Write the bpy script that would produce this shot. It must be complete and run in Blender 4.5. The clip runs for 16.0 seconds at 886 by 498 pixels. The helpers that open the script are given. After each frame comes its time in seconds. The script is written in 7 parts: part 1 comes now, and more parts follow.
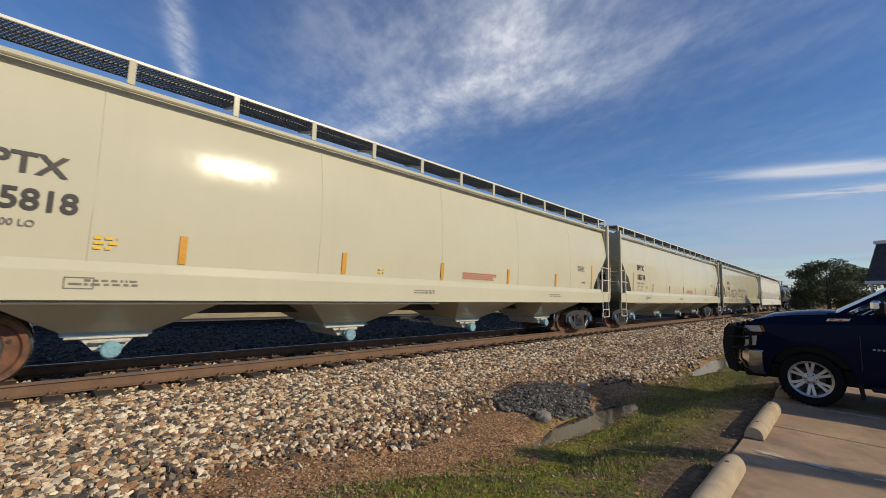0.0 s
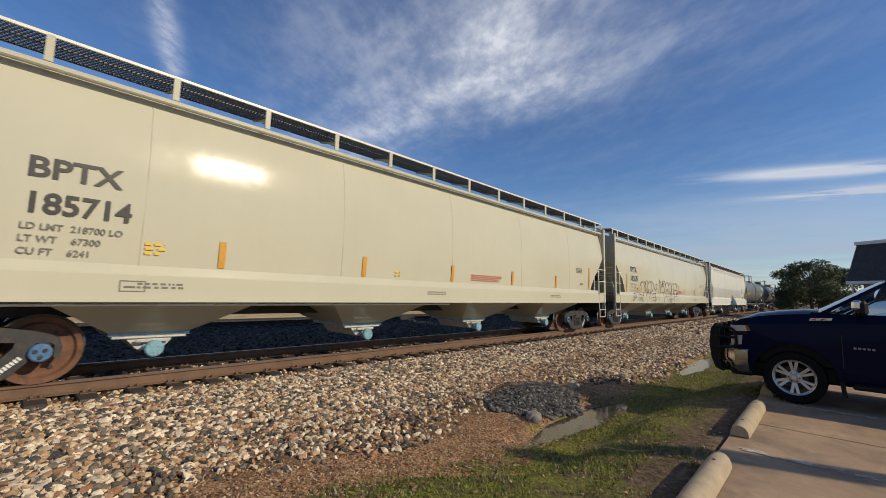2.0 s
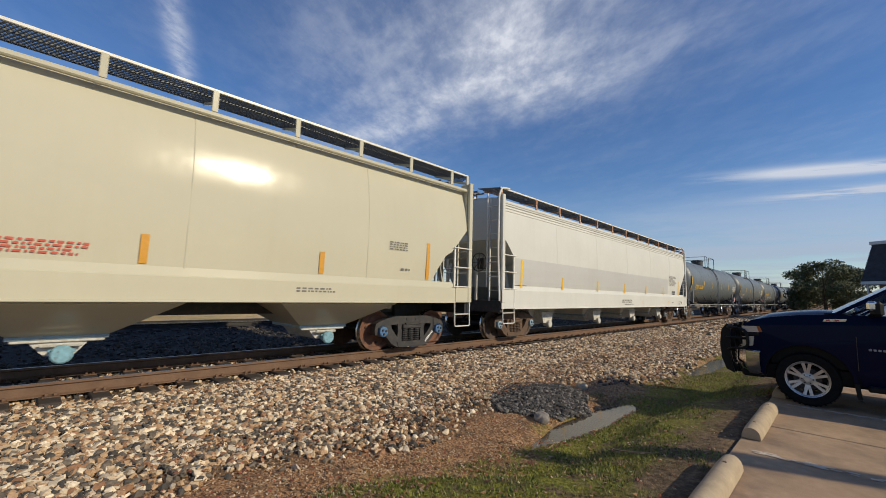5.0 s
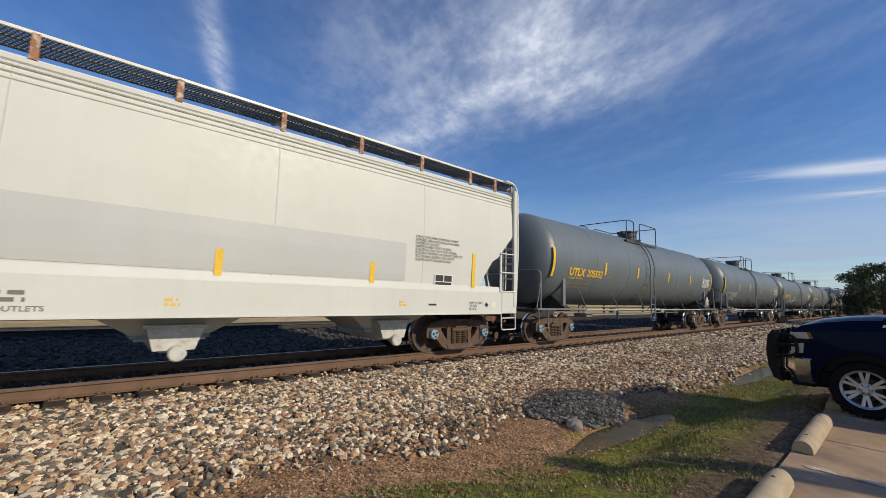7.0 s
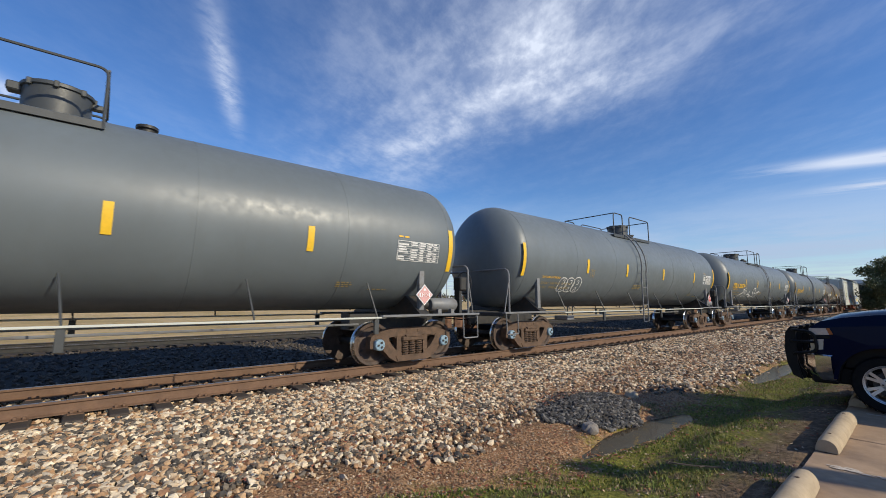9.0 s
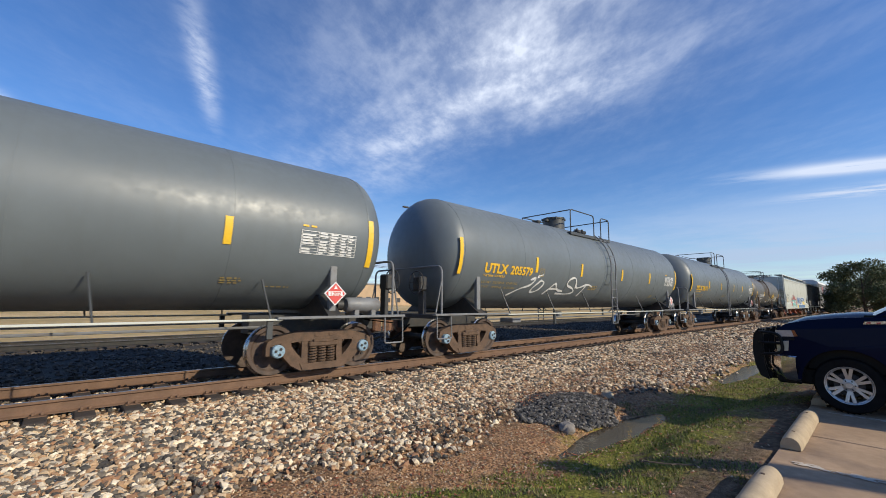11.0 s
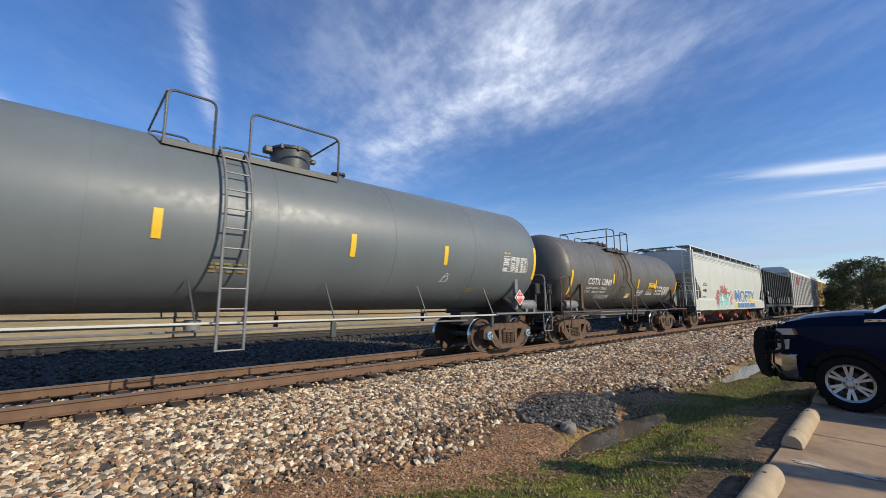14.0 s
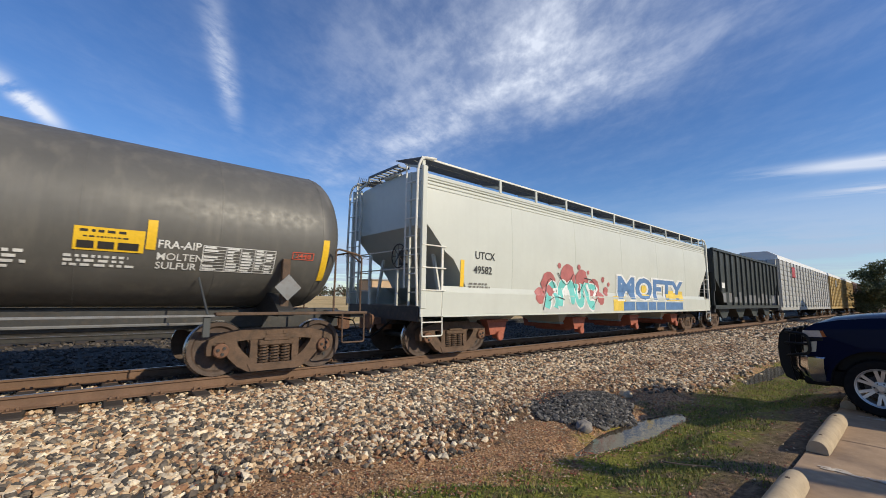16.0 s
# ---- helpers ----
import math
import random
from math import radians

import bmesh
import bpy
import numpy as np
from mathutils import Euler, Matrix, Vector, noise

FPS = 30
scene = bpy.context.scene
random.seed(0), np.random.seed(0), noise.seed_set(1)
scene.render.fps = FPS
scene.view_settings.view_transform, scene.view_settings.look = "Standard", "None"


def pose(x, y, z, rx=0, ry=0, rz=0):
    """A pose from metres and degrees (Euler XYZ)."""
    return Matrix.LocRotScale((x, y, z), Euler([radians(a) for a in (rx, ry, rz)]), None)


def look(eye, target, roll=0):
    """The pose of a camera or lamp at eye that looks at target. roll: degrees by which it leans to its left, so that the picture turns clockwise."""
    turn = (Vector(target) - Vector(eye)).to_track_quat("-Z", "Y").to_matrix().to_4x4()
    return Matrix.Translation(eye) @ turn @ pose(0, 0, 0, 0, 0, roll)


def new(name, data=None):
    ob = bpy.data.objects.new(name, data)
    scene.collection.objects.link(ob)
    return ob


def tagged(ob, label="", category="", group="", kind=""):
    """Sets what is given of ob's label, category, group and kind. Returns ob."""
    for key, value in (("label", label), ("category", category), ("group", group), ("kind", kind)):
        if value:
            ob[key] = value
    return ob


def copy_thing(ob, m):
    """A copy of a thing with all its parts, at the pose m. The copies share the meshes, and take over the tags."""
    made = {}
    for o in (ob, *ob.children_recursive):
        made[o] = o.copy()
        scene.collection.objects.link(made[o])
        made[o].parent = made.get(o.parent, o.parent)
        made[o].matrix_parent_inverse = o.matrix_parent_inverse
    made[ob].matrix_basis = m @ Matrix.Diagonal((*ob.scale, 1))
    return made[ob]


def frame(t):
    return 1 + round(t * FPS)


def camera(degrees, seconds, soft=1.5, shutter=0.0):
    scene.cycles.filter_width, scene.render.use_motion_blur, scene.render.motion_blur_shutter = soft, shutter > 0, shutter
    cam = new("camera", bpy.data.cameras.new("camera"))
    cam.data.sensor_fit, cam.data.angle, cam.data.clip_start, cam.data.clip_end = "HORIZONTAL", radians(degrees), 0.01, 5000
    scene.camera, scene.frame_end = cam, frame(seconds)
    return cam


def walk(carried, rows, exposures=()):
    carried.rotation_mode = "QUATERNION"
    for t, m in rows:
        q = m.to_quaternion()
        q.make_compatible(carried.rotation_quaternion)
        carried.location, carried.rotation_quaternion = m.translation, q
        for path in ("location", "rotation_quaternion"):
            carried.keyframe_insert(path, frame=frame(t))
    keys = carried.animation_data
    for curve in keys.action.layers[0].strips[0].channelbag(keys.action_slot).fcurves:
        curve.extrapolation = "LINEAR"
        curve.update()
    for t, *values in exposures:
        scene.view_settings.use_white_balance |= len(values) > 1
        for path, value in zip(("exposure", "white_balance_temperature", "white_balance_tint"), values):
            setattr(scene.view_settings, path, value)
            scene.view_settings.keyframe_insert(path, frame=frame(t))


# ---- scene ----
cam = camera(95.27, 16.0, soft=0.85, shutter=0.06)
EYE = (0, 0, 1.6)
# seconds, tilt, lean and turn of the camera, which stands on the parking lot
TURNS = [
    (0.0, 96.08, -1.63, -45.31),
    (0.5, 95.95, -1.50, -46.01),
    (1.0, 95.91, -1.48, -46.44),
    (1.5, 96.02, -1.53, -46.58),
    (2.0, 96.23, -1.51, -46.62),
    (2.5, 96.36, -1.33, -46.61),
    (3.0, 96.46, -1.24, -46.64),
    (3.5, 96.43, -1.22, -46.69),
    (4.0, 96.32, -1.34, -46.63),
    (4.5, 96.23, -1.41, -46.33),
    (7.0, 96.68, -1.57, -41.49),
    (7.5, 96.72, -0.92, -40.82),
    (8.0, 97.03, -0.14, -39.92),
    (10.5, 97.81, -0.32, -41.26),
    (11.0, 97.48, -0.45, -42.79),
    (11.5, 97.37, -0.39, -44.09),
    (12.0, 97.47, -0.29, -44.54),
    (12.5, 97.56, -0.20, -44.32),
    (13.0, 97.57, -0.18, -43.70),
    (13.5, 97.58, -0.18, -43.09),
    (14.0, 97.54, -0.09, -42.74),
    (14.5, 97.49, -0.14, -42.60),
    (15.0, 97.43, -0.30, -42.33),
    (15.5, 97.26, -0.62, -41.60),
    (16.0, 96.96, -0.90, -40.54),
]
walk(cam, [(t, pose(*EYE, rx, ry, rz)) for t, rx, ry, rz in TURNS], exposures=[(0, -0.05, 6850, 10), (4.7, -0.02, 6850, 10), (7, 0.0, 6500, 10), (8.2, 0.12, 6400, 10), (10.3, 0.31, 6400, 10), (15, 0.28, 6400, 10), (16, 0.18, 6500, 10)])

# ---- world and sun ----
SUN_AZ, SUN_EL = 19.0, 28.0  # degrees from -y towards +x, and above the horizon


def sun_and_sky():
    az, el = radians(SUN_AZ), radians(SUN_EL)
    way = Vector((math.sin(az) * math.cos(el), -math.cos(az) * math.cos(el), math.sin(el)))
    lamp = bpy.data.lights.new("sun", "SUN")
    lamp.energy, lamp.angle, lamp.color = 3.6, radians(0.53), (1.0, 0.885, 0.67)
    ob = new("sun", lamp)
    ob.matrix_world = look(way * 50, (0, 0, 0))
    world = bpy.data.worlds.new("sky")
    scene.world = world
    world.use_nodes = True
    nt = world.node_tree
    nt.nodes.clear()
    N, L = nt.nodes.new, nt.links.new
    out, bg = N("ShaderNodeOutputWorld"), N("ShaderNodeBackground")
    sky = N("ShaderNodeTexSky")
    sky.sky_type, sky.sun_disc = "NISHITA", False
    sky.sun_elevation, sky.sun_rotation = el, math.atan2(way.x, way.y)
    sky.air_density, sky.dust_density, sky.ozone_density = 1.0, 0.15, 3.5
    tc = N("ShaderNodeTexCoord")
    sep = N("ShaderNodeSeparateXYZ")
    L(tc.outputs["Generated"], sep.inputs[0])

    def m(op, a, b=0.0, c=0.0):
        n = N("ShaderNodeMath")
        n.operation = op
        for k, val in enumerate((a, b, c)):
            if isinstance(val, (int, float)):
                n.inputs[k].default_value = val
            else:
                L(val, n.inputs[k])
        return n.outputs[0]

    def ramp(val, lo, hi):
        n = N("ShaderNodeMapRange")
        n.interpolation_type = "SMOOTHSTEP"
        L(val, n.inputs[0])
        n.inputs[1].default_value, n.inputs[2].default_value = lo, hi
        return n.outputs[0]

    # the cloud sheet: the direction laid out on a level plane
    zz = m("MAXIMUM", sep.outputs[2], 0.03)
    u, v = m("DIVIDE", sep.outputs[0], zz), m("DIVIDE", sep.outputs[1], zz)

    def sheet(su, sv, angle, scale, detail, rough, offset=0.0, distort=0.0):
        c, s = math.cos(radians(angle)), math.sin(radians(angle))
        a = m("ADD", m("MULTIPLY", u, c), m("MULTIPLY", v, s))
        b = m("SUBTRACT", m("MULTIPLY", v, c), m("MULTIPLY", u, s))
        comb = N("ShaderNodeCombineXYZ")
        L(m("MULTIPLY", a, su), comb.inputs[0])
        L(m("MULTIPLY", b, sv), comb.inputs[1])
        comb.inputs[2].default_value = offset
        n = N("ShaderNodeTexNoise")
        L(comb.outputs[0], n.inputs["Vector"])
        n.inputs["Scale"].default_value, n.inputs["Detail"].default_value = scale, detail
        n.inputs["Roughness"].default_value, n.inputs["Distortion"].default_value = rough, distort
        return n.outputs["Fac"]

    def spot(cu, cv, angle, ru, rv):
        """A soft patch of the sheet, 1 in its middle."""
        c, s = math.cos(radians(angle)), math.sin(radians(angle))
        du, dv = m("SUBTRACT", u, cu), m("SUBTRACT", v, cv)
        a = m("DIVIDE", m("ADD", m("MULTIPLY", du, c), m("MULTIPLY", dv, s)), ru)
        b = m("DIVIDE", m("SUBTRACT", m("MULTIPLY", dv, c), m("MULTIPLY", du, s)), rv)
        return m("POWER", 2.718, m("MULTIPLY", m("ADD", m("MULTIPLY", a, a), m("MULTIPLY", b, b)), -1.0))

    wisps = sheet(0.55, 1.35, 80, 1.7, 9.0, 0.58, 6.4, 0.15)
    fine = sheet(0.9, 1.5, 40, 5.0, 8.0, 0.62, 2.3, 0.15)
    veil = m("MULTIPLY", m("ADD", m("MULTIPLY", ramp(wisps, 0.28, 0.74), 0.78), 0.22), m("ADD", m("MULTIPLY", ramp(fine, 0.30, 0.75), 0.62), 0.38))
    cover = CLOUDS(m, spot)
    high = m("MULTIPLY", m("MULTIPLY", veil, cover), 0.80)
    streak = m("MULTIPLY", spot(*STREAK), m("ADD", m("MULTIPLY", ramp(fine, 0.3, 0.62), 0.8), 0.15))
    band_noise = sheet(1.0, 1.0, 0, 0.32, 7.0, 0.6, 1.3)
    band = m("MULTIPLY", m("ADD", m("MULTIPLY", ramp(band_noise, 0.38, 0.62), 0.7), 0.3), m("SUBTRACT", 1.0, ramp(sep.outputs[2], 0.06, 0.26)))
    puff_noise = ramp(sheet(0.6, 2.0, 113, 1.7, 9.0, 0.62, 5.2), 0.36, 0.58)
    cum = m("MULTIPLY", m("ADD", m("ADD", spot(*PUFF), spot(*PUFF_LOW)), spot(*PUFF_WEST)), puff_noise)
    total = N("ShaderNodeClamp")
    L(m("ADD", m("ADD", high, m("MULTIPLY", streak, 0.62)), m("ADD", m("MULTIPLY", band, 0.8), m("MULTIPLY", cum, 1.3))), total.inputs[0])
    total.inputs[2].default_value = 0.92
    mix = N("ShaderNodeMixRGB")
    L(total.outputs[0], mix.inputs[0])
    hue = N("ShaderNodeHueSaturation")
    hue.inputs["Hue"].default_value = 0.510
    hue.inputs["Saturation"].default_value = SKY_SAT
    hue.inputs["Value"].default_value = SKY_VAL
    L(sky.outputs[0], hue.inputs["Color"])
    L(hue.outputs[0], mix.inputs[1])
    # clouds near the horizon are greyer than the sunlit high ones
    tone = N("ShaderNodeMixRGB")
    L(ramp(sep.outputs[2], 0.05, 0.35), tone.inputs[0])
    tone.inputs[1].default_value, tone.inputs[2].default_value = CLOUD_LOW, CLOUD_HIGH
    L(tone.outputs[0], mix.inputs[2])
    L(mix.outputs[0], bg.inputs[0])
    bg.inputs[1].default_value = SKY_STRENGTH
    L(bg.outputs[0], out.inputs[0])


SKY_STRENGTH, SKY_SAT, SKY_VAL = 0.113, 1.22, 1.05
CLOUD_LOW, CLOUD_HIGH = (3.3, 4.0, 5.4, 1), (6.4, 6.9, 7.9, 1)
STREAK = (0.35, 1.95, 72.6, 0.5, 0.043)
PUFF, PUFF_LOW = (4.15, -0.02, 113, 0.62, 0.17), (5.1, -0.25, 100, 0.6, 0.2)
PUFF_WEST = (-0.36, 3.0, 75, 0.32, 0.06)


def CLOUDS(m, spot):
    a = spot(1.5, 0.85, 20, 0.5, 0.34)
    b = m("MULTIPLY", spot(1.42, 2.1, 80, 1.25, 0.42), 0.95)
    c = m("MULTIPLY", spot(1.15, 0.75, 100, 0.8, 0.5), 0.8)
    return m("ADD", m("ADD", m("ADD", a, b), c), 0.11)


sun_and_sky()

# ---- materials ----
MATS = {}


def mat(name, col, rough=0.6, metal=0.0, var=0.12, scale=3.0, bump=0.1, bump_scale=60.0, streak=0.0, dirt=None, dirt_amount=0.0, spec=0.5, coat=0.0):
    """A surface with variation at two scales, optional rain streaks down it and a second, dirty colour in patches."""
    if name in MATS:
        return MATS[name]
    ma = bpy.data.materials.new(name)
    ma.use_nodes = True
    nt = ma.node_tree
    N, L = nt.nodes.new, nt.links.new
    p = nt.nodes["Principled BSDF"]
    p.inputs["Roughness"].default_value, p.inputs["Metallic"].default_value = rough, metal
    p.inputs["Specular IOR Level"].default_value = spec
    p.inputs["Coat Weight"].default_value = coat
    p.inputs["Coat Roughness"].default_value = 0.06
    tc = N("ShaderNodeTexCoord")

    def noise_at(sc, detail, stretch=None):
        n = N("ShaderNodeTexNoise")
        n.inputs["Scale"].default_value, n.inputs["Detail"].default_value = sc, detail
        if stretch:
            mp = N("ShaderNodeMapping")
            mp.inputs["Scale"].default_value = stretch
            L(tc.outputs["Object"], mp.inputs[0])
            L(mp.outputs[0], n.inputs["Vector"])
        else:
            L(tc.outputs["Object"], n.inputs["Vector"])
        return n.outputs["Fac"]

    def mixed(fac, a, b, blend="MIX"):
        n = N("ShaderNodeMixRGB")
        n.blend_type = blend
        for k, val in enumerate((fac, a, b)):
            if isinstance(val, (int, float)):
                n.inputs[k].default_value = val
            elif isinstance(val, tuple):
                n.inputs[k].default_value = (*val, 1)
            else:
                L(val, n.inputs[k])
        return n.outputs[0]

    def span(val, lo, hi, a=0.0, b=1.0):
        n = N("ShaderNodeMapRange")
        L(val, n.inputs[0])
        for k, x in enumerate((lo, hi, a, b)):
            n.inputs[k + 1].default_value = x
        return n.outputs[0]

    big, small = noise_at(scale, 5.0), noise_at(scale * 9, 6.0)
    dark = tuple(max(0.0, c * (1 - var)) for c in col)
    light = tuple(min(1.0, c * (1 + var)) for c in col)
    base = mixed(span(big, 0.3, 0.7), dark, light)
    base = mixed(span(small, 0.3, 0.7, 0.0, 0.35), base, tuple(c * (1 - 1.3 * var) for c in col))
    if streak:
        s1 = noise_at(1.0, 5.0, (5.0, 5.0, 0.35))
        base = mixed(span(s1, 0.5, 0.78, 0.0, streak), base, dirt or tuple(c * 0.45 for c in col))
    if dirt_amount:
        d1 = noise_at(scale * 1.7, 8.0)
        base = mixed(span(d1, 0.5, 0.68, 0.0, dirt_amount), base, dirt)
    L(base, p.inputs["Base Color"])
    L(span(small, 0.3, 0.7, max(0.02, rough * 0.85), min(1.0, rough * 1.15)), p.inputs["Roughness"])
    if bump:
        b = N("ShaderNodeBump")
        b.inputs["Strength"].default_value, b.inputs["Distance"].default_value = bump, 0.01
        L(noise_at(bump_scale, 4.0), b.inputs["Height"])
        L(b.outputs[0], p.inputs["Normal"])
    MATS[name] = ma
    return ma


cream = mat("cream_paint", (0.535, 0.51, 0.39), 0.15, var=0.03, scale=0.8, bump=0.02, bump_scale=4, streak=0.12, dirt=(0.46, 0.41, 0.29), spec=0.2)
white_paint = mat("off_white_paint", (0.61, 0.61, 0.56), 0.5, var=0.04, scale=0.9, bump=0.02, bump_scale=5, streak=0.14, dirt=(0.48, 0.46, 0.40), spec=0.3)
band_paint = mat("grey_white_paint", (0.51, 0.51, 0.485), 0.35, var=0.04, scale=0.9, bump=0.02, bump_scale=5, streak=0.12, dirt=(0.42, 0.40, 0.36))
pale_grey_paint = mat("pale_grey_paint", (0.53, 0.545, 0.49), 0.4, var=0.05, scale=0.9, bump=0.02, bump_scale=5, streak=0.16, dirt=(0.42, 0.40, 0.36))
tank_paint = mat("grey_tank_paint", (0.132, 0.155, 0.168), 0.45, var=0.10, scale=0.7, bump=0.0, streak=0.22, dirt=(0.095, 0.102, 0.10), spec=0.5)
dark_tank_paint = mat("weathered_dark_tank_paint", (0.105, 0.102, 0.095), 0.5, var=0.14, scale=0.9, bump=0.04, bump_scale=8, streak=0.5, dirt=(0.19, 0.175, 0.15))
frame_grey = mat("grey_frame_paint", (0.185, 0.19, 0.195), 0.5, var=0.15, scale=4, bump=0.05, dirt=(0.12, 0.09, 0.07), dirt_amount=0.4)
steel_black = mat("black_steel", (0.03, 0.03, 0.03), 0.55, var=0.3, scale=5, bump=0.1, dirt=(0.07, 0.05, 0.035), dirt_amount=0.5)
truck_grey = mat("dark_grey_cast_steel", (0.034, 0.034, 0.036), 0.6, var=0.25, scale=5, bump=0.2, dirt=(0.10, 0.07, 0.05), dirt_amount=0.4)
truck_rust = mat("brown_cast_steel", (0.115, 0.07, 0.044), 0.8, var=0.25, scale=5, bump=0.25, dirt=(0.05, 0.035, 0.025), dirt_amount=0.6)
wheel_rust = mat("rusty_wheel_steel", (0.17, 0.075, 0.042), 0.75, var=0.3, scale=5, bump=0.2, dirt=(0.05, 0.035, 0.03), dirt_amount=0.6)
wheel_grey = mat("brown_wheel_steel", (0.085, 0.056, 0.042), 0.7, var=0.3, scale=5, bump=0.2, dirt=(0.04, 0.03, 0.025), dirt_amount=0.6)
tread_steel = mat("polished_tread_steel", (0.55, 0.54, 0.52), 0.25, 1.0, var=0.1, scale=9, bump=0.03)
cap_blue = mat("blue_bearing_cap", (0.07, 0.17, 0.33), 0.5, var=0.2, scale=20, bump=0.1, dirt=(0.05, 0.04, 0.03), dirt_amount=0.4)
cap_grey = mat("steel_bearing_cap", (0.24, 0.36, 0.46), 0.5, 0.0, var=0.2, scale=20, bump=0.1, dirt=(0.08, 0.06, 0.04), dirt_amount=0.4)
gate_cyan = mat("pale_blue_cap", (0.20, 0.40, 0.50), 0.5, var=0.2, scale=14, bump=0.05, dirt=(0.14, 0.16, 0.16), dirt_amount=0.7)
gate_red = mat("rust_red_gate", (0.34, 0.10, 0.06), 0.6, var=0.2, scale=10, bump=0.1)
gate_white = mat("worn_white_gate", (0.55, 0.54, 0.50), 0.5, var=0.15, scale=8, bump=0.1, dirt=(0.25, 0.2, 0.15), dirt_amount=0.4)
orange_strip = mat("orange_reflective_strip", (0.62, 0.30, 0.035), 0.4, var=0.08, scale=20, bump=0.02)
yellow_strip = mat("yellow_reflective_strip", (0.80, 0.50, 0.03), 0.4, var=0.08, scale=20, bump=0.02)
ink_black = mat("black_lettering", (0.03, 0.028, 0.026), 0.5, var=0.15, scale=15, bump=0.0)
ink_faint = mat("grey_lettering", (0.17, 0.16, 0.14), 0.6, var=0.2, scale=15, bump=0.0)
ink_red = mat("red_lettering", (0.55, 0.10, 0.06), 0.5, var=0.15, scale=15, bump=0.0)
ink_yellow = mat("yellow_lettering", (0.78, 0.46, 0.03), 0.5, var=0.15, scale=15, bump=0.0)
ink_white = mat("white_lettering", (0.72, 0.72, 0.70), 0.5, var=0.15, scale=15, bump=0.0)
ink_dim = mat("dull_yellow_lettering", (0.36, 0.27, 0.10), 0.6, var=0.2, scale=15, bump=0.0)
spray_teal = mat("teal_spray_paint", (0.16, 0.55, 0.50), 0.5, var=0.15, scale=4, bump=0.0)
spray_rose = mat("dull_rose_spray_paint", (0.42, 0.13, 0.12), 0.5, var=0.2, scale=4, bump=0.0)
spray_blue = mat("blue_spray_paint", (0.10, 0.20, 0.38), 0.5, var=0.2, scale=4, bump=0.0)
spray_yellow = mat("yellow_spray_paint", (0.70, 0.50, 0.08), 0.5, var=0.2, scale=4, bump=0.0)
placard_white = mat("white_placard", (0.75, 0.75, 0.75), 0.5, var=0.05, scale=8, bump=0.0)
placard_pink = mat("faded_pink_placard", (0.66, 0.36, 0.34), 0.5, var=0.08, scale=8, bump=0.0)
placard_red = mat("red_placard", (0.60, 0.07, 0.06), 0.5, var=0.05, scale=8, bump=0.0)
grate_steel = mat("galvanised_grating", (0.13, 0.14, 0.15), 0.5, 0.4, var=0.15, scale=8, bump=0.05)
edge_white = mat("pale_edge_paint", (0.74, 0.72, 0.64), 0.4, var=0.06, scale=4, bump=0.02, dirt=(0.4, 0.33, 0.25), dirt_amount=0.25)
rust_orange = mat("rusted_bracket", (0.34, 0.15, 0.07), 0.7, var=0.3, scale=9, bump=0.15, dirt=(0.62, 0.58, 0.5), dirt_amount=0.8)
coupler_rust = mat("rusty_coupler", (0.17, 0.085, 0.05), 0.8, var=0.3, scale=9, bump=0.3, dirt=(0.06, 0.04, 0.03), dirt_amount=0.5)
rail_side = mat("brown_rusted_rail", (0.16, 0.092, 0.055), 0.75, var=0.18, scale=4, bump=0.15, dirt=(0.12, 0.07, 0.045), dirt_amount=0.5)
rail_top = mat("worn_rail_head", (0.21, 0.14, 0.095), 0.35, 0.6, var=0.12, scale=6, bump=0.03)
tie_wood = mat("dark_creosoted_wood", (0.055, 0.042, 0.034), 0.85, var=0.35, scale=6, bump=0.4, bump_scale=30)
rubber = mat("black_rubber", (0.010, 0.010, 0.010), 0.85, var=0.3, scale=14, bump=0.2, spec=0.15)
gondola_paint = mat("dark_green_black_paint", (0.035, 0.042, 0.04), 0.5, var=0.25, scale=2, bump=0.05, streak=0.3, dirt=(0.09, 0.08, 0.065))
rack_silver = mat("galvanised_rack_panel", (0.42, 0.42, 0.40), 0.5, 0.2, var=0.12, scale=2, bump=0.05, streak=0.3, dirt=(0.28, 0.22, 0.18))
rack_yellow = mat("faded_yellow_rack_panel", (0.42, 0.30, 0.12), 0.6, var=0.15, scale=2, bump=0.05, streak=0.3, dirt=(0.22, 0.15, 0.08))
rack_brown = mat("brown_rack_panel", (0.14, 0.075, 0.05), 0.65, var=0.2, scale=2, bump=0.05, streak=0.3, dirt=(0.09, 0.06, 0.045))
roof_white = mat("white_rack_roof", (0.70, 0.70, 0.68), 0.5, var=0.05, scale=2, bump=0.02)
truck_blue = mat("dark_blue_car_paint", (0.0022, 0.006, 0.026), 0.18, var=0.08, scale=2, bump=0.0, spec=0.09, coat=0.0)
black_plastic = mat("black_plastic", (0.009, 0.009, 0.009), 0.55, var=0.2, scale=12, bump=0.08, spec=0.22)
chrome = mat("chrome", (0.75, 0.75, 0.75), 0.12, 1.0, var=0.03, scale=6, bump=0.0)
alloy = mat("silver_alloy", (0.52, 0.52, 0.51), 0.35, 0.7, var=0.08, scale=8, bump=0.02)
head_lens = mat("headlight_lens", (0.55, 0.55, 0.52), 0.08, 0.3, var=0.1, scale=20, bump=0.0, coat=1.0)
amber = mat("amber_lens", (0.30, 0.09, 0.025), 0.2, var=0.05, scale=20, bump=0.0)
badge_red = mat("red_badge", (0.40, 0.03, 0.03), 0.35, var=0.05, scale=20, bump=0.0)
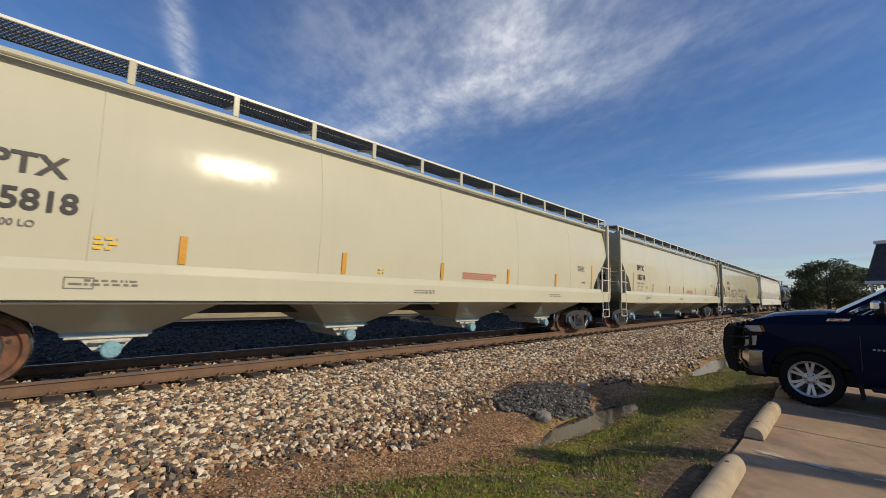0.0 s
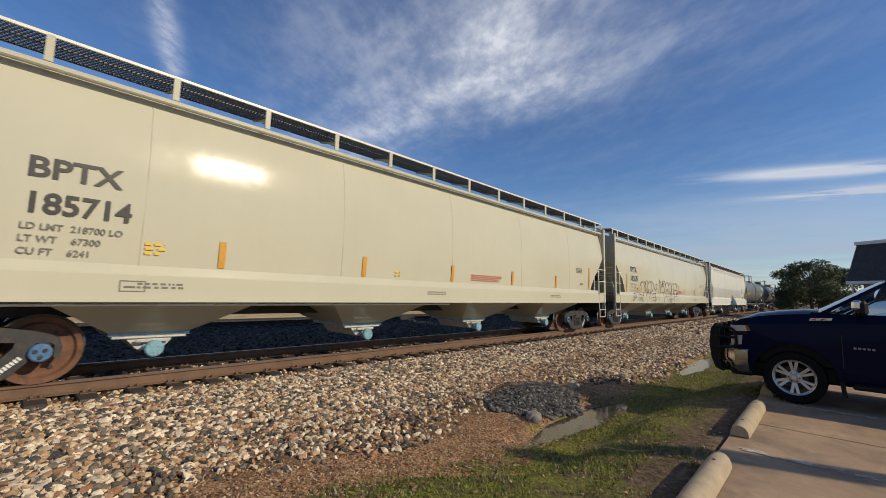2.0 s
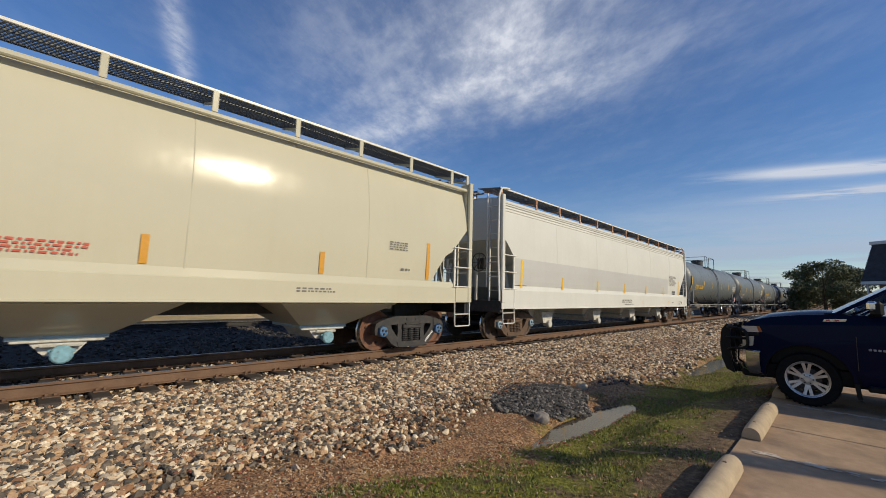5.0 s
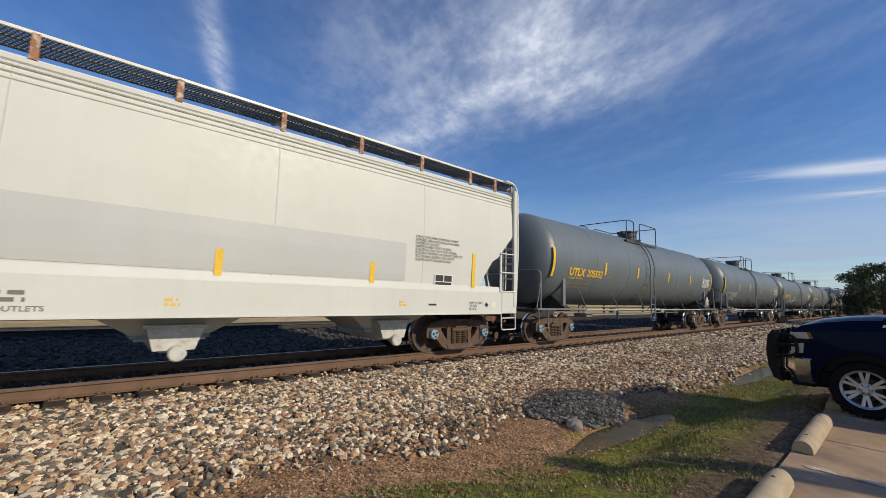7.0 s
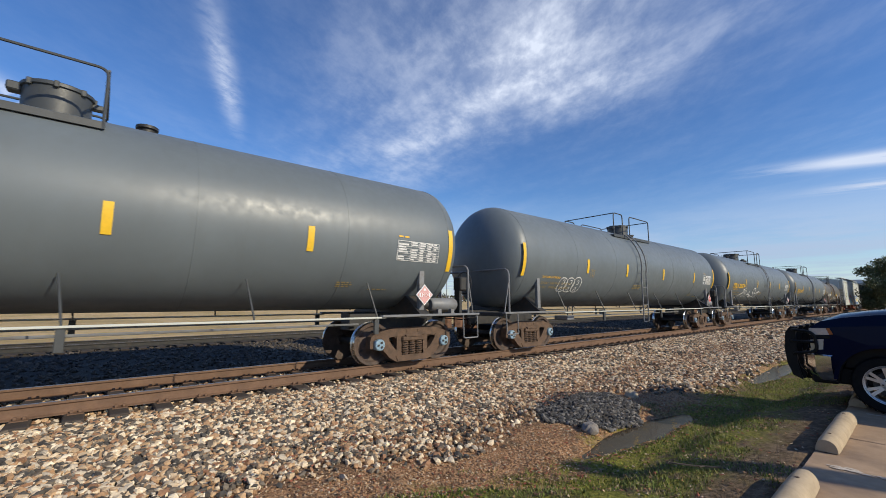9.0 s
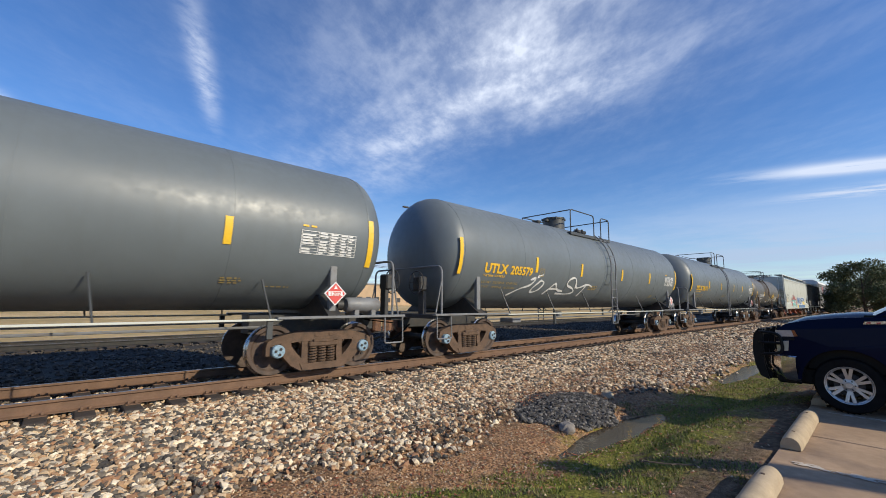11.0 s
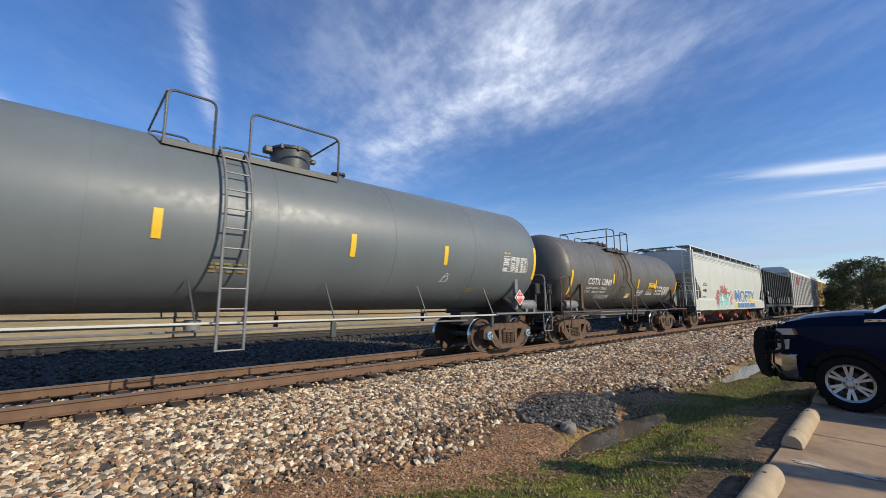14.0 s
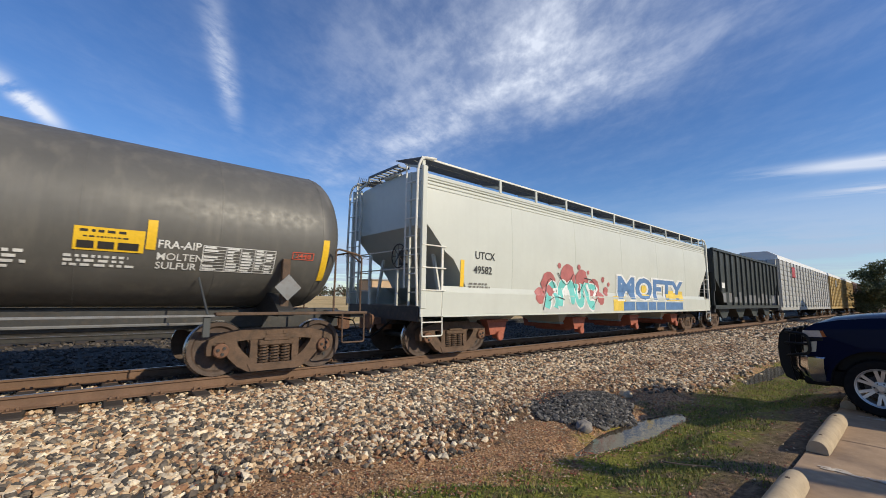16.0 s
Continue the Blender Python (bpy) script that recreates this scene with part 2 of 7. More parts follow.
seat_dark = mat("dark_cabin", (0.03, 0.03, 0.032), 0.8, var=0.2, scale=6, bump=0.1)
concrete = mat("brown_concrete", (0.42, 0.285, 0.175), 0.85, var=0.2, scale=1.2, bump=0.35, bump_scale=90, dirt=(0.22, 0.15, 0.10), dirt_amount=0.75)
stop_concrete = mat("worn_wheel_stop_concrete", (0.42, 0.33, 0.22), 0.85, var=0.12, scale=4, bump=0.4, bump_scale=80, dirt=(0.28, 0.22, 0.15), dirt_amount=0.5)
line_paint = mat("worn_white_line_paint", (0.60, 0.52, 0.42), 0.8, var=0.2, scale=5, bump=0.1, dirt=(0.48, 0.345, 0.23), dirt_amount=1.0)
joint_dark = mat("dark_joint_filler", (0.05, 0.04, 0.035), 0.9, var=0.3, scale=8, bump=0.2)
roof_shingle = mat("dark_slate_shingle", (0.035, 0.04, 0.055), 0.8, var=0.25, scale=3, bump=0.3, bump_scale=20)
trim_white = mat("white_trim", (0.62, 0.62, 0.60), 0.6, var=0.06, scale=3, bump=0.05)
brick_tan = mat("tan_brick", (0.34, 0.24, 0.15), 0.85, var=0.2, scale=6, bump=0.3, bump_scale=25)
bark = mat("grey_brown_bark", (0.09, 0.07, 0.05), 0.9, var=0.3, scale=8, bump=0.6, bump_scale=25)
pole_metal = mat("grey_pole_metal", (0.30, 0.30, 0.30), 0.5, 0.4, var=0.1, scale=4, bump=0.03)
far_wall = mat("far_tan_wall", (0.45, 0.32, 0.20), 0.85, var=0.1, scale=0.5, bump=0.0)
pole_rock = mat("grey_rock", (0.24, 0.215, 0.19), 0.9, var=0.25, scale=9, bump=0.4, bump_scale=40)
far_roof = mat("far_grey_roof", (0.25, 0.24, 0.23), 0.8, var=0.1, scale=0.5, bump=0.0)


rail_dark = mat("dark_rail_paint", (0.055, 0.06, 0.062), 0.5, var=0.15, scale=6, bump=0.03)


def glass(name, tint=(0.8, 0.85, 0.85)):
    ma = bpy.data.materials.new(name)
    ma.use_nodes = True
    p = ma.node_tree.nodes["Principled BSDF"]
    p.inputs["Base Color"].default_value = (*tint, 1)
    p.inputs["Transmission Weight"].default_value, p.inputs["Roughness"].default_value = 1.0, 0.02
    p.inputs["IOR"].default_value = 1.45
    return ma


car_glass = glass("tinted_car_glass", (0.35, 0.4, 0.42))


def island(name, cols, rough=0.85, bump=0.3, spread=0.15):
    """Loose pieces in one mesh: each takes its own colour."""
    ma = bpy.data.materials.new(name)
    ma.use_nodes = True
    nt = ma.node_tree
    N, L = nt.nodes.new, nt.links.new
    p = nt.nodes["Principled BSDF"]
    p.inputs["Roughness"].default_value = rough
    geo = N("ShaderNodeNewGeometry")
    cr = N("ShaderNodeValToRGB")
    cr.color_ramp.interpolation = "CONSTANT"
    els = cr.color_ramp.elements
    while len(els) < len(cols):
        els.new(0.5)
    for k, c in enumerate(cols):
        els[k].position, els[k].color = k / len(cols), (*c, 1)
    L(geo.outputs["Random Per Island"], cr.inputs[0])
    tc = N("ShaderNodeTexCoord")
    n = N("ShaderNodeTexNoise")
    n.inputs["Scale"].default_value, n.inputs["Detail"].default_value = 40, 4
    L(tc.outputs["Object"], n.inputs["Vector"])
    mx = N("ShaderNodeMixRGB")
    mx.blend_type = "OVERLAY"
    mx.inputs[0].default_value = 0.5
    L(cr.outputs[0], mx.inputs[1])
    L(n.outputs["Fac"], mx.inputs[2])
    L(mx.outputs[0], p.inputs["Base Color"])
    if bump:
        b = N("ShaderNodeBump")
        b.inputs["Strength"].default_value, b.inputs["Distance"].default_value = bump, 0.01
        L(n.outputs["Fac"], b.inputs["Height"])
        L(b.outputs[0], p.inputs["Normal"])
    return ma


grit_mat = island("brown_grit", [(0.359, 0.218, 0.117), (0.468, 0.328, 0.195), (0.234, 0.133, 0.070), (0.515, 0.398, 0.281), (0.296, 0.211, 0.140), (0.390, 0.218, 0.109)])
ballast_mat = island("mixed_ballast_stone", [(0.551, 0.406, 0.255), (0.088, 0.079, 0.066), (0.666, 0.535, 0.370), (0.302, 0.163, 0.088), (0.057, 0.051, 0.044), (0.468, 0.307, 0.172), (0.811, 0.683, 0.493), (0.177, 0.144, 0.106), (0.374, 0.228, 0.123), (0.125, 0.099, 0.075), (0.520, 0.436, 0.326)])
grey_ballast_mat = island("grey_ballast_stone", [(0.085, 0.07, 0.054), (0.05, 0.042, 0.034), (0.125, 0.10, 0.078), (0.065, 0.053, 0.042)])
# dark stone tones lowered further to paint in the shadow over the heap
pile_mat = island("shade_darkened_pile_stone", [(0.06, 0.058, 0.055), (0.04, 0.038, 0.037), (0.10, 0.094, 0.085), (0.03, 0.029, 0.028), (0.07, 0.058, 0.048), (0.19, 0.175, 0.155)])
grass_mat = island("short_green_grass", [(0.17, 0.21, 0.025), (0.11, 0.15, 0.02), (0.25, 0.25, 0.045), (0.075, 0.10, 0.018), (0.24, 0.18, 0.08)], 0.7, 0)
leaf_mat = island("fallen_brown_leaves", [(0.22, 0.10, 0.05), (0.15, 0.08, 0.045), (0.30, 0.17, 0.08), (0.26, 0.08, 0.04), (0.34, 0.26, 0.16)], 0.8, 0)
crown_mat = island("dark_green_leaves", [(0.085, 0.11, 0.045), (0.06, 0.085, 0.035), (0.11, 0.125, 0.05), (0.13, 0.12, 0.055), (0.075, 0.09, 0.035)], 0.7, 0)
far_crown_mat = island("far_tree_leaves", [(0.07, 0.08, 0.045), (0.10, 0.085, 0.05), (0.055, 0.065, 0.04), (0.13, 0.07, 0.045)], 0.8, 0)

# ---- mesh tools ----


class Build:
    """Collects faces for one mesh."""

    def __init__(self):
        self.v, self.f, self.m, self.s = [], [], [], []

    def add(self, verts, faces, slot=0, smooth=False):
        n = len(self.v)
        self.v += [tuple(p) for p in verts]
        self.f += [tuple(i + n for i in f) for f in faces]
        self.m += [slot] * len(faces)
        self.s += [smooth] * len(faces)
        return self

    def box(self, x0, x1, y0, y1, z0, z1, c=0.0, slot=0):
        """A box; c cuts its edges off."""
        if c <= 0:
            vs = [(x, y, z) for x in (x0, x1) for y in (y0, y1) for z in (z0, z1)]
            return self.add(vs, [(0, 1, 3, 2), (4, 6, 7, 5), (0, 4, 5, 1), (2, 3, 7, 6), (0, 2, 6, 4), (1, 5, 7, 3)], slot)
        lo, hi = (x0, y0, z0), (x1, y1, z1)
        vs, at = [], {}
        for s in [(i, j, k) for i in (0, 1) for j in (0, 1) for k in (0, 1)]:
            for a in range(3):
                at[s, a] = len(vs)
                vs.append([(hi[d] if s[d] else lo[d]) + (0 if d == a else (-c if s[d] else c)) for d in range(3)])
        fs = []
        for a in range(3):
            d, e = (a + 1) % 3, (a + 2) % 3
            for side in (0, 1):
                q = []
                for i, j in ((0, 0), (1, 0), (1, 1), (0, 1)):
                    s = [0, 0, 0]
                    s[a], s[d], s[e] = side, i, j
                    q.append(at[tuple(s), a])
                fs.append(q)
            for i in (0, 1):
                for j in (0, 1):
                    s0, s1 = [0, 0, 0], [0, 0, 0]
                    s0[d], s0[e], s1[d], s1[e] = i, j, i, j
                    s0[a], s1[a] = 0, 1
                    s0, s1 = tuple(s0), tuple(s1)
                    fs.append((at[s0, d], at[s1, d], at[s1, e], at[s0, e]))
        for s in [(i, j, k) for i in (0, 1) for j in (0, 1) for k in (0, 1)]:
            fs.append((at[s, 0], at[s, 1], at[s, 2]))
        return self.add(vs, fs, slot)

    def prism(self, poly, a, b, axis="y", slot=0):
        """A flat outline drawn out between a and b along an axis: (x, z) along y, (y, z) along x, (x, y) along z."""
        put = {"y": lambda p, h: (p[0], h, p[1]), "x": lambda p, h: (h, p[0], p[1]), "z": lambda p, h: (p[0], p[1], h)}[axis]
        n = len(poly)
        vs = [put(p, a) for p in poly] + [put(p, b) for p in poly]
        fs = [tuple(range(n)), tuple(range(2 * n - 1, n - 1, -1))] + [(i, (i + 1) % n, n + (i + 1) % n, n + i) for i in range(n)]
        return self.add(vs, fs, slot)

    def lathe(self, prof, centre, axis="y", n=24, slot=0, slots=None):
        """Profile points (radius, height along the axis), turned round it."""
        put = {"y": lambda r, h, c, s: (r * c, h, r * s), "x": lambda r, h, c, s: (h, r * c, r * s), "z": lambda r, h, c, s: (r * c, r * s, h)}[axis]
        cx, cy, cz = centre
        vs = []
        for r, h in prof:
            for k in range(n):
                a = 2 * math.pi * k / n
                x, y, z = put(max(r, 1e-4), h, math.cos(a), math.sin(a))
                vs.append((x + cx, y + cy, z + cz))
        for j in range(len(prof) - 1):
            fs = [(j * n + k, j * n + (k + 1) % n, (j + 1) * n + (k + 1) % n, (j + 1) * n + k) for k in range(n)]
            base = len(self.v) if j == 0 else base
            if j == 0:
                self.v += vs
            self.f += [tuple(i + base for i in f) for f in fs]
            self.m += [slots[j] if slots else slot] * n
            self.s += [True] * n
        return self

    def tube(self, pts, r, n=7, slot=0):
        pts = [Vector(p) for p in pts]
        vs, fs = [], []
        up = None
        for i, p in enumerate(pts):
            way = (pts[min(i + 1, len(pts) - 1)] - pts[max(i - 1, 0)]).normalized()
            if up is None:
                up = way.orthogonal().normalized()
            up = (up - way * up.dot(way)).normalized()
            side = way.cross(up)
            for k in range(n):
                a = 2 * math.pi * k / n
                vs.append(p + r * (math.cos(a) * up + math.sin(a) * side))
        for i in range(len(pts) - 1):
            fs += [(i * n + k, i * n + (k + 1) % n, (i + 1) * n + (k + 1) % n, (i + 1) * n + k) for k in range(n)]
        self.add(vs, fs, slot, True)
        m = len(pts) - 1
        return self.add([vs[k] for k in range(n)] + [vs[m * n + k] for k in range(n)], [tuple(range(n)), tuple(range(2 * n - 1, n - 1, -1))], slot)

    def mesh(self, name, mats, recalc=True):
        me = bpy.data.meshes.new(name)
        me.from_pydata([tuple(p) for p in self.v], [], self.f)
        for ma in mats if isinstance(mats, (list, tuple)) else [mats]:
            me.materials.append(ma)
        me.polygons.foreach_set("material_index", self.m)
        me.polygons.foreach_set("use_smooth", self.s)
        if recalc:
            bm = bmesh.new()
            bm.from_mesh(me)
            bmesh.ops.recalc_face_normals(bm, faces=bm.faces)
            bm.to_mesh(me)
            bm.free()
        me.update()
        if any(self.s):
            me.set_sharp_from_angle(angle=radians(32))
        return me


def part(name, b, mats, parent=None, label="", recalc=True):
    """One mesh object under a thing or a part."""
    ob = new(name, b.mesh(name, mats, recalc) if isinstance(b, Build) else b)
    ob.parent = parent
    return tagged(ob, label)


def bend(pts, r=0.12, n=5):
    """A polyline with rounded corners."""
    pts = [Vector(p) for p in pts]
    out = [pts[0]]
    for a, b, c in zip(pts, pts[1:], pts[2:]):
        d = min(r, (a - b).length * 0.45, (c - b).length * 0.45)
        p, q = b + (a - b).normalized() * d, b + (c - b).normalized() * d
        for k in range(n + 1):
            t = k / n
            out.append((1 - t) ** 2 * p + 2 * t * (1 - t) * b + t * t * q)
    return out + [pts[-1]]


# ---- ground ----
RAIL = 0.224       # height of the rail's top over the parking lot
YC = 8.66          # middle of the near track
YC2 = 18.4         # middle of the far track


def smooth_step(x, a, b):
    t = np.clip((x - a) / (b - a), 0, 1)
    return t * t * (3 - 2 * t)


def wave(x, y, k, seed):
    """Cheap smooth relief, about -1 to 1."""
    return (np.sin(x * k + seed) * np.cos(y * k * 1.3 + seed * 2.1) + 0.6 * np.sin(x * k * 2.3 + y * k * 1.7 + seed * 3.7) + 0.4 * np.cos(y * k * 3.1 - x * k * 2.9 + seed)) / 2


def ground_z(x, y):
    """The lie of the land: lot, bank, ditch, ballast shoulder, track bed, field."""
    x, y = np.asarray(x, float), np.asarray(y, float)
    shoulder = 4.9 + 0.35 * wave(x, 0 * x, 0.5, 1.0)
    ditch = -0.345 - 0.02 * wave(x, y, 0.9, 2.0)
    left = smooth_step(x, 0.5, 4.0)
    ditch = ditch * (0.45 + 0.55 * left)
    # a flat verge beside the lot, then a short steep bank down to the ditch
    foot = 2.42 + 1.15 * smooth_step(-x, -4.3, -2.2) - 0.35 * smooth_step(x, 8.0, 11.0) + 0.04 * wave(x, 0 * x, 1.2, 4.0)
    z = -0.03 + (ditch + 0.03) * (0.25 * smooth_step(y, 1.0, foot - 0.5) + 0.75 * smooth_step(y, foot - 0.68, foot + 0.02))
    z = z + (-0.02 - ditch) * smooth_step(y, np.maximum(3.15, foot + 0.1), 6.9)
    z = np.where(y < 0.9, -0.10, z)
    z = z + 0.025 * wave(x, y, 1.9, 5.0) * smooth_step(y, 1.0, 1.6) * (1 - smooth_step(y, 6.3, 7.0))
    # the hollows that hold water
    z = z - 0.13 * np.exp(-((((x - 6.55) / 1.75) ** 2 + ((y - 3.0 + 0.03 * (x - 6.4)) / 0.27) ** 2) ** 2)) - 0.10 * np.exp(-((((x - 15.0) / 3.0) ** 2 + ((y - 2.95) / 0.3) ** 2) ** 2))
    # a spill of stone beside the ditch
    z = z + 0.16 * np.exp(-(((x - 6.75) / 0.95) ** 2 + ((y - 4.0) / 0.5) ** 2))
    z = z - 0.05 * smooth_step(y, 10.0, 11.0) + 0.05 * smooth_step(y, 16.2, 17.0) - 0.15 * smooth_step(y, 19.8, 22)
    z = z + 8.0 * smooth_step(y, 45, 230) * (1 - 0.75 * smooth_step(x, 5, 90)) + 0.1 * wave(x, y, 0.05, 3.0) * smooth_step(y, 24, 60)
    z = z + 6.5 * smooth_step(y, 55, 210) * (1 - smooth_step(x, -45, 30))
    return z


def axis_steps(spans):
    out = []
    for a, b, step in spans:
        out += list(np.arange(a, b - 1e-6, step))
    return np.array(out + [spans[-1][1]])


def ground_mat():
    """Soil, leaf litter, moss and short turf near the ditch; dust under the stone; dry grass in the field."""
    ma = bpy.data.materials.new("soil_and_turf")
    ma.use_nodes = True
    nt = ma.node_tree
    N, L = nt.nodes.new, nt.links.new
    p = nt.nodes["Principled BSDF"]
    p.inputs["Roughness"].default_value = 0.95
    p.inputs["Specular IOR Level"].default_value = 0.2
    tc = N("ShaderNodeTexCoord")
    sep = N("ShaderNodeSeparateXYZ")
    L(tc.outputs["Object"], sep.inputs[0])

    def noise_at(sc, detail=6.0):
        n = N("ShaderNodeTexNoise")
        n.inputs["Scale"].default_value, n.inputs["Detail"].default_value = sc, detail
        n.inputs["Roughness"].default_value = 0.6
        L(tc.outputs["Object"], n.inputs["Vector"])
        return n.outputs["Fac"]

    def m(op, a, b):
        n = N("ShaderNodeMath")
        n.operation = op
        for k, val in enumerate((a, b)):
            if isinstance(val, (int, float)):
                n.inputs[k].default_value = val
            else:
                L(val, n.inputs[k])
        return n.outputs[0]

    def span(val, lo, hi):
        n = N("ShaderNodeMapRange")
        n.interpolation_type = "SMOOTHSTEP"
        L(val, n.inputs[0])
        n.inputs[1].default_value, n.inputs[2].default_value = lo, hi
        return n.outputs[0]

    def mix(fac, a, b):
        n = N("ShaderNodeMixRGB")
        for k, val in enumerate((fac, a, b)):
            if isinstance(val, tuple):
                n.inputs[k].default_value = (*val, 1)
            else:
                L(val, n.inputs[k])
        return n.outputs[0]

    y = sep.outputs[1]
    wob = m("ADD", y, m("MULTIPLY", m("SUBTRACT", noise_at(0.9), 0.5), 1.6))
    soil = mix(span(noise_at(14), 0.35, 0.7), (0.11, 0.075, 0.045), (0.25, 0.175, 0.11))
    litter = mix(span(noise_at(30, 8), 0.4, 0.62), (0.22, 0.115, 0.058), (0.56, 0.335, 0.18))
    turf = mix(span(noise_at(22), 0.35, 0.68), (0.12, 0.13, 0.02), (0.29, 0.27, 0.05))
    col = mix(m("MULTIPLY", span(wob, 2.4, 3.2), span(noise_at(3.0), 0.3, 0.5)), soil, litter)
    green = m("MULTIPLY", m("MULTIPLY", span(wob, 1.15, 1.8), m("SUBTRACT", 1.0, span(wob, 3.0, 3.5))), span(noise_at(2.3), 0.36, 0.54))
    col = mix(green, col, turf)
    dust = mix(span(noise_at(25), 0.35, 0.7), (0.10, 0.065, 0.04), (0.26, 0.165, 0.10))
    col = mix(span(wob, 3.9, 4.6), col, dust)
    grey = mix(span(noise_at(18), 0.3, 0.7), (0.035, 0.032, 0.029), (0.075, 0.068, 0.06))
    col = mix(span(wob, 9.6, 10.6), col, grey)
    field = mix(span(noise_at(0.12), 0.35, 0.65), (0.46, 0.32, 0.14), (0.66, 0.47, 0.24))
    field = mix(span(noise_at(1.5), 0.4, 0.8), field, (0.36, 0.29, 0.12))
    col = mix(span(wob, 20.2, 21.2), col, field)
    L(col, p.inputs["Base Color"])
    b = N("ShaderNodeBump")
    b.inputs["Strength"].default_value, b.inputs["Distance"].default_value = 0.9, 0.04
    L(noise_at(34, 9), b.inputs["Height"])
    L(b.outputs[0], p.inputs["Normal"])
    return ma


def build_ground():
    xs = axis_steps([(-1500, -300, 200), (-300, -60, 30), (-60, -4, 4), (-4, 16, 0.14), (16, 40, 0.5), (40, 120, 4), (120, 400, 20), (400, 3000, 200)])
    ys = axis_steps([(-1500, -200, 160), (-200, -20, 20), (-20, 0.6, 2.0), (0.6, 7.4, 0.1), (7.4, 24, 0.6), (24, 80, 4), (80, 400, 16), (400, 3000, 200)])
    X, Y = np.meshgrid(xs, ys)
    Z = ground_z(X, Y)
    nx, ny = len(xs), len(ys)
    vs = np.stack([X.ravel(), Y.ravel(), Z.ravel()], 1)
    i, j = np.meshgrid(np.arange(nx - 1), np.arange(ny - 1))
    a = (j * nx + i).ravel()
    me = bpy.data.meshes.new("ground")
    me.from_pydata(vs.tolist(), [], np.stack([a, a + 1, a + 1 + nx, a + nx], 1).tolist())
    me.materials.append(ground_mat())
    me.polygons.foreach_set("use_smooth", [True] * len(me.polygons))
    tagged(new("ground", me), "brown soil with patchy turf, a ditch and a dry field beyond", "ground", kind="structure")


build_ground()


def scatter(name, xyz, size, material, label, category, flat=0.7, seed=1, kinds=6):
    """Many small uneven stones as one mesh."""
    rng = np.random.default_rng(seed)
    # an uneven octahedron-like pebble with 10 corners
    ico_v, ico_f = [], []
    bm = bmesh.new()
    bmesh.ops.create_icosphere(bm, subdivisions=1, radius=1.0)
    ico_v = np.array([v.co[:] for v in bm.verts])
    ico_f = np.array([[v.index for v in f.verts] for f in bm.faces])
    bm.free()
    n = len(xyz)
    shapes = []
    for _ in range(kinds * 4):
        s = ico_v * (1 + 0.32 * rng.standard_normal((len(ico_v), 1)).clip(-1.4, 1.4))
        s = np.round(s * 2.2) / 2.2 * 0.5 + s * 0.5
        shapes.append(s * np.array([1.0, 0.8 + 0.25 * rng.random(), flat]))
    shapes = np.array(shapes)
    pick = rng.integers(0, len(shapes), n)
    a, b, c = rng.random((3, n)) * 2 * np.pi
    b, c = b * 0.12, c * 0.12
    ca, sa, cb, sb, cc, sc = np.cos(a), np.sin(a), np.cos(b), np.sin(b), np.cos(c), np.sin(c)
    R = np.stack([np.stack([ca * cb, ca * sb * sc - sa * cc, ca * sb * cc + sa * sc], -1), np.stack([sa * cb, sa * sb * sc + ca * cc, sa * sb * cc - ca * sc], -1), np.stack([-sb, cb * sc, cb * cc], -1)], 1)
    v = np.einsum("nij,nkj->nki", R, shapes[pick] * np.asarray(size)[:, None, None]) + np.asarray(xyz)[:, None, :]
    f = (ico_f[None] + (np.arange(n) * len(ico_v))[:, None, None]).reshape(-1, 3)
    me = bpy.data.meshes.new(name)
    v = v.reshape(-1, 3)
    me.vertices.add(len(v))
    me.vertices.foreach_set("co", v.astype(np.float32).ravel())
    me.loops.add(len(f) * 3)
    me.loops.foreach_set("vertex_index", f.astype(np.int32).ravel())
    me.polygons.add(len(f))
    me.polygons.foreach_set("loop_start", np.arange(0, len(f) * 3, 3, dtype=np.int32))
    me.polygons.foreach_set("use_smooth", [False] * len(f))
    me.update(calc_edges=True)
    me.materials.append(material)
    return tagged(new(name, me), label, category, kind="stuff")


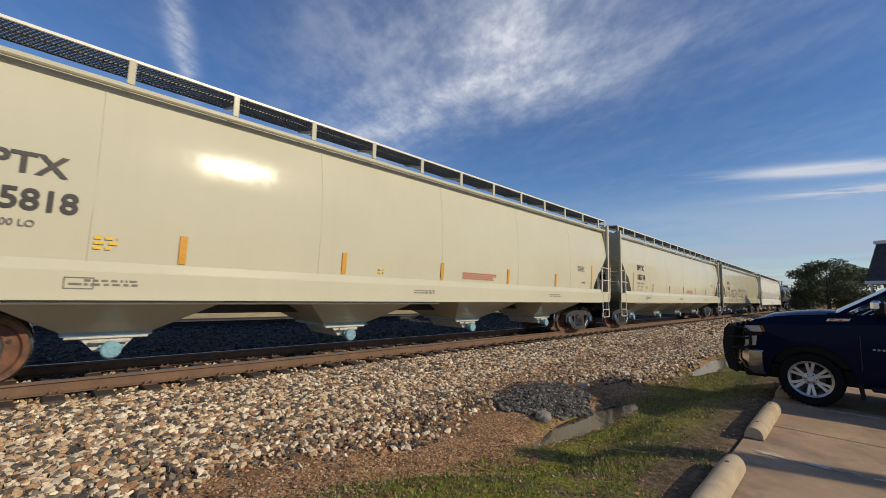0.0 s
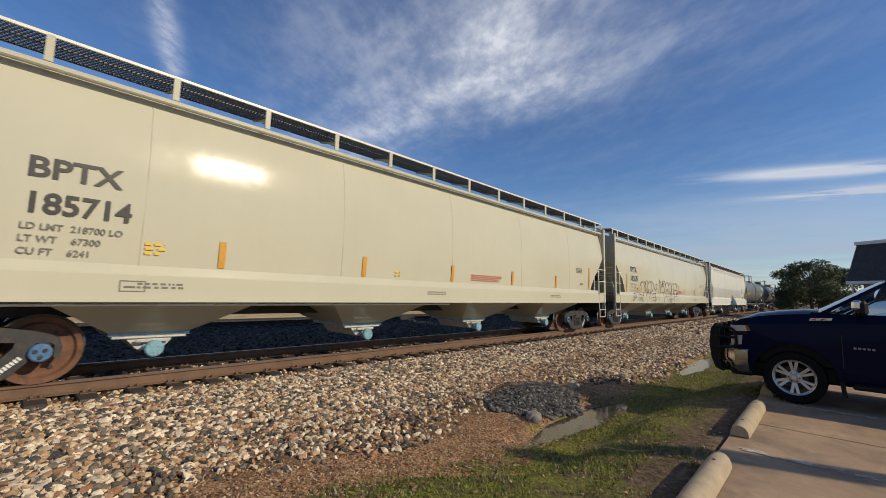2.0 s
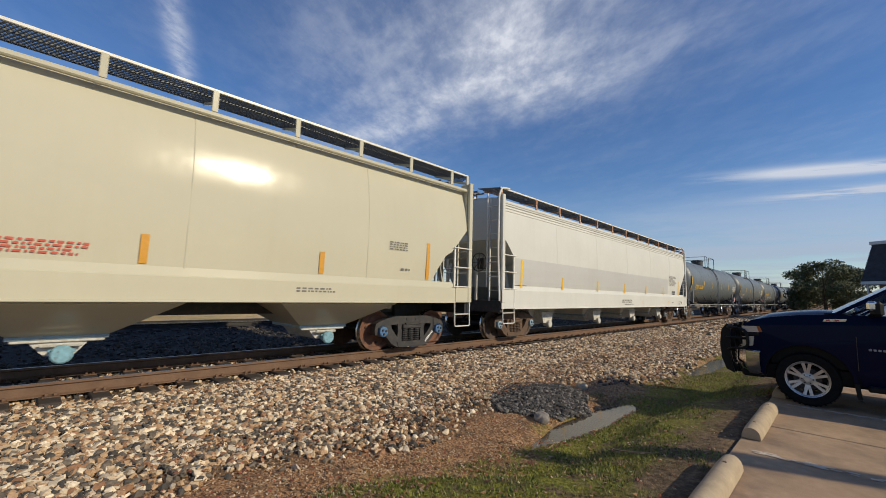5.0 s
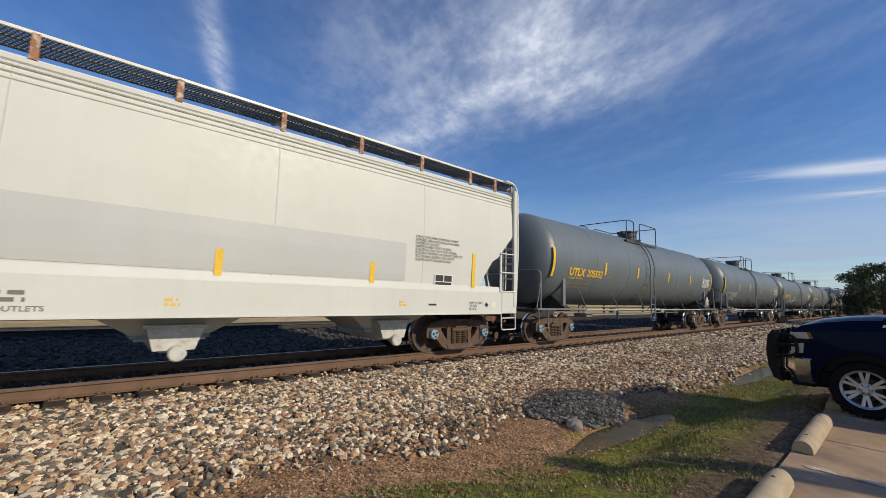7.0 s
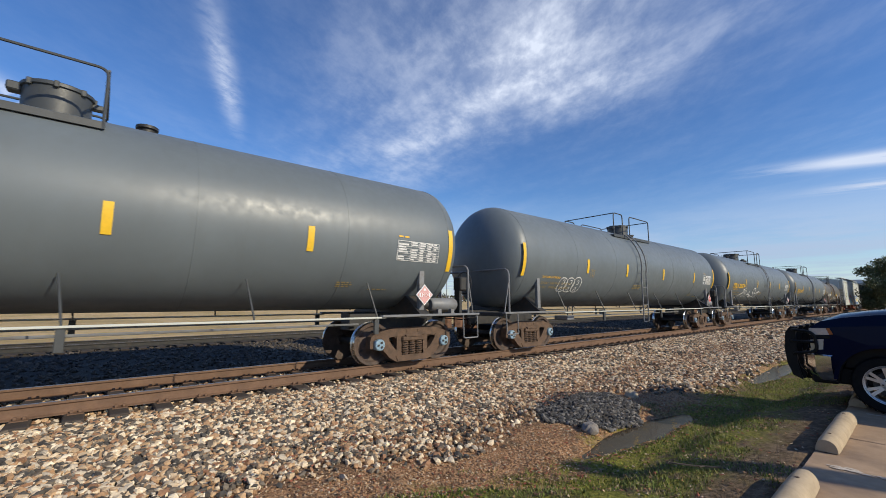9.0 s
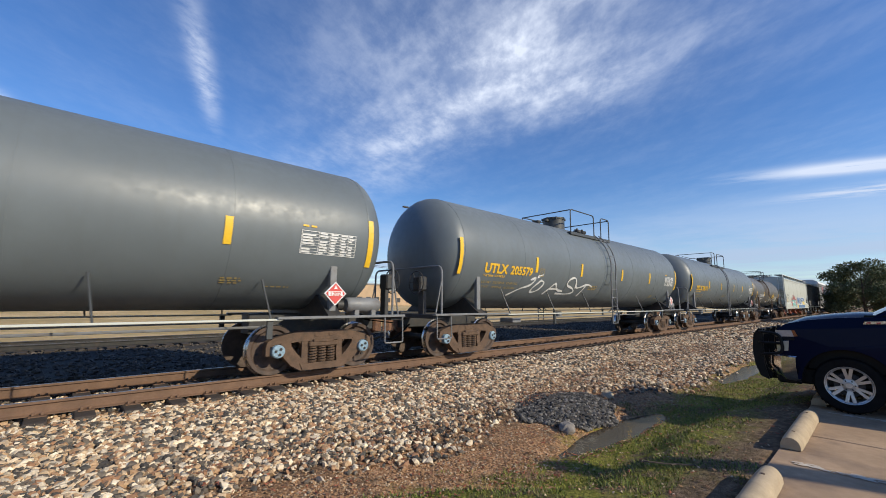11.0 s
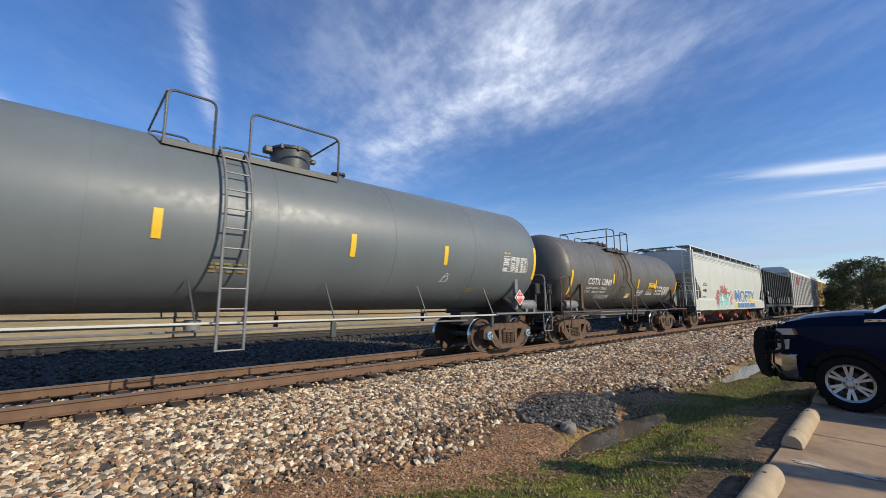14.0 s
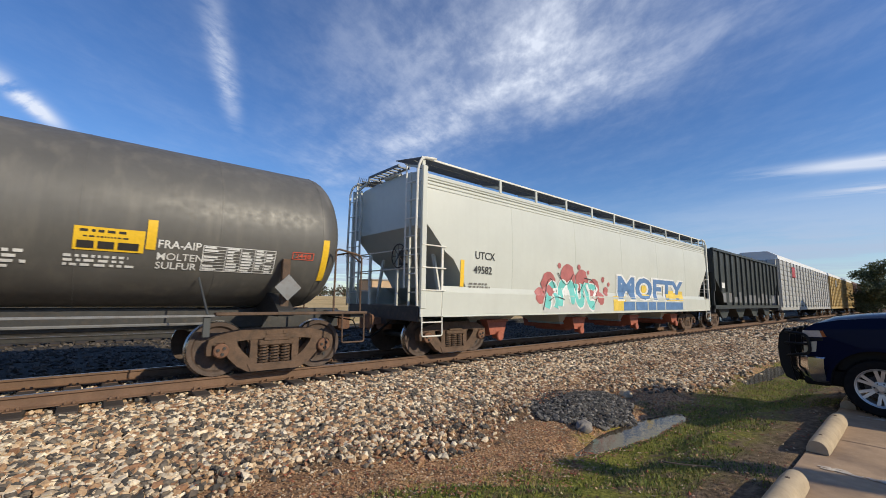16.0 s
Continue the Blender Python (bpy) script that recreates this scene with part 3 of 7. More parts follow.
def build_ballast():
    rng = np.random.default_rng(5)

    def spread(n, x0, x1, y0, y1):
        return rng.uniform(x0, x1, n), rng.uniform(y0, y1, n)

    sets = []
    for n, x0, x1, smin, smax in ((50000, -2.5, 9, 0.019, 0.047), (28000, 9, 24, 0.024, 0.052), (9000, 24, 60, 0.04, 0.085)):
        x, y = spread(n, x0, x1, 2.6, 7.42)
        edge = 4.55 + 0.35 * wave(x, y, 0.8, 1.5) - 0.9 * smooth_step(x, 8.0, 11.0) - 0.5 * smooth_step(-x, -1.6, 0.2)
        pile = np.exp(-(((x - 6.75) / 1.12) ** 2 + ((y - 3.98) / 0.72) ** 2)) > 0.35 + 0.12 * wave(x, y, 3.0, 1.0)
        thin = np.clip((y - edge + 0.75) / 1.1, 0, 1) ** 2
        keep = (rng.random(n) < thin) & ~pile
        x, y = x[keep], y[keep]
        s = rng.uniform(smin, smax, len(x)) * (0.75 + 0.5 * rng.random(len(x)))
        sets.append((x, y, ground_z(x, y) + s * 0.25 + 0.012, s))
    # a heap of darker stone, its colour deepened to include a cast shadow
    x, y = spread(8600, 4.7, 8.3, 3.0, 5.1)
    keep = np.exp(-(((x - 6.75) / 1.12) ** 2 + ((y - 3.98) / 0.72) ** 2)) > 0.35 + 0.12 * wave(x, y, 3.0, 1.0)
    x, y = x[keep], y[keep]
    s = rng.uniform(0.02, 0.045, len(x))
    scatter("stone_heap", np.stack([x, y, ground_z(x, y) + s * 0.3 + 0.012], 1), s, pile_mat, "low heap of dark grey crushed stone beside the water, with shade put into its colour", "ballast", seed=12)
    # grit and small stones in the bare soil
    x, y = spread(30000, 0.3, 13, 1.05, 5.6)
    near = np.clip((y - 2.5) / 1.0, 0.04, 1)
    keep = (rng.random(30000) < near) & (ground_z(x, y) > -0.385)
    x, y = x[keep], y[keep]
    scatter("grit", np.stack([x, y, ground_z(x, y) + 0.004], 1), rng.uniform(0.005, 0.016, len(x)), grit_mat, "fine brown grit and chips on bare soil", "grit", seed=8)
    # between the ties
    x = rng.uniform(-3, 40, 15000)
    y = rng.uniform(7.3, 10.1, 15000)
    s = rng.uniform(0.022, 0.045, 15000)
    sets.append((x, y, ground_z(x, y) + 0.012, s))
    x, y, z, s = (np.concatenate(c) for c in zip(*sets))
    scatter("track_ballast", np.stack([x, y, z], 1), s, ballast_mat, "loose mixed grey, tan and white crushed stone", "ballast", seed=3)
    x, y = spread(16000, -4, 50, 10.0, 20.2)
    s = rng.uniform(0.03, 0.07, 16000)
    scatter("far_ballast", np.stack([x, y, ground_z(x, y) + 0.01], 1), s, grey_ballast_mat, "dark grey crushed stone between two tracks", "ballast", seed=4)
    # single larger rocks
    for name, x, y, r, ma, lab in (("stone", 8.2, 3.95, 0.13, stop_concrete, "large pale tan stone lying on the ballast"), ("rock", 5.75, 3.42, 0.12, pole_rock, "grey rock at the water's edge")):
        bm = bmesh.new()
        bmesh.ops.create_icosphere(bm, subdivisions=3, radius=1.0)
        for v in bm.verts:
            p = v.co * 2.2
            v.co *= 1 + 0.16 * float(wave(p.x + p.z, p.y - p.z, 1.3, r * 50)) + 0.05 * float(wave(p.x, p.y + p.z, 4.0, 2.0))
            v.co = Vector((v.co.x * r * 1.45, v.co.y * r, v.co.z * r * 0.75))
        me = bpy.data.meshes.new(name)
        bm.to_mesh(me)
        bm.free()
        me.materials.append(ma)
        ob = tagged(new(name, me), lab, "rock")
        ob.matrix_basis = pose(x, y, float(ground_z(x, y)) + r * 0.35, 0, 0, 25)



build_ballast()


def build_grass_and_leaves():
    rng = np.random.default_rng(9)
    n = 125000
    x, y = rng.uniform(1.0, 26, n), rng.uniform(1.0, 3.6, n)
    keep = (wave(x, y, 1.3, 2.2) + 0.5 * wave(x, y, 4.1, 0.3) > -0.32 + 0.5 * rng.random(n) - 0.5 * np.exp(-((y - 2.3) / 0.4) ** 2) + 0.6 * (y < 1.45) + 0.5 * (y > 3.2)) & (ground_z(x, y) > -0.39)
    x, y = x[keep], y[keep]
    n = len(x)
    z = ground_z(x, y) - 0.005
    h, w, a = rng.uniform(0.012, 0.045, n), rng.uniform(0.004, 0.009, n), rng.uniform(0, 6.28, n)
    lean = rng.uniform(0.2, 1.2, n) * h
    ca, sa = np.cos(a), np.sin(a)
    p0 = np.stack([x - w * ca, y - w * sa, z], 1)
    p1 = np.stack([x + w * ca, y + w * sa, z], 1)
    p2 = np.stack([x - sa * lean, y + ca * lean, z + h], 1)
    vs = np.stack([p0, p1, p2], 1).reshape(-1, 3)
    me = bpy.data.meshes.new("grass")
    me.from_pydata(vs.tolist(), [], np.arange(3 * n).reshape(-1, 3).tolist())
    me.materials.append(grass_mat)
    tagged(new("grass", me), "short patchy green grass on the ditch bank", "grass", kind="stuff")
    n = 8200
    x = np.concatenate([rng.uniform(0.8, 9, 3900), rng.uniform(1, 14, 1300), rng.uniform(5.5, 20, 3000)])
    y = np.concatenate([rng.uniform(2.6, 5.0, 3900), rng.uniform(1.0, 3.2, 1300), rng.normal(4.9, 0.35, 3000)])
    z = ground_z(x, y) + 0.012 + 0.055 * (y > 4.3)
    s, a = rng.uniform(0.012, 0.03, n), rng.uniform(0, 6.28, n)
    ca, sa = np.cos(a) * s, np.sin(a) * s
    lift = rng.uniform(0.0, 0.02, (4, n))
    vs = np.stack([np.stack([x + ca, y + sa, z + lift[0]], 1), np.stack([x - sa * 0.6, y + ca * 0.6, z], 1), np.stack([x - ca, y - sa, z + lift[2]], 1), np.stack([x + sa * 0.6, y - ca * 0.6, z + lift[3] * 0.4], 1)], 1).reshape(-1, 3)
    i = np.arange(n) * 4
    me = bpy.data.meshes.new("fallen_leaves")
    me.from_pydata(vs.tolist(), [], np.concatenate([np.stack([i, i + 1, i + 2], 1), np.stack([i, i + 2, i + 3], 1)]).tolist())
    me.materials.append(leaf_mat)
    tagged(new("fallen_leaves", me), "scattered dry brown fallen leaves", "leaves", kind="stuff")


build_grass_and_leaves()


def build_water():
    ma = bpy.data.materials.new("muddy_water")
    ma.use_nodes = True
    p = ma.node_tree.nodes["Principled BSDF"]
    p.inputs["Base Color"].default_value, p.inputs["Roughness"].default_value = (0.075, 0.06, 0.042, 1), 0.07
    p.inputs["Specular IOR Level"].default_value = 0.45
    N, L = ma.node_tree.nodes.new, ma.node_tree.links.new
    tc, no, bu = N("ShaderNodeTexCoord"), N("ShaderNodeTexNoise"), N("ShaderNodeBump")
    no.inputs["Scale"].default_value, no.inputs["Detail"].default_value = 7.0, 3.0
    bu.inputs["Strength"].default_value, bu.inputs["Distance"].default_value = 0.25, 0.01
    L(tc.outputs["Object"], no.inputs["Vector"])
    L(no.outputs["Fac"], bu.inputs["Height"])
    L(bu.outputs[0], p.inputs["Normal"])
    b = Build()
    n = 40
    ring = [(6.4 + 2.6 * math.cos(2 * math.pi * k / n), 2.9 + 0.6 * math.sin(2 * math.pi * k / n)) for k in range(n)]
    b.add([(x, y, -0.395) for x, y in ring], [tuple(range(n))])
    part("puddle", b, ma)
    tagged(bpy.data.objects["puddle"], "still shallow muddy water in the ditch", "water", kind="structure")
    b = Build()
    ring = [(15.5 + 3.5 * math.cos(2 * math.pi * k / n), 2.95 + 0.45 * math.sin(2 * math.pi * k / n)) for k in range(n)]
    b.add([(x, y, -0.395) for x, y in ring], [tuple(range(n))])
    tagged(part("puddle", b, ma), "thin film of water further along the ditch", "water", kind="structure")


build_water()

# ---- parking lot ----


def build_lot():
    lot = tagged(new("pavement"), "brown worn concrete parking lot with open joints", "pavement", kind="structure")
    rng = random.Random(4)
    xs = [-20, -15.8, -11.2, -6.7, -2.2, 2.35, 6.93, 11.5, 16, 21, 26, 32, 38]
    ys = [0.95, -4.6, -10, -16, -22, -30]
    for i in range(len(xs) - 1):
        for j in range(len(ys) - 1):
            b = Build()
            g = 0.012
            b.box(xs[i] + g, xs[i + 1] - g, ys[j + 1] + g, ys[j] - (g if j else 0), -0.16, -0.002 + rng.uniform(-0.004, 0.0), 0.008)
            part("slab", b, concrete, lot)
    b = Build().box(-20, 38, -30, 0.9, -0.15, -0.03)
    part("joint_filler", b, joint_dark, lot)
    for x in (-0.2, 2.7, 5.63, 8.56, 11.5, 14.4, 17.3, 20.2):
        b = Build()
        # worn paint left in flakes
        for k in range(420):
            yy, xx, r = rng.uniform(-4.4, 0.76), x + rng.uniform(-0.05, 0.05), rng.uniform(0.012, 0.05)
            if math.sin(yy * 3.1 + x) + 0.6 * math.sin(yy * 7.7 + 2 * x) + rng.uniform(-0.9, 0.9) < -0.75:
                continue
            a0 = rng.uniform(0, 1)
            ring = [(xx + r * 0.6 * rng.uniform(0.6, 1) * math.cos(a0 + j * 1.0472), yy + r * 1.6 * rng.uniform(0.6, 1) * math.sin(a0 + j * 1.0472)) for j in range(6)]
            b.add([(u, v, 0.0015 + 0.0015 * k / 420) for u, v in ring], [tuple(range(6))])
        part("painted_line", b, line_paint, lot)


build_lot()


def wheel_stop(x):
    b = Build()
    n = 10
    prof = [(0.10 * math.cos(math.pi * k / n), 0.135 * math.sin(math.pi * k / n) ** 0.8) for k in range(n + 1)]
    rng = random.Random(int(x * 10))
    m = 12
    vs = []
    for i in range(m + 1):
        e = 0.93 if i in (0, m) else 1.0
        for y, z in prof:
            vs.append((x + 1.83 * i / m, 0.85 + y * e + rng.uniform(-1, 1) * 0.002, 0.002 + z * e + rng.uniform(-1, 0) * 0.003 * (z > 0.01)))
    k = n + 1
    fs = [(i * k + j, i * k + j + 1, (i + 1) * k + j + 1, (i + 1) * k + j) for i in range(m) for j in range(n)]
    b.add(vs, fs, 0, True)
    b.add(vs[:k] + vs[-k:], [tuple(range(k)), tuple(range(2 * k - 1, k - 1, -1))])
    ob = part("wheel_stop", b, stop_concrete)
    for a in (0.3, 1.53):
        part("anchor_pin", Build().lathe([(0.0, 0.140), (0.016, 0.140), (0.016, 0.12)], (x + a, 0.85, 0), "z", 8), truck_rust, ob)
    tagged(ob, "worn rounded concrete wheel stop on the lot's edge", "wheel stop", "wheel stops along the lot")


def twig(x, y, a, n):
    rng = random.Random(n)
    z = float(ground_z(x, y)) if y > 0.95 else 0.0
    pts = [(x + math.cos(a) * n * 0.05 * k + rng.uniform(-0.02, 0.02), y + math.sin(a) * n * 0.05 * k + rng.uniform(-0.02, 0.02), z + 0.012 + rng.uniform(0, 0.012)) for k in range(6)]
    b = Build().tube(pts, 0.009, 5)
    b.tube([pts[2], (pts[2][0] + 0.10 * math.cos(a + 0.8), pts[2][1] + 0.10 * math.sin(a + 0.8), pts[2][2] + 0.012)], 0.006, 5)
    tagged(part("twig", b, bark), "short dry fallen twig on the lot" if y < 0.95 else "short dry fallen twig on the bank", "twig", "fallen twigs")


for spot_x, spot_y, turn, length in ((3.35, 0.1, 1.2, 1), (4.9, 1.45, 2.2, 2)):
    twig(spot_x, spot_y, turn, length)



def lot_pole():
    """A timber pole at the back of the lot; its shadow lies across the slabs."""
    ob = new("timber_pole")
    ob.matrix_basis = pose(8.7, -9.1, 0)
    part("shaft", Build().lathe([(0.225, 0.0), (0.215, 2.0), (0.20, 6.4), (0.0, 6.42)], (0, 0, 0), "z", 16), bark, ob)
    part("ground_collar", Build().lathe([(0.36, 0.0), (0.34, 0.12), (0.225, 0.14)], (0, 0, 0), "z", 16), stop_concrete, ob)
    tagged(ob, "thick weathered timber pole standing in the concrete lot", "pole")


lot_pole()

for x_stop in (0.1, 3.08, 6.08, 9.0, 11.95):
    wheel_stop(x_stop)

# ---- tracks ----
HALF = 0.7525


def rail_section(y, side):
    s = [(-0.036, 0.0), (0.036, 0.0), (0.036, -0.03), (0.012, -0.048), (0.010, -0.14), (0.03, -0.155), (0.075, -0.168), (0.075, -0.18), (-0.075, -0.18), (-0.075, -0.168), (-0.03, -0.155), (-0.010, -0.14), (-0.012, -0.048), (-0.036, -0.03)]
    return [(y + a, RAIL + z) for a, z in s]


def build_track(yc, x0, x1, near):
    track = tagged(new("railway_track"), "rusted steel rails on dark wooden ties" if near else "second railway track of dark rails beyond the ballast", "railway track", kind="structure")
    for s in (-1, 1):
        b = Build()
        b.prism(rail_section(yc + s * HALF, s), x0, x1, "x")
        b.box(x0, x1, yc + s * HALF - 0.030, yc + s * HALF + 0.030, RAIL - 0.001, RAIL + 0.002, slot=1)
        part("rail", b, [rail_side if near else steel_black, rail_top], track)
    tie = Build().box(-0.115, 0.115, yc - 1.3, yc + 1.3, RAIL - 0.36, RAIL - 0.178, 0.012).mesh("tie", tie_wood)
    fix = Build()
    for s in (-1, 1):
        y = yc + s * HALF
        fix.box(-0.09, 0.09, y - 0.19, y + 0.19, RAIL - 0.180, RAIL - 0.166, 0.004)
        for d in (-0.11, 0.11):
            for e in (-0.045, 0.045):
                fix.box(e - 0.018, e + 0.018, y + d - 0.022, y + d + 0.022, RAIL - 0.168, RAIL - 0.128, 0.006)
    fix = fix.mesh("tie_plate", rail_side)
    rng = random.Random(2)
    k, x = 0, -9.0 if near else -6.0
    n = 150 if near else 100
    while k < n:
        ob = new("tie", tie)
        ob.parent = track
        ob.matrix_basis = pose(x + rng.uniform(-0.03, 0.03), 0, rng.uniform(-0.006, 0.006), 0, 0, rng.uniform(-0.15, 0.15))
        if near:
            fp = new("tie_plates", fix)
            fp.parent = track
            fp.matrix_basis = pose(ob.location.x, 0, 0)
        x += 0.52
        k += 1
    far = Build()
    while x < 320:
        far.box(x - 0.115, x + 0.115, yc - 1.3, yc + 1.3, RAIL - 0.36, RAIL - 0.178)
        x += 0.52
    tagged(part("far_ties", far, tie_wood, track, recalc=False), kind="stuff")


build_track(YC, -120, 900, True)
build_track(YC2, -120, 900, False)

# ---- railway cars: shared pieces (x along the car, z over the rail's top) ----
CACHE = {}
WHEELSETS, CARS = [], []
WHEEL_R, AXLES = 0.457, 1.778


def wheelset_mesh(style):
    key = "wheelset", style
    if key not in CACHE:
        b = Build()
        for s in (-1, 1):
            y = s * HALF
            prof = [(0.0, 0.095), (0.10, 0.095), (0.115, 0.06), (0.16, 0.03), (0.27, -0.005), (0.355, 0.012), (0.385, 0.055), (0.452, 0.062), (0.457, 0.05), (0.461, -0.03), (0.485, -0.05), (0.482, -0.068), (0.39, -0.072), (0.30, -0.04), (0.13, -0.06), (0.10, -0.09), (0.08, -0.09)]
            slots = [0] * 7 + [1, 1, 1, 1] + [0] * 5
            b.lathe([(r, y + s * h) for r, h in prof], (0, 0, 0), "y", 36, slots=slots)
            # two marks on the plate, so that its turning can be seen
            for a in (0.4, 2.5, 4.6):
                b.lathe([(0.0, y + s * 0.022), (0.03, y + s * 0.022), (0.03, y - s * 0.01)], (0.27 * math.cos(a), 0, 0.27 * math.sin(a)), "y", 8, slot=3)
            cap = [(0.0, y + s * 0.385), (0.10, y + s * 0.383), (0.118, y + s * 0.37), (0.12, y + s * 0.34), (0.12, y + s * 0.22), (0.10, y + s * 0.20), (0.08, y + s * 0.08)]
            b.lathe(cap, (0, 0, 0), "y", 20, slot=2)
            for k in range(3):
                a = 2.1 * k
                b.lathe([(0.0, y + s * 0.405), (0.026, y + s * 0.405), (0.026, y + s * 0.36)], (0.055 * math.cos(a), 0, 0.055 * math.sin(a)), "y", 6, slot=3)
        b.lathe([(0.075, -HALF), (0.075, HALF)], (0, 0, 0), "y", 14, slot=3)
        CACHE[key] = b.mesh("wheelset", [wheel_rust if style == "new" else wheel_grey, tread_steel, {"new": cap_blue, "worn": coupler_rust}.get(style, cap_grey), steel_black])
    return CACHE[key]


def side_frame_mesh(style, s):
    key = "frame", style, s
    if key not in CACHE:
        b = Build()
        y0, y1 = s * 0.88, s * 1.06
        h = AXLES / 2
        b.prism([(-0.98, 0.58), (-0.99, 0.68), (-0.80, 0.74), (-0.48, 0.80), (0.48, 0.80), (0.80, 0.74), (0.99, 0.68), (0.98, 0.58), (0.78, 0.58), (0.46, 0.61), (-0.46, 0.61), (-0.78, 0.58)], y0, y1)  # top chord
        for e in (-1, 1):
            # pedestal roof and outer leg over the bearing
            b.prism([(e * 0.98, 0.68), (e * 1.07, 0.63), (e * 1.10, 0.52), (e * 1.09, 0.38), (e * 1.02, 0.38), (e * 1.02, 0.54), (e * 0.96, 0.59), (e * 0.78, 0.60)], y0, y1)
            # curved inner leg running down to the spring seat
            b.prism([(e * 0.83, 0.62), (e * 0.66, 0.64), (e * 0.63, 0.53), (e * 0.53, 0.40), (e * 0.43, 0.30), (e * 0.30, 0.26), (e * 0.30, 0.06), (e * 0.44, 0.07), (e * 0.62, 0.17), (e * 0.77, 0.33), (e * 0.82, 0.46)], y0 - s * 0.006, y1 + s * 0.006)
            b.prism([(e * 0.30, 0.68), (e * 0.44, 0.68), (e * 0.42, 0.52), (e * 0.43, 0.20), (e * 0.30, 0.18)], y0 + s * 0.01, y1 - s * 0.01)  # bolster column
            b.prism([(e * 0.43, 0.67), (e * 0.52, 0.66), (e * 0.45, 0.56)], y0 + s * 0.02, y1 - s * 0.02)
            b.box(e * 0.889 - 0.11, e * 0.889 + 0.11, min(s * 0.90, s * 1.04), max(s * 0.90, s * 1.04), 0.53, 0.60, 0.01)  # bearing adapter
        b.prism([(-0.46, 0.20), (0.46, 0.20), (0.40, 0.07), (-0.40, 0.07)], y0 - s * 0.02, y1 + s * 0.02)  # spring seat
        b.box(-0.30, 0.30, min(y0, y1 + s * 0.05), max(y0, y1 + s * 0.05), 0.50, 0.60, 0.02)  # bolster end
        b.box(-0.22, 0.22, min(y0, y1 + s * 0.06), max(y0, y1 + s * 0.06), 0.585, 0.64, 0.01)
        for e in (-1, 1):
            b.box(e * 0.15 - 0.03, e * 0.15 + 0.03, min(y1, y1 + s * 0.012), max(y1, y1 + s * 0.012), 0.69, 0.75, 0.004)
        CACHE[key] = b.mesh("side_frame", truck_grey if style == "new" else truck_rust)
    return CACHE[key]


def spring_mesh(style):
    key = "spring", style
    if key not in CACHE:
        b = Build()
        pts = []
        for k in range(6 * 10 + 1):
            a = 2 * math.pi * k / 10
            pts.append((0.078 * math.cos(a), 0.078 * math.sin(a), 0.19 + 0.31 * k / 60))
        b.tube(pts, 0.019, 5)
        b.lathe([(0.05, 0.18), (0.05, 0.52)], (0, 0, 0), "z", 8, slot=1)
        CACHE[key] = b.mesh("coil_spring", [truck_grey if style == "new" else truck_rust, steel_black])
    return CACHE[key]


def bogie(parent, x, style):
    """A two-axle truck under a car."""
    key = "bolster", style
    if key not in CACHE:
        b = Build()
        b.box(-0.2, 0.2, -0.98, 0.98, 0.46, 0.66, 0.03)
        b.lathe([(0.0, 0.80), (0.19, 0.80), (0.19, 0.60)], (0, 0, 0), "z", 16)
        for e in (-1, 1):
            b.box(e * 0.42 - 0.04, e * 0.42 + 0.04, -0.95, 0.95, 0.36, 0.46, 0.01)
            for s in (-1, 1):
                b.prism([(e * 0.40, 0.28), (e * 0.47, 0.24), (e * 0.47, 0.62), (e * 0.40, 0.58)], s * 0.70, s * 0.80)
        CACHE[key] = b.mesh("bogie", steel_black)
    ob = part("bogie", CACHE[key], None, parent, "two-axle freight bogie of cast steel")
    ob.matrix_basis = pose(x, 0, 0)
    for s in (-1, 1):
        fr = part("side_frame", side_frame_mesh(style, s), None, ob)
        if style == "new":
            key = "frame_mark", s
            if key not in CACHE:
                b = Build()
                for k in range(9):
                    f0, f1 = k / 9, (k + 0.7) / 9
                    pa, pb = (0.46 + 0.26 * f0, 0.16 + 0.25 * f0), (0.46 + 0.26 * f1, 0.16 + 0.25 * f1)
                    yy = s * 1.0685
                    b.add([(pa[0] - 0.02, yy, pa[1] + 0.02), (pb[0] - 0.02, yy, pb[1] + 0.02), (pb[0] + 0.018, yy, pb[1] - 0.018), (pa[0] + 0.018, yy, pa[1] - 0.018)], [(0, 1, 2, 3)])
                CACHE[key] = b.mesh("frame_stencil", ink_white)
            tagged(part("frame_stencil", CACHE[key], None, fr), kind="stuff")
    for s in (-1, 1):
        for x_s in (-0.19, 0.0, 0.19):
            part("coil_spring", spring_mesh(style), None, ob).matrix_basis = pose(x_s, s * 1.0, 0)
    for e in (-1, 1):
        w = part("wheelset", wheelset_mesh(style), None, ob)
        w.matrix_basis = pose(e * AXLES / 2, 0, WHEEL_R)
    return ob


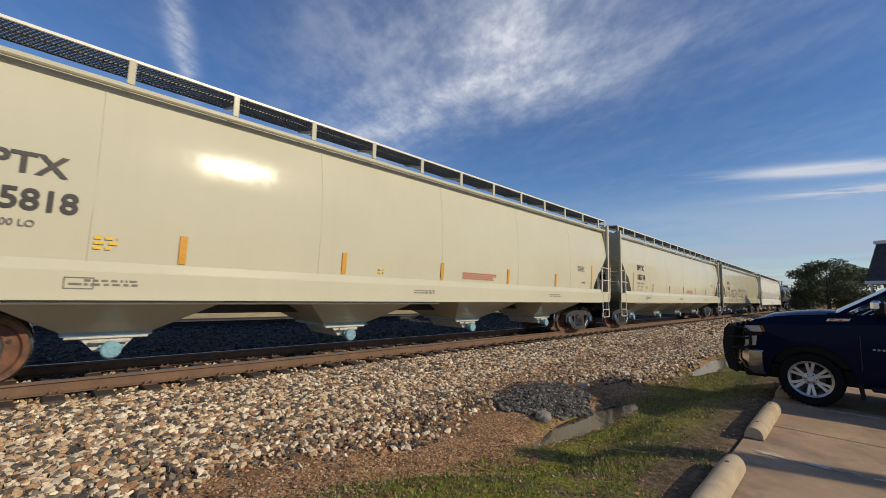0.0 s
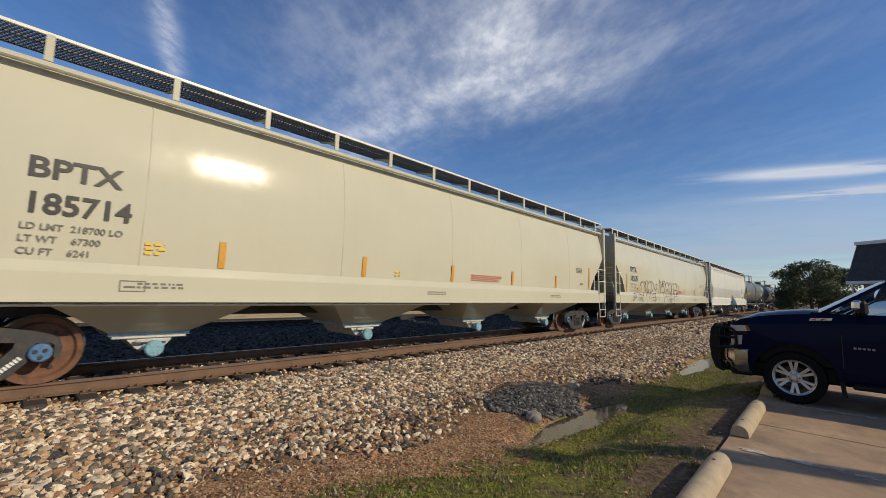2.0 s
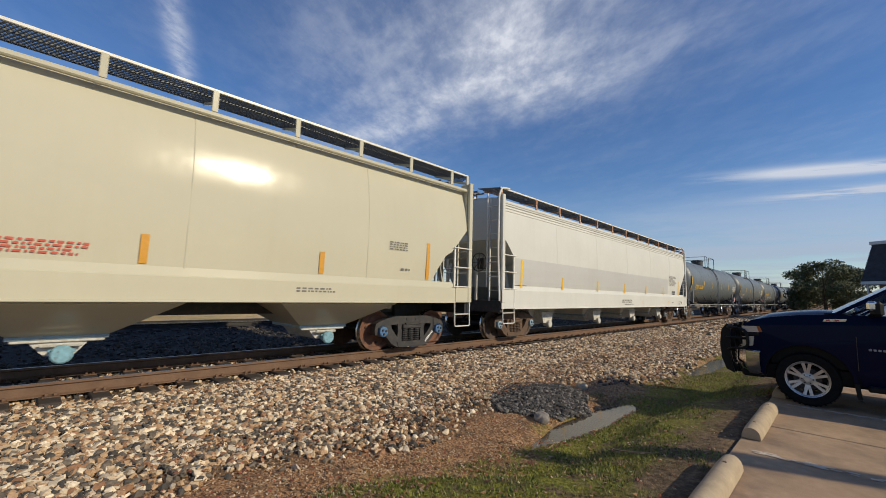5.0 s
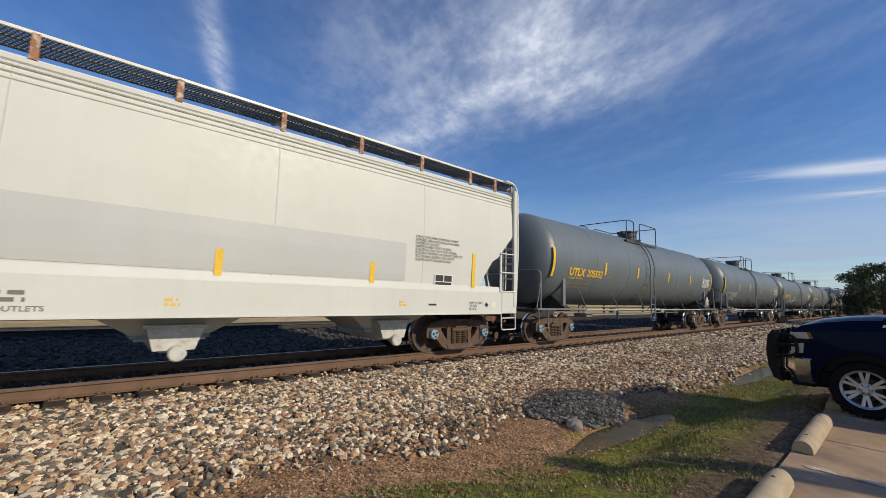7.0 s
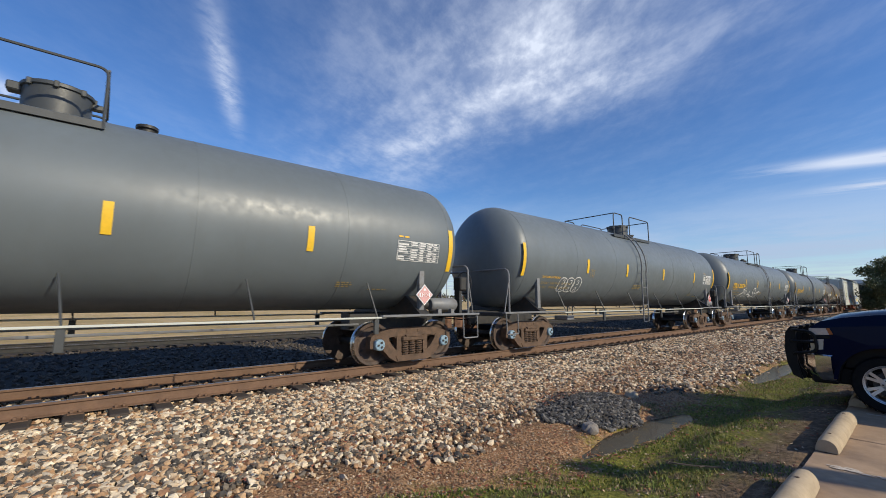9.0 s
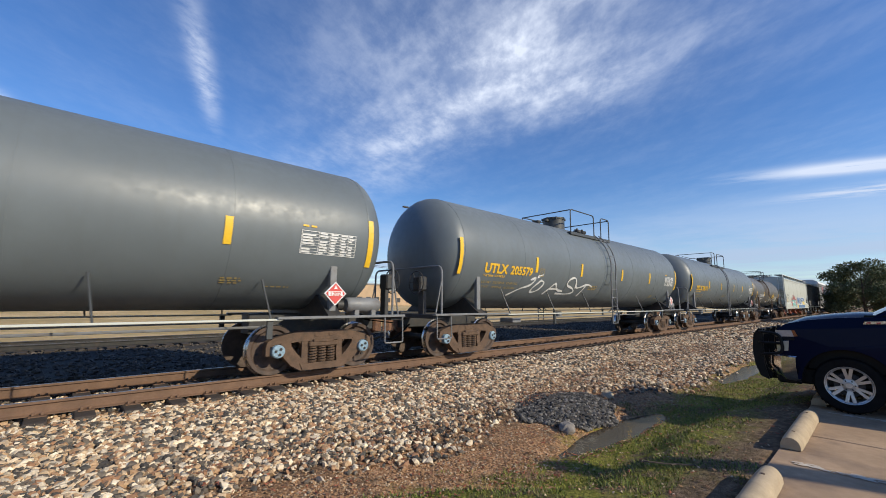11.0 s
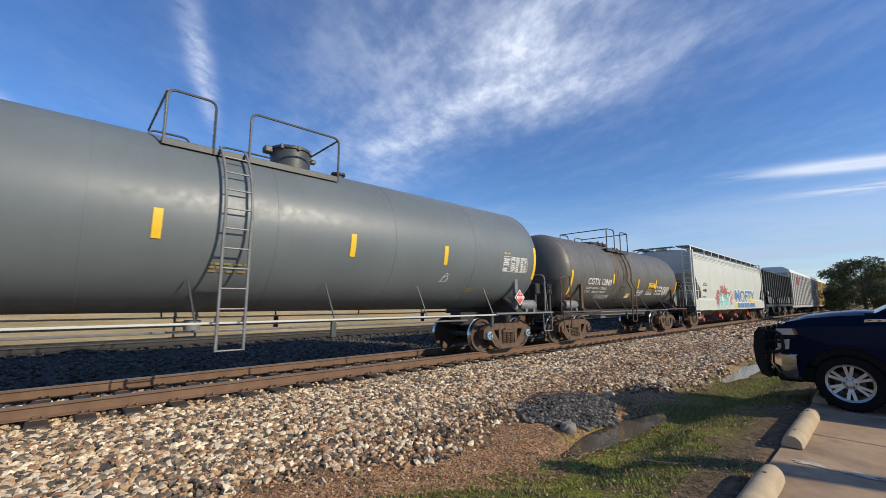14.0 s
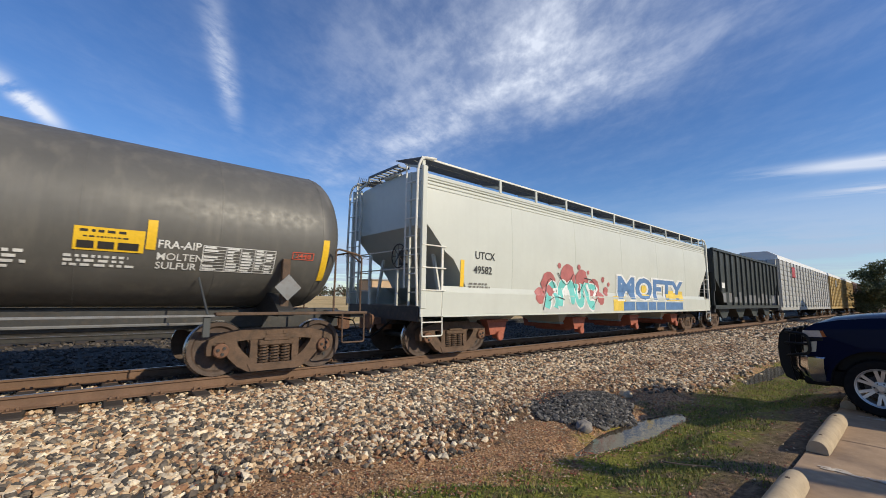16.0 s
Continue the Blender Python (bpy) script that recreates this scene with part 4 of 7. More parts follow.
def coupler(parent, x, e):
    """A knuckle coupler on the car's end at x, pointing along e."""
    if "coupler" not in CACHE:
        b = Build()
        b.box(-0.45, 0.30, -0.10, 0.10, 0.72, 0.90, 0.02)
        b.box(-0.16, -0.04, -0.21, 0.21, 0.66, 0.97, 0.03)
        b.box(0.20, 0.40, -0.17, 0.15, 0.64, 0.97, 0.045)
        b.box(-0.30, 0.0, -0.13, 0.13, 0.60, 0.72, 0.02)
        b.lathe([(0.0, 0.60), (0.045, 0.61), (0.045, 1.0), (0.0, 1.01)], (0.36, 0.13, 0), "z", 10)
        b.prism([(0.26, -0.16), (0.30, 0.17), (0.46, 0.20), (0.60, 0.12), (0.52, 0.06), (0.45, 0.04), (0.46, -0.10), (0.38, -0.19)], 0.66, 0.95, "z")
        b.tube(bend([(-0.1, 0.3, 0.8), (0.15, 0.32, 0.62), (0.4, 0.2, 0.42), (0.56, 0.05, 0.5)], 0.1), 0.025, 6, slot=1)
        b.tube([(-0.1, -0.2, 0.95), (-0.1, -1.35, 0.92), (-0.05, -1.42, 0.75)], 0.014, 5, slot=1)
        CACHE["coupler"] = b.mesh("coupler", [coupler_rust, rubber])
    ob = part("coupler", CACHE["coupler"], None, parent, "rusty knuckle coupler with air hose")
    ob.matrix_basis = pose(x, 0, 0, 0, 0, 0 if e > 0 else 180)


def piece(name, text_mesh, surf, material, parent, label=""):
    """Lays flat faces, drawn in (along, up) metres, on a car's side."""
    vs, fs = text_mesh
    b = Build()
    b.add([surf(u, v) for u, v in vs], fs)
    ob = part(name, b, material, parent, label, recalc=False)
    return tagged(ob, kind="stuff") if "stencil" in name or "table" in name or "print" in name else ob


def letters(text, size, wide=1.0, at=(0, 0), cuts=False, bold=0.018):
    """The outlines of a line of writing as flat faces, from its lower left corner."""
    cu = bpy.data.curves.new("lettering", "FONT")
    cu.body, cu.size, cu.resolution_u = text, size / 0.72, 3
    cu.offset = size * bold
    ob = bpy.data.objects.new("lettering", cu)
    scene.collection.objects.link(ob)
    me = bpy.data.meshes.new_from_object(ob)
    bm = bmesh.new()
    bm.from_mesh(me)
    if cuts:
        n = max(1, int(size / 0.10))
        for k in range(1, n + 1):
            bmesh.ops.bisect_plane(bm, geom=bm.verts[:] + bm.edges[:] + bm.faces[:], plane_co=(0, size * k / (n + 1), 0), plane_no=(0, 1, 0))
    bm.verts.index_update()
    vs = [(at[0] + v.co.x * wide, at[1] + v.co.y) for v in bm.verts]
    fs = [tuple(v.index for v in f.verts) for f in bm.faces]
    bm.free()
    bpy.data.objects.remove(ob)
    bpy.data.curves.remove(cu)
    bpy.data.meshes.remove(me)
    return vs, fs


def rects(*boxes, rows=1):
    """Flat rectangles (along0, along1, up0, up1), in rows that can follow a curve."""
    vs, fs = [], []
    for a0, a1, b0, b1 in boxes:
        for k in range(rows):
            n = len(vs)
            c0, c1 = b0 + (b1 - b0) * k / rows, b0 + (b1 - b0) * (k + 1) / rows
            vs += [(a0, c0), (a1, c0), (a1, c1), (a0, c1)]
            fs.append((n, n + 1, n + 2, n + 3))
    return vs, fs


def ribbon(strokes, w):
    """Painted strokes of width w along polylines, smoothed."""
    vs, fs = [], []
    for pts in strokes:
        pts = [Vector((*p, 0)) for p in pts]
        for _ in range(2):
            fine = [pts[0]]
            for a, b in zip(pts, pts[1:]):
                fine += [a * 0.75 + b * 0.25, a * 0.25 + b * 0.75]
            pts = fine + [pts[-1]]
        n = len(vs)
        for i, p in enumerate(pts):
            d = (pts[min(i + 1, len(pts) - 1)] - pts[max(i - 1, 0)]).normalized()
            q = Vector((-d.y, d.x, 0)) * w / 2 * (0.75 + 0.25 * math.sin(i * 0.9))
            vs += [(p.x - q.x, p.y - q.y), (p.x + q.x, p.y + q.y)]
        fs += [(n + 2 * i, n + 2 * i + 2, n + 2 * i + 3, n + 2 * i + 1) for i in range(len(pts) - 1)]
    return vs, fs


def scribble(x, z, w, h, rows, seed, density=0.8):
    """Rows of writing too small to read, as plain bars."""
    rng = random.Random(seed)
    out = []
    for r in range(rows):
        zz = z - r * h * 1.7
        a = x
        end = x + w * (0.75 + 0.25 * rng.random())
        while a < end:
            l = rng.uniform(1.0, 4.0) * h
            out.append((a, min(a + l * density, end), zz, zz + h))
            a += l + 0.5 * h
    return out


# ---- covered hoppers ----


outlet_bar = mat("blue_grey_outlet_bar", (0.26, 0.38, 0.45), 0.5, var=0.15, scale=8, bump=0.05, dirt=(0.3, 0.27, 0.22), dirt_amount=0.5)


def hopper(L, paint, body_w, style, gate, posts, band=False, edge=edge_white, post_mat=None, deep=0.0, lean=0.0):
    """A covered hopper of length L between its corner posts, with all its parts. Returns it and its side's half width by height."""
    car = new("covered_hopper")
    stops_z = [1.14, 1.20, 1.56, 1.62, 2.2, 3.0, 3.6, 4.05, 4.24, 4.34, 4.44]
    half = [body_w, body_w + 0.0, body_w, body_w - 0.03, body_w - 0.005, body_w - 0.0, body_w - 0.02, body_w - 0.06, body_w - 0.10, body_w - 0.35, 0.55]

    def width(z):
        # some sides lean in towards the eave in a gentle curve
        return float(np.interp(z, stops_z, half)) - lean * max(0.0, min(z, 4.05) - 2.35) ** 2

    def inset(z):
        return float(np.interp(z, [1.5, 1.64, 1.94, 2.3, 2.45, 2.9, 3.05, 4.3, 4.44], [1.45, 1.42, 1.24, 0.97, 0.72, 0.30, 0.15, 0.15, 0.25]))

    b = Build()
    n = 120 if lean else 40
    levels = [1.62, 1.8, 1.94, 2.12, 2.3, 2.45, 2.68, 2.9, 3.05, 3.3, 3.6, 3.85, 4.05, 4.24, 4.34, 4.40, 4.44]
    vs = []
    for z in levels:
        w, e = width(z), inset(z)
        for s in (-1, 1):
            for k in range(n + 1):
                x = e + (L - 2 * e) * k / n
                # the side sheets belly out a little between the ribs
                belly = 0.012 * math.sin(math.pi * ((x / (L / 6)) % 1.0)) * math.sin(math.pi * np.clip((z - 1.7) / 2.4, 0, 1))
                if lean:
                    belly += 0.0013 * math.sin(2 * math.pi * x / 0.62 + 0.9 * math.sin(x * 1.7)) * math.sin(math.pi * np.clip((z - 1.7) / 2.4, 0, 1))
                vs.append((x, s * (w + belly), z))
    k1 = n + 1
    fs = []
    for j in range(len(levels) - 1):
        for side in (0, 1):
            o = j * 2 * k1 + side * k1
            fs += [(o + i, o + i + 1, o + 2 * k1 + i + 1, o + 2 * k1 + i) for i in range(n)]
        for i in (0, n):
            o = j * 2 * k1
            fs.append((o + i, o + k1 + i, o + 3 * k1 + i, o + 2 * k1 + i))
    o = (len(levels) - 1) * 2 * k1
    fs += [(o + i, o + i + 1, o + k1 + i + 1, o + k1 + i) for i in range(n)]
    fs += [(i, i + 1, k1 + i + 1, k1 + i) for i in range(n)]
    b.add(vs, fs, 0, False)
    body = part("body", b, paint, car)
    for p in body.data.polygons:
        p.use_smooth = abs(p.normal.y) > 0.85
    body.data.set_sharp_from_angle(angle=radians(25))
    # weld seams down the side sheets
    for k in range(1, 6):
        x = L * k / 6
        for s in (-1, 1):
            b = Build()
            zz = [1.64, 2.2, 3.0, 3.6, 4.05]
            vs = [(x + d, s * (width(z) + e), z) for z in zz for d, e in ((-0.016, 0.0), (0.0, 0.009), (0.016, 0.0))]
            b.add(vs, [(3 * i + j, 3 * i + j + 1, 3 * i + j + 4, 3 * i + j + 3) for i in range(4) for j in (0, 1)])
            part("weld_seam", b, paint, car)
    # eave rail
    for s in (-1, 1):
        b = Build()
        if band:
            for i, z in enumerate((3.88, 3.97, 4.06)):
                part("eave_rib", Build().box(0.16, L - 0.16, s * (body_w - 0.06) - 0.03, s * (body_w - 0.06) + 0.03, z, z + 0.05, 0.014), paint, car)
        b.box(0.14, L - 0.14, s * (body_w - 0.075) - 0.045, s * (body_w - 0.075) + 0.045, 4.115, 4.20, 0.02)
        part("eave_rail", b, paint, car)
        b = Build()
        b.box(0.62, L - 0.62, s * body_w - 0.035, s * body_w + 0.012, 1.16 - deep, 1.52, 0.006)
        b.prism([(s * (body_w + 0.012), 1.50), (s * (body_w + 0.012), 1.53), (s * (body_w - 0.03), 1.66), (s * (body_w - 0.08), 1.66), (s * (body_w - 0.08), 1.50)], 0.66, L - 0.66, "x")
        b.box(0.62, L - 0.62, s * body_w - 0.06, s * body_w + 0.035, 1.135 - deep, 1.165 - deep, 0.005)
        b.box(0.0, 0.60, s * body_w - 0.035, s * body_w + 0.004, 1.15 - deep, 1.53, 0.006)
        b.box(L - 0.60, L, s * body_w - 0.035, s * body_w + 0.004, 1.15 - deep, 1.53, 0.006)
        part("side_sill", b, paint, car)
    # ends: platform, posts, ladders, slope sheets' stiffeners
    for e in (0, 1):
        X = (lambda x: x) if e == 0 else (lambda x: L - x)

        def bx(b, x0, x1, *rest, **kw):
            b.box(min(X(x0), X(x1)), max(X(x0), X(x1)), *rest, **kw)

        b = Build()
        bx(b, 0.0, 0.16, -body_w + 0.05, body_w - 0.05, 0.86, 1.18, c=0.01)
        bx(b, 0.0, 1.5, -0.32, 0.32, 0.74, 1.2, c=0.01)
        bx(b, 0.0, 1.4, -body_w + 0.04, body_w - 0.04, 1.16, 1.19)
        part("end_sill", b, steel_black if style == "new" else truck_grey, car)
        for s in (-1, 1):
            b = Build()
            bx(b, 0.0, 0.13, s * (body_w - 0.01) - 0.06, s * (body_w - 0.01) + 0.02, 1.15, 4.36, c=0.008)
            bx(b, 0.10, 0.15, s * (body_w - 0.15) - 0.11, s * (body_w - 0.15) + 0.11, 2.95, 4.33, c=0.005)
            part("corner_post", b, paint, car)
            if band:
                # a pipe bent over the roof's corner and down the end
                b = Build()
                yp = s * (body_w - 0.03)
                b.tube(bend([(X(0.42), yp, 4.60), (X(0.02), yp, 4.56), (X(-0.10), yp, 4.30), (X(-0.12), yp, 2.60), (X(-0.04), yp, 1.2)], 0.22), 0.03, 7)
                for z in np.arange(1.9, 4.4, 0.42):
                    b.tube([(X(-0.11), yp, z), (X(-0.11), yp - s * 0.42, z)], 0.013, 5)
                b.tube([(X(-0.11), yp - s * 0.42, 4.42), (X(-0.11), yp - s * 0.42, 1.6)], 0.022, 6)
                part("end_grab_pipe", b, edge, car)
            b = Build()
            y = s * (body_w + 0.02)
            bx(b, 0.60, 0.66, y - s * 0.02 - 0.02, y - s * 0.02 + 0.02, 1.15, 2.58, c=0.005)
            for z in (1.55, 2.05, 2.55):
                b.tube([(X(0.02), y + s * 0.03, z), (X(0.70), y + s * 0.03, z)], 0.016, 6)
            b.tube(bend([(X(0.05), y, 1.15), (X(0.05), y + s * 0.02, 0.55), (X(0.62), y + s * 0.02, 0.55), (X(0.62), y, 1.15)], 0.05), 0.017, 6)
            b.tube([(X(0.05), y + s * 0.01, 0.85), (X(0.62), y + s * 0.01, 0.85)], 0.015, 6)
            part("side_ladder", b, edge, car)
            b = Build()
            yy = s * (body_w - 0.45)
            bx(b, 0.0, 0.05, yy - 0.02, yy + 0.02, 1.18, 4.3, c=0.004)
            for z in np.arange(1.5, 4.2, 0.42):
                b.tube([(X(0.0), yy, z), (X(0.0), s * (body_w - 0.05), z)], 0.013, 5)
            part("end_ladder", b, paint, car)
            b = Build()
            b.prism([(s * (body_w - 0.25), 1.2), (s * (body_w - 0.15), 1.2), (s * (body_w - 0.5), 2.6), (s * (body_w - 0.6), 2.6)], X(0.75), X(0.80), "x")
            part("end_brace", b, paint, car)
            b = Build()
            bx(b, 0.05, 0.09, s * 0.62 - 0.04, s * 0.62 + 0.04, 1.18, 2.5, c=0.005)
            part("end_post", b, paint, car)
        b = Build()
        b.tube([(X(0.05), -body_w + 0.1, 2.05), (X(0.05), body_w - 0.1, 2.05)], 0.016, 6)
        b.tube([(X(0.05), -body_w + 0.1, 2.5), (X(0.05), body_w - 0.1, 2.5)], 0.016, 6)
        part("end_rail", b, edge, car)
        # end platform grating on the roof
        b = Build()
        for k in range(7):
            bx(b, -0.02, 0.30, -0.62 + 0.2 * k, -0.56 + 0.2 * k, 4.56, 4.59)
        bx(b, -0.04, 0.0, -0.7, 0.72, 4.55, 4.6)
        bx(b, 0.28, 0.32, -0.7, 0.72, 4.55, 4.6)
        b.tube([(X(0.15), -0.5, 4.56), (X(0.25), -0.45, 4.36)], 0.02, 5)
        b.tube([(X(0.15), 0.5, 4.56), (X(0.25), 0.45, 4.36)], 0.02, 5)
        part("roof_platform", b, grate_steel, car)
        coupler(car, X(0.0), -1 if e == 0 else 1)
    # brake wheel
    b = Build()
    ring = [(-0.02 + 0 * k, -0.8 + 0.28 * math.cos(2 * math.pi * k / 20), 2.35 + 0.28 * math.sin(2 * math.pi * k / 20)) for k in range(21)]
    b.tube(ring, 0.016, 5)
    for k in range(4):
        a = math.pi * k / 4
        b.tube([(-0.02, -0.8 + 0.28 * math.cos(a), 2.35 + 0.28 * math.sin(a)), (-0.02, -0.8 - 0.28 * math.cos(a), 2.35 - 0.28 * math.sin(a))], 0.011, 4)
    b.tube([(-0.02, -0.8, 2.35), (0.2, -0.8, 2.35)], 0.03, 6)
    b.box(0.05, 0.28, -0.95, -0.65, 2.15, 2.5, 0.03)
    part("brake_wheel", b, steel_black, car)
    # running boards along the roof's edges
    for s in (-1, 1):
        yo, yi = s * (body_w - 0.09), s * (body_w - 0.74)
        b = Build()
        b.box(0.05, L - 0.05, min(yo, yo - s * 0.03), max(yo, yo - s * 0.03), 4.565, 4.61, 0.004)
        part("running_board_edge", b, edge, car)
        b = Build()
        m = int(L / 0.055)
        for k in range(m):
            x = 0.08 + k * 0.055
            for d in (0.30, -0.30):
                b.add([(x, yo, 4.575), (x + 0.012, yo, 4.575), (x + d + 0.012, yi, 4.575), (x + d, yi, 4.575)], [(0, 1, 2, 3)])
                b.add([(x, yo, 4.60), (x, yo, 4.575), (x + d, yi, 4.575), (x + d, yi, 4.60)], [(0, 1, 2, 3)])
        b.box(0.05, L - 0.05, min(yi, yi - s * 0.03), max(yi, yi - s * 0.03), 4.57, 4.605)
        b.box(0.05, L - 0.05, (yo + yi) / 2 - 0.012, (yo + yi) / 2 + 0.012, 4.57, 4.605)
        part("running_board_grating", b, grate_steel, car, recalc=False)
        xs = [0.10] + [0.72 + (L - 1.44) * k / posts for k in range(posts + 1)] + [L - 0.10]
        if band:
            xs = [0.10] + [L - 1.75 - 1.58 * k for k in range(posts)] + [L - 0.80, L - 0.10]
        for x in xs:
            b = Build()
            b.box(x - 0.045, x + 0.045, yo - 0.02, yo + 0.012, 4.22, 4.575, 0.004)
            b.prism([(yo, 4.33), (yo, 4.40), (yi, 4.57), (yi, 4.53)], x - 0.02, x + 0.02, "x")
            part("running_board_post", b, post_mat or paint, car)
    # roof hatches
    b = Build()
    for k in range(10):
        x = L * (k + 0.5) / 10
        b.box(x - 0.75, x + 0.75, -0.3, 0.3, 4.43, 4.53, 0.03)
    part("roof_hatches", b, paint, car)
    # hopper bottoms
    b = Build()
    b.box(1.2, L - 1.2, -0.22, 0.22, 0.86, 1.2)
    part("centre_sill", b, steel_black, car)
    k_n = 4
    pitch = 4.14
    first = (L - pitch * (k_n - 1)) / 2
    for k in range(k_n):
        x = first + pitch * k
        b = Build()
        top, bot, zt, zb = 2.02, 0.50, 1.64, 0.60
        wt, wb = body_w - 0.10, 0.62
        mid = (1.30, body_w - (0.55 if deep else 0.13), 1.10)
        vs = [(x + a * d, e * w, z) for d, w, z in ((top, wt, zt), mid, (bot, wb, zb)) for a, e in ((-1, -1), (1, -1), (1, 1), (-1, 1))]
        fs = [(r * 4 + i, r * 4 + (i + 1) % 4, (r + 1) * 4 + (i + 1) % 4, (r + 1) * 4 + i) for r in (0, 1) for i in range(4)] + [(8, 9, 10, 11)]
        b.add(vs, fs)
        hp = part("hopper_bottom", b, paint, car)
        part("outlet_bar", Build().box(x - bot - 0.05, x + bot + 0.05, -wb - 0.05, wb + 0.05, zb - 0.03, zb + 0.03, 0.008), outlet_bar, hp)
        b = Build()
        b.prism([(x - 0.36, zb - 0.02), (x + 0.36, zb - 0.02), (x + 0.17, 0.34), (x - 0.15, 0.34)], -0.62, 0.62)
        b.box(x - 0.5, x + 0.5, -0.66, -0.58, zb - 0.07, zb + 0.0, 0.01)
        b.tube([(x - 0.2, -0.72, 0.5), (x + 0.25, -0.72, 0.5)], 0.03, 6)
        if deep:
            b.prism([(x - 0.40, 0.80), (x + 0.40, 0.80), (x + 0.28, 0.42), (x - 0.28, 0.42)], -1.05, 1.05)
            b.box(x - 0.44, x + 0.44, -1.08, 1.08, 0.76, 0.82, 0.01)
        part("outlet_gate", b, gate if gate is gate_red else gate_white, hp)
        b = Build()
        out = -0.30 if deep else 0.0
        b.lathe([(0.0, -0.86 + out), (0.11, -0.86 + out), (0.13, -0.84 + out), (0.13, -0.78 + out), (0.08, -0.76 + out), (0.08, -0.6 + out)], (x + 0.03, 0, 0.38), "y", 14)
        b.box(x - 0.12, x + 0.18, -0.80, -0.77, 0.40, 0.45, 0.01)
        part("outlet_cap", b, gate, hp)
    b = Build()
    b.tube([(2.0, -body_w + 0.08, 1.095), (L * 0.5, -body_w + 0.08, 1.095)], 0.02, 6)
    part("brake_pipe", b, edge, car)
    bogie(car, 1.55, style)
    bogie(car, L - 1.55, style)

    def surf(u, v):
        return (u, -(width(v) + (0.040 if v < 1.525 else 0.022 if v < 1.6 else 0.014 + 0.006 * (v > 1.7))), v)

    return car, surf


def bptx_marks(car, surf, digits, L, tag):
    for bold, off, ma in ((0.085, 0.003, ink_white), (0.035, 0.0, ink_black))[0 if tag == "c" else 1:]:
        piece("lettering", letters("BPTX", 0.265, 1.06, (2.08, 2.69), bold=bold), lambda u, v: (u, surf(u, v)[1] + off, v), ma, car)
        piece("lettering", letters(digits, 0.265, 0.98, (2.08, 2.24), bold=bold), lambda u, v: (u, surf(u, v)[1] + off, v), ma, car)
    rows = {"a": ("LT 218600 LO", "67400", "6241"), "b": ("LD LMT  218700 LO", "LT WT    67300", "CU FT    6241"), "c": ("LD LMT  219000 LO", "LT WT    67000", "CU FT    6241")}[tag]
    for k, row in enumerate(rows):
        piece("lettering", letters(row, 0.085, 1.0, (2.08, 2.03 - 0.155 * k)), surf, ink_faint, car)
    n = 7
    for k in range(n):
        x = 1.55 + (18.22 - 1.55) * k / (n - 1)
        tall = 0.88 if k in (0, n - 1) else 0.42
        piece("reflective_strip", rects((x, x + 0.10, 1.68, 1.68 + tall), rows=4), surf, orange_strip, car)
    piece("stencil", rects(*scribble(3.3, 1.38, 0.7, 0.03, 2, 3)), surf, ink_faint, car)
    piece("stencil", rects(*scribble(9.0, 1.38, 0.8, 0.03, 2, 4)), surf, ink_faint, car)
    piece("stencil", rects(*scribble(15.0, 1.38, 0.8, 0.03, 2, 5)), surf, ink_faint, car)
    piece("warning_stencil", rects(*scribble(10.7, 1.88, 1.5, 0.028, 4, 6)), surf, ink_red, car)
    piece("stencil", rects(*scribble(17.1, 2.46, 0.65, 0.03, 4, 8)), surf, ink_faint, car)
    piece("stencil", rects(*scribble(17.45, 1.86, 0.3, 0.05, 1, 9)), surf, ink_faint, car)
    piece("yellow_stencil", rects(*scribble(3.35, 1.95, 0.28, 0.04, 3, 10)), surf, yellow_strip, car)
    piece("yellow_stencil", rects(*scribble(8.0, 1.8, 0.18, 0.04, 2, 11)), surf, yellow_strip, car)
    frame_b = [(3.1, 3.4, 1.42, 1.435), (3.1, 3.4, 1.28, 1.295), (3.1, 3.115, 1.28, 1.435), (3.385, 3.4, 1.28, 1.435), (3.15, 3.28, 1.33, 1.36)]
    piece("data_stencil", rects(*frame_b), surf, ink_faint, car)


def car_at(car, x8, label, category="freight car"):
    CARS.append((car, x8))
    car.matrix_basis = pose(x8 + SHIFT0, YC, RAIL)
    return tagged(car, label, category, "cars of the freight train")


SPEED, SLOW = 10.132, -0.004
SHIFT0 = SPEED * 8 - SLOW * 64


def bubbles(x, z, w, h, n, seed):
    """Outlined throw-up letters: rounded loops with inner strokes."""
    rng = random.Random(seed)
    out = []
    for k in range(n):
        cx, cw = x + w * (k + 0.5) / n, w / n * 0.62
        top = z + h * rng.uniform(0.85, 1.05)
        out.append([(cx - cw, z + h * 0.25), (cx - cw * 0.9, top), (cx, top + 0.08 * h), (cx + cw * 0.8, top - 0.1 * h), (cx + cw * 0.9, z + h * 0.4), (cx + cw * 0.7, z), (cx - cw * 0.5, z - 0.02), (cx - cw, z + h * 0.25)])
        out.append([(cx - cw * 0.2, z + h * 0.75), (cx + cw * 0.15, z + h * 0.8), (cx + cw * 0.2, z + h * 0.55), (cx - cw * 0.2, z + h * 0.5)])
        out.append([(cx - cw * 0.25, z + h * 0.1), (cx - cw * 0.1, z + h * 0.35), (cx + cw * 0.2, z + h * 0.3), (cx + cw * 0.2, z + h * 0.08)])
    return out


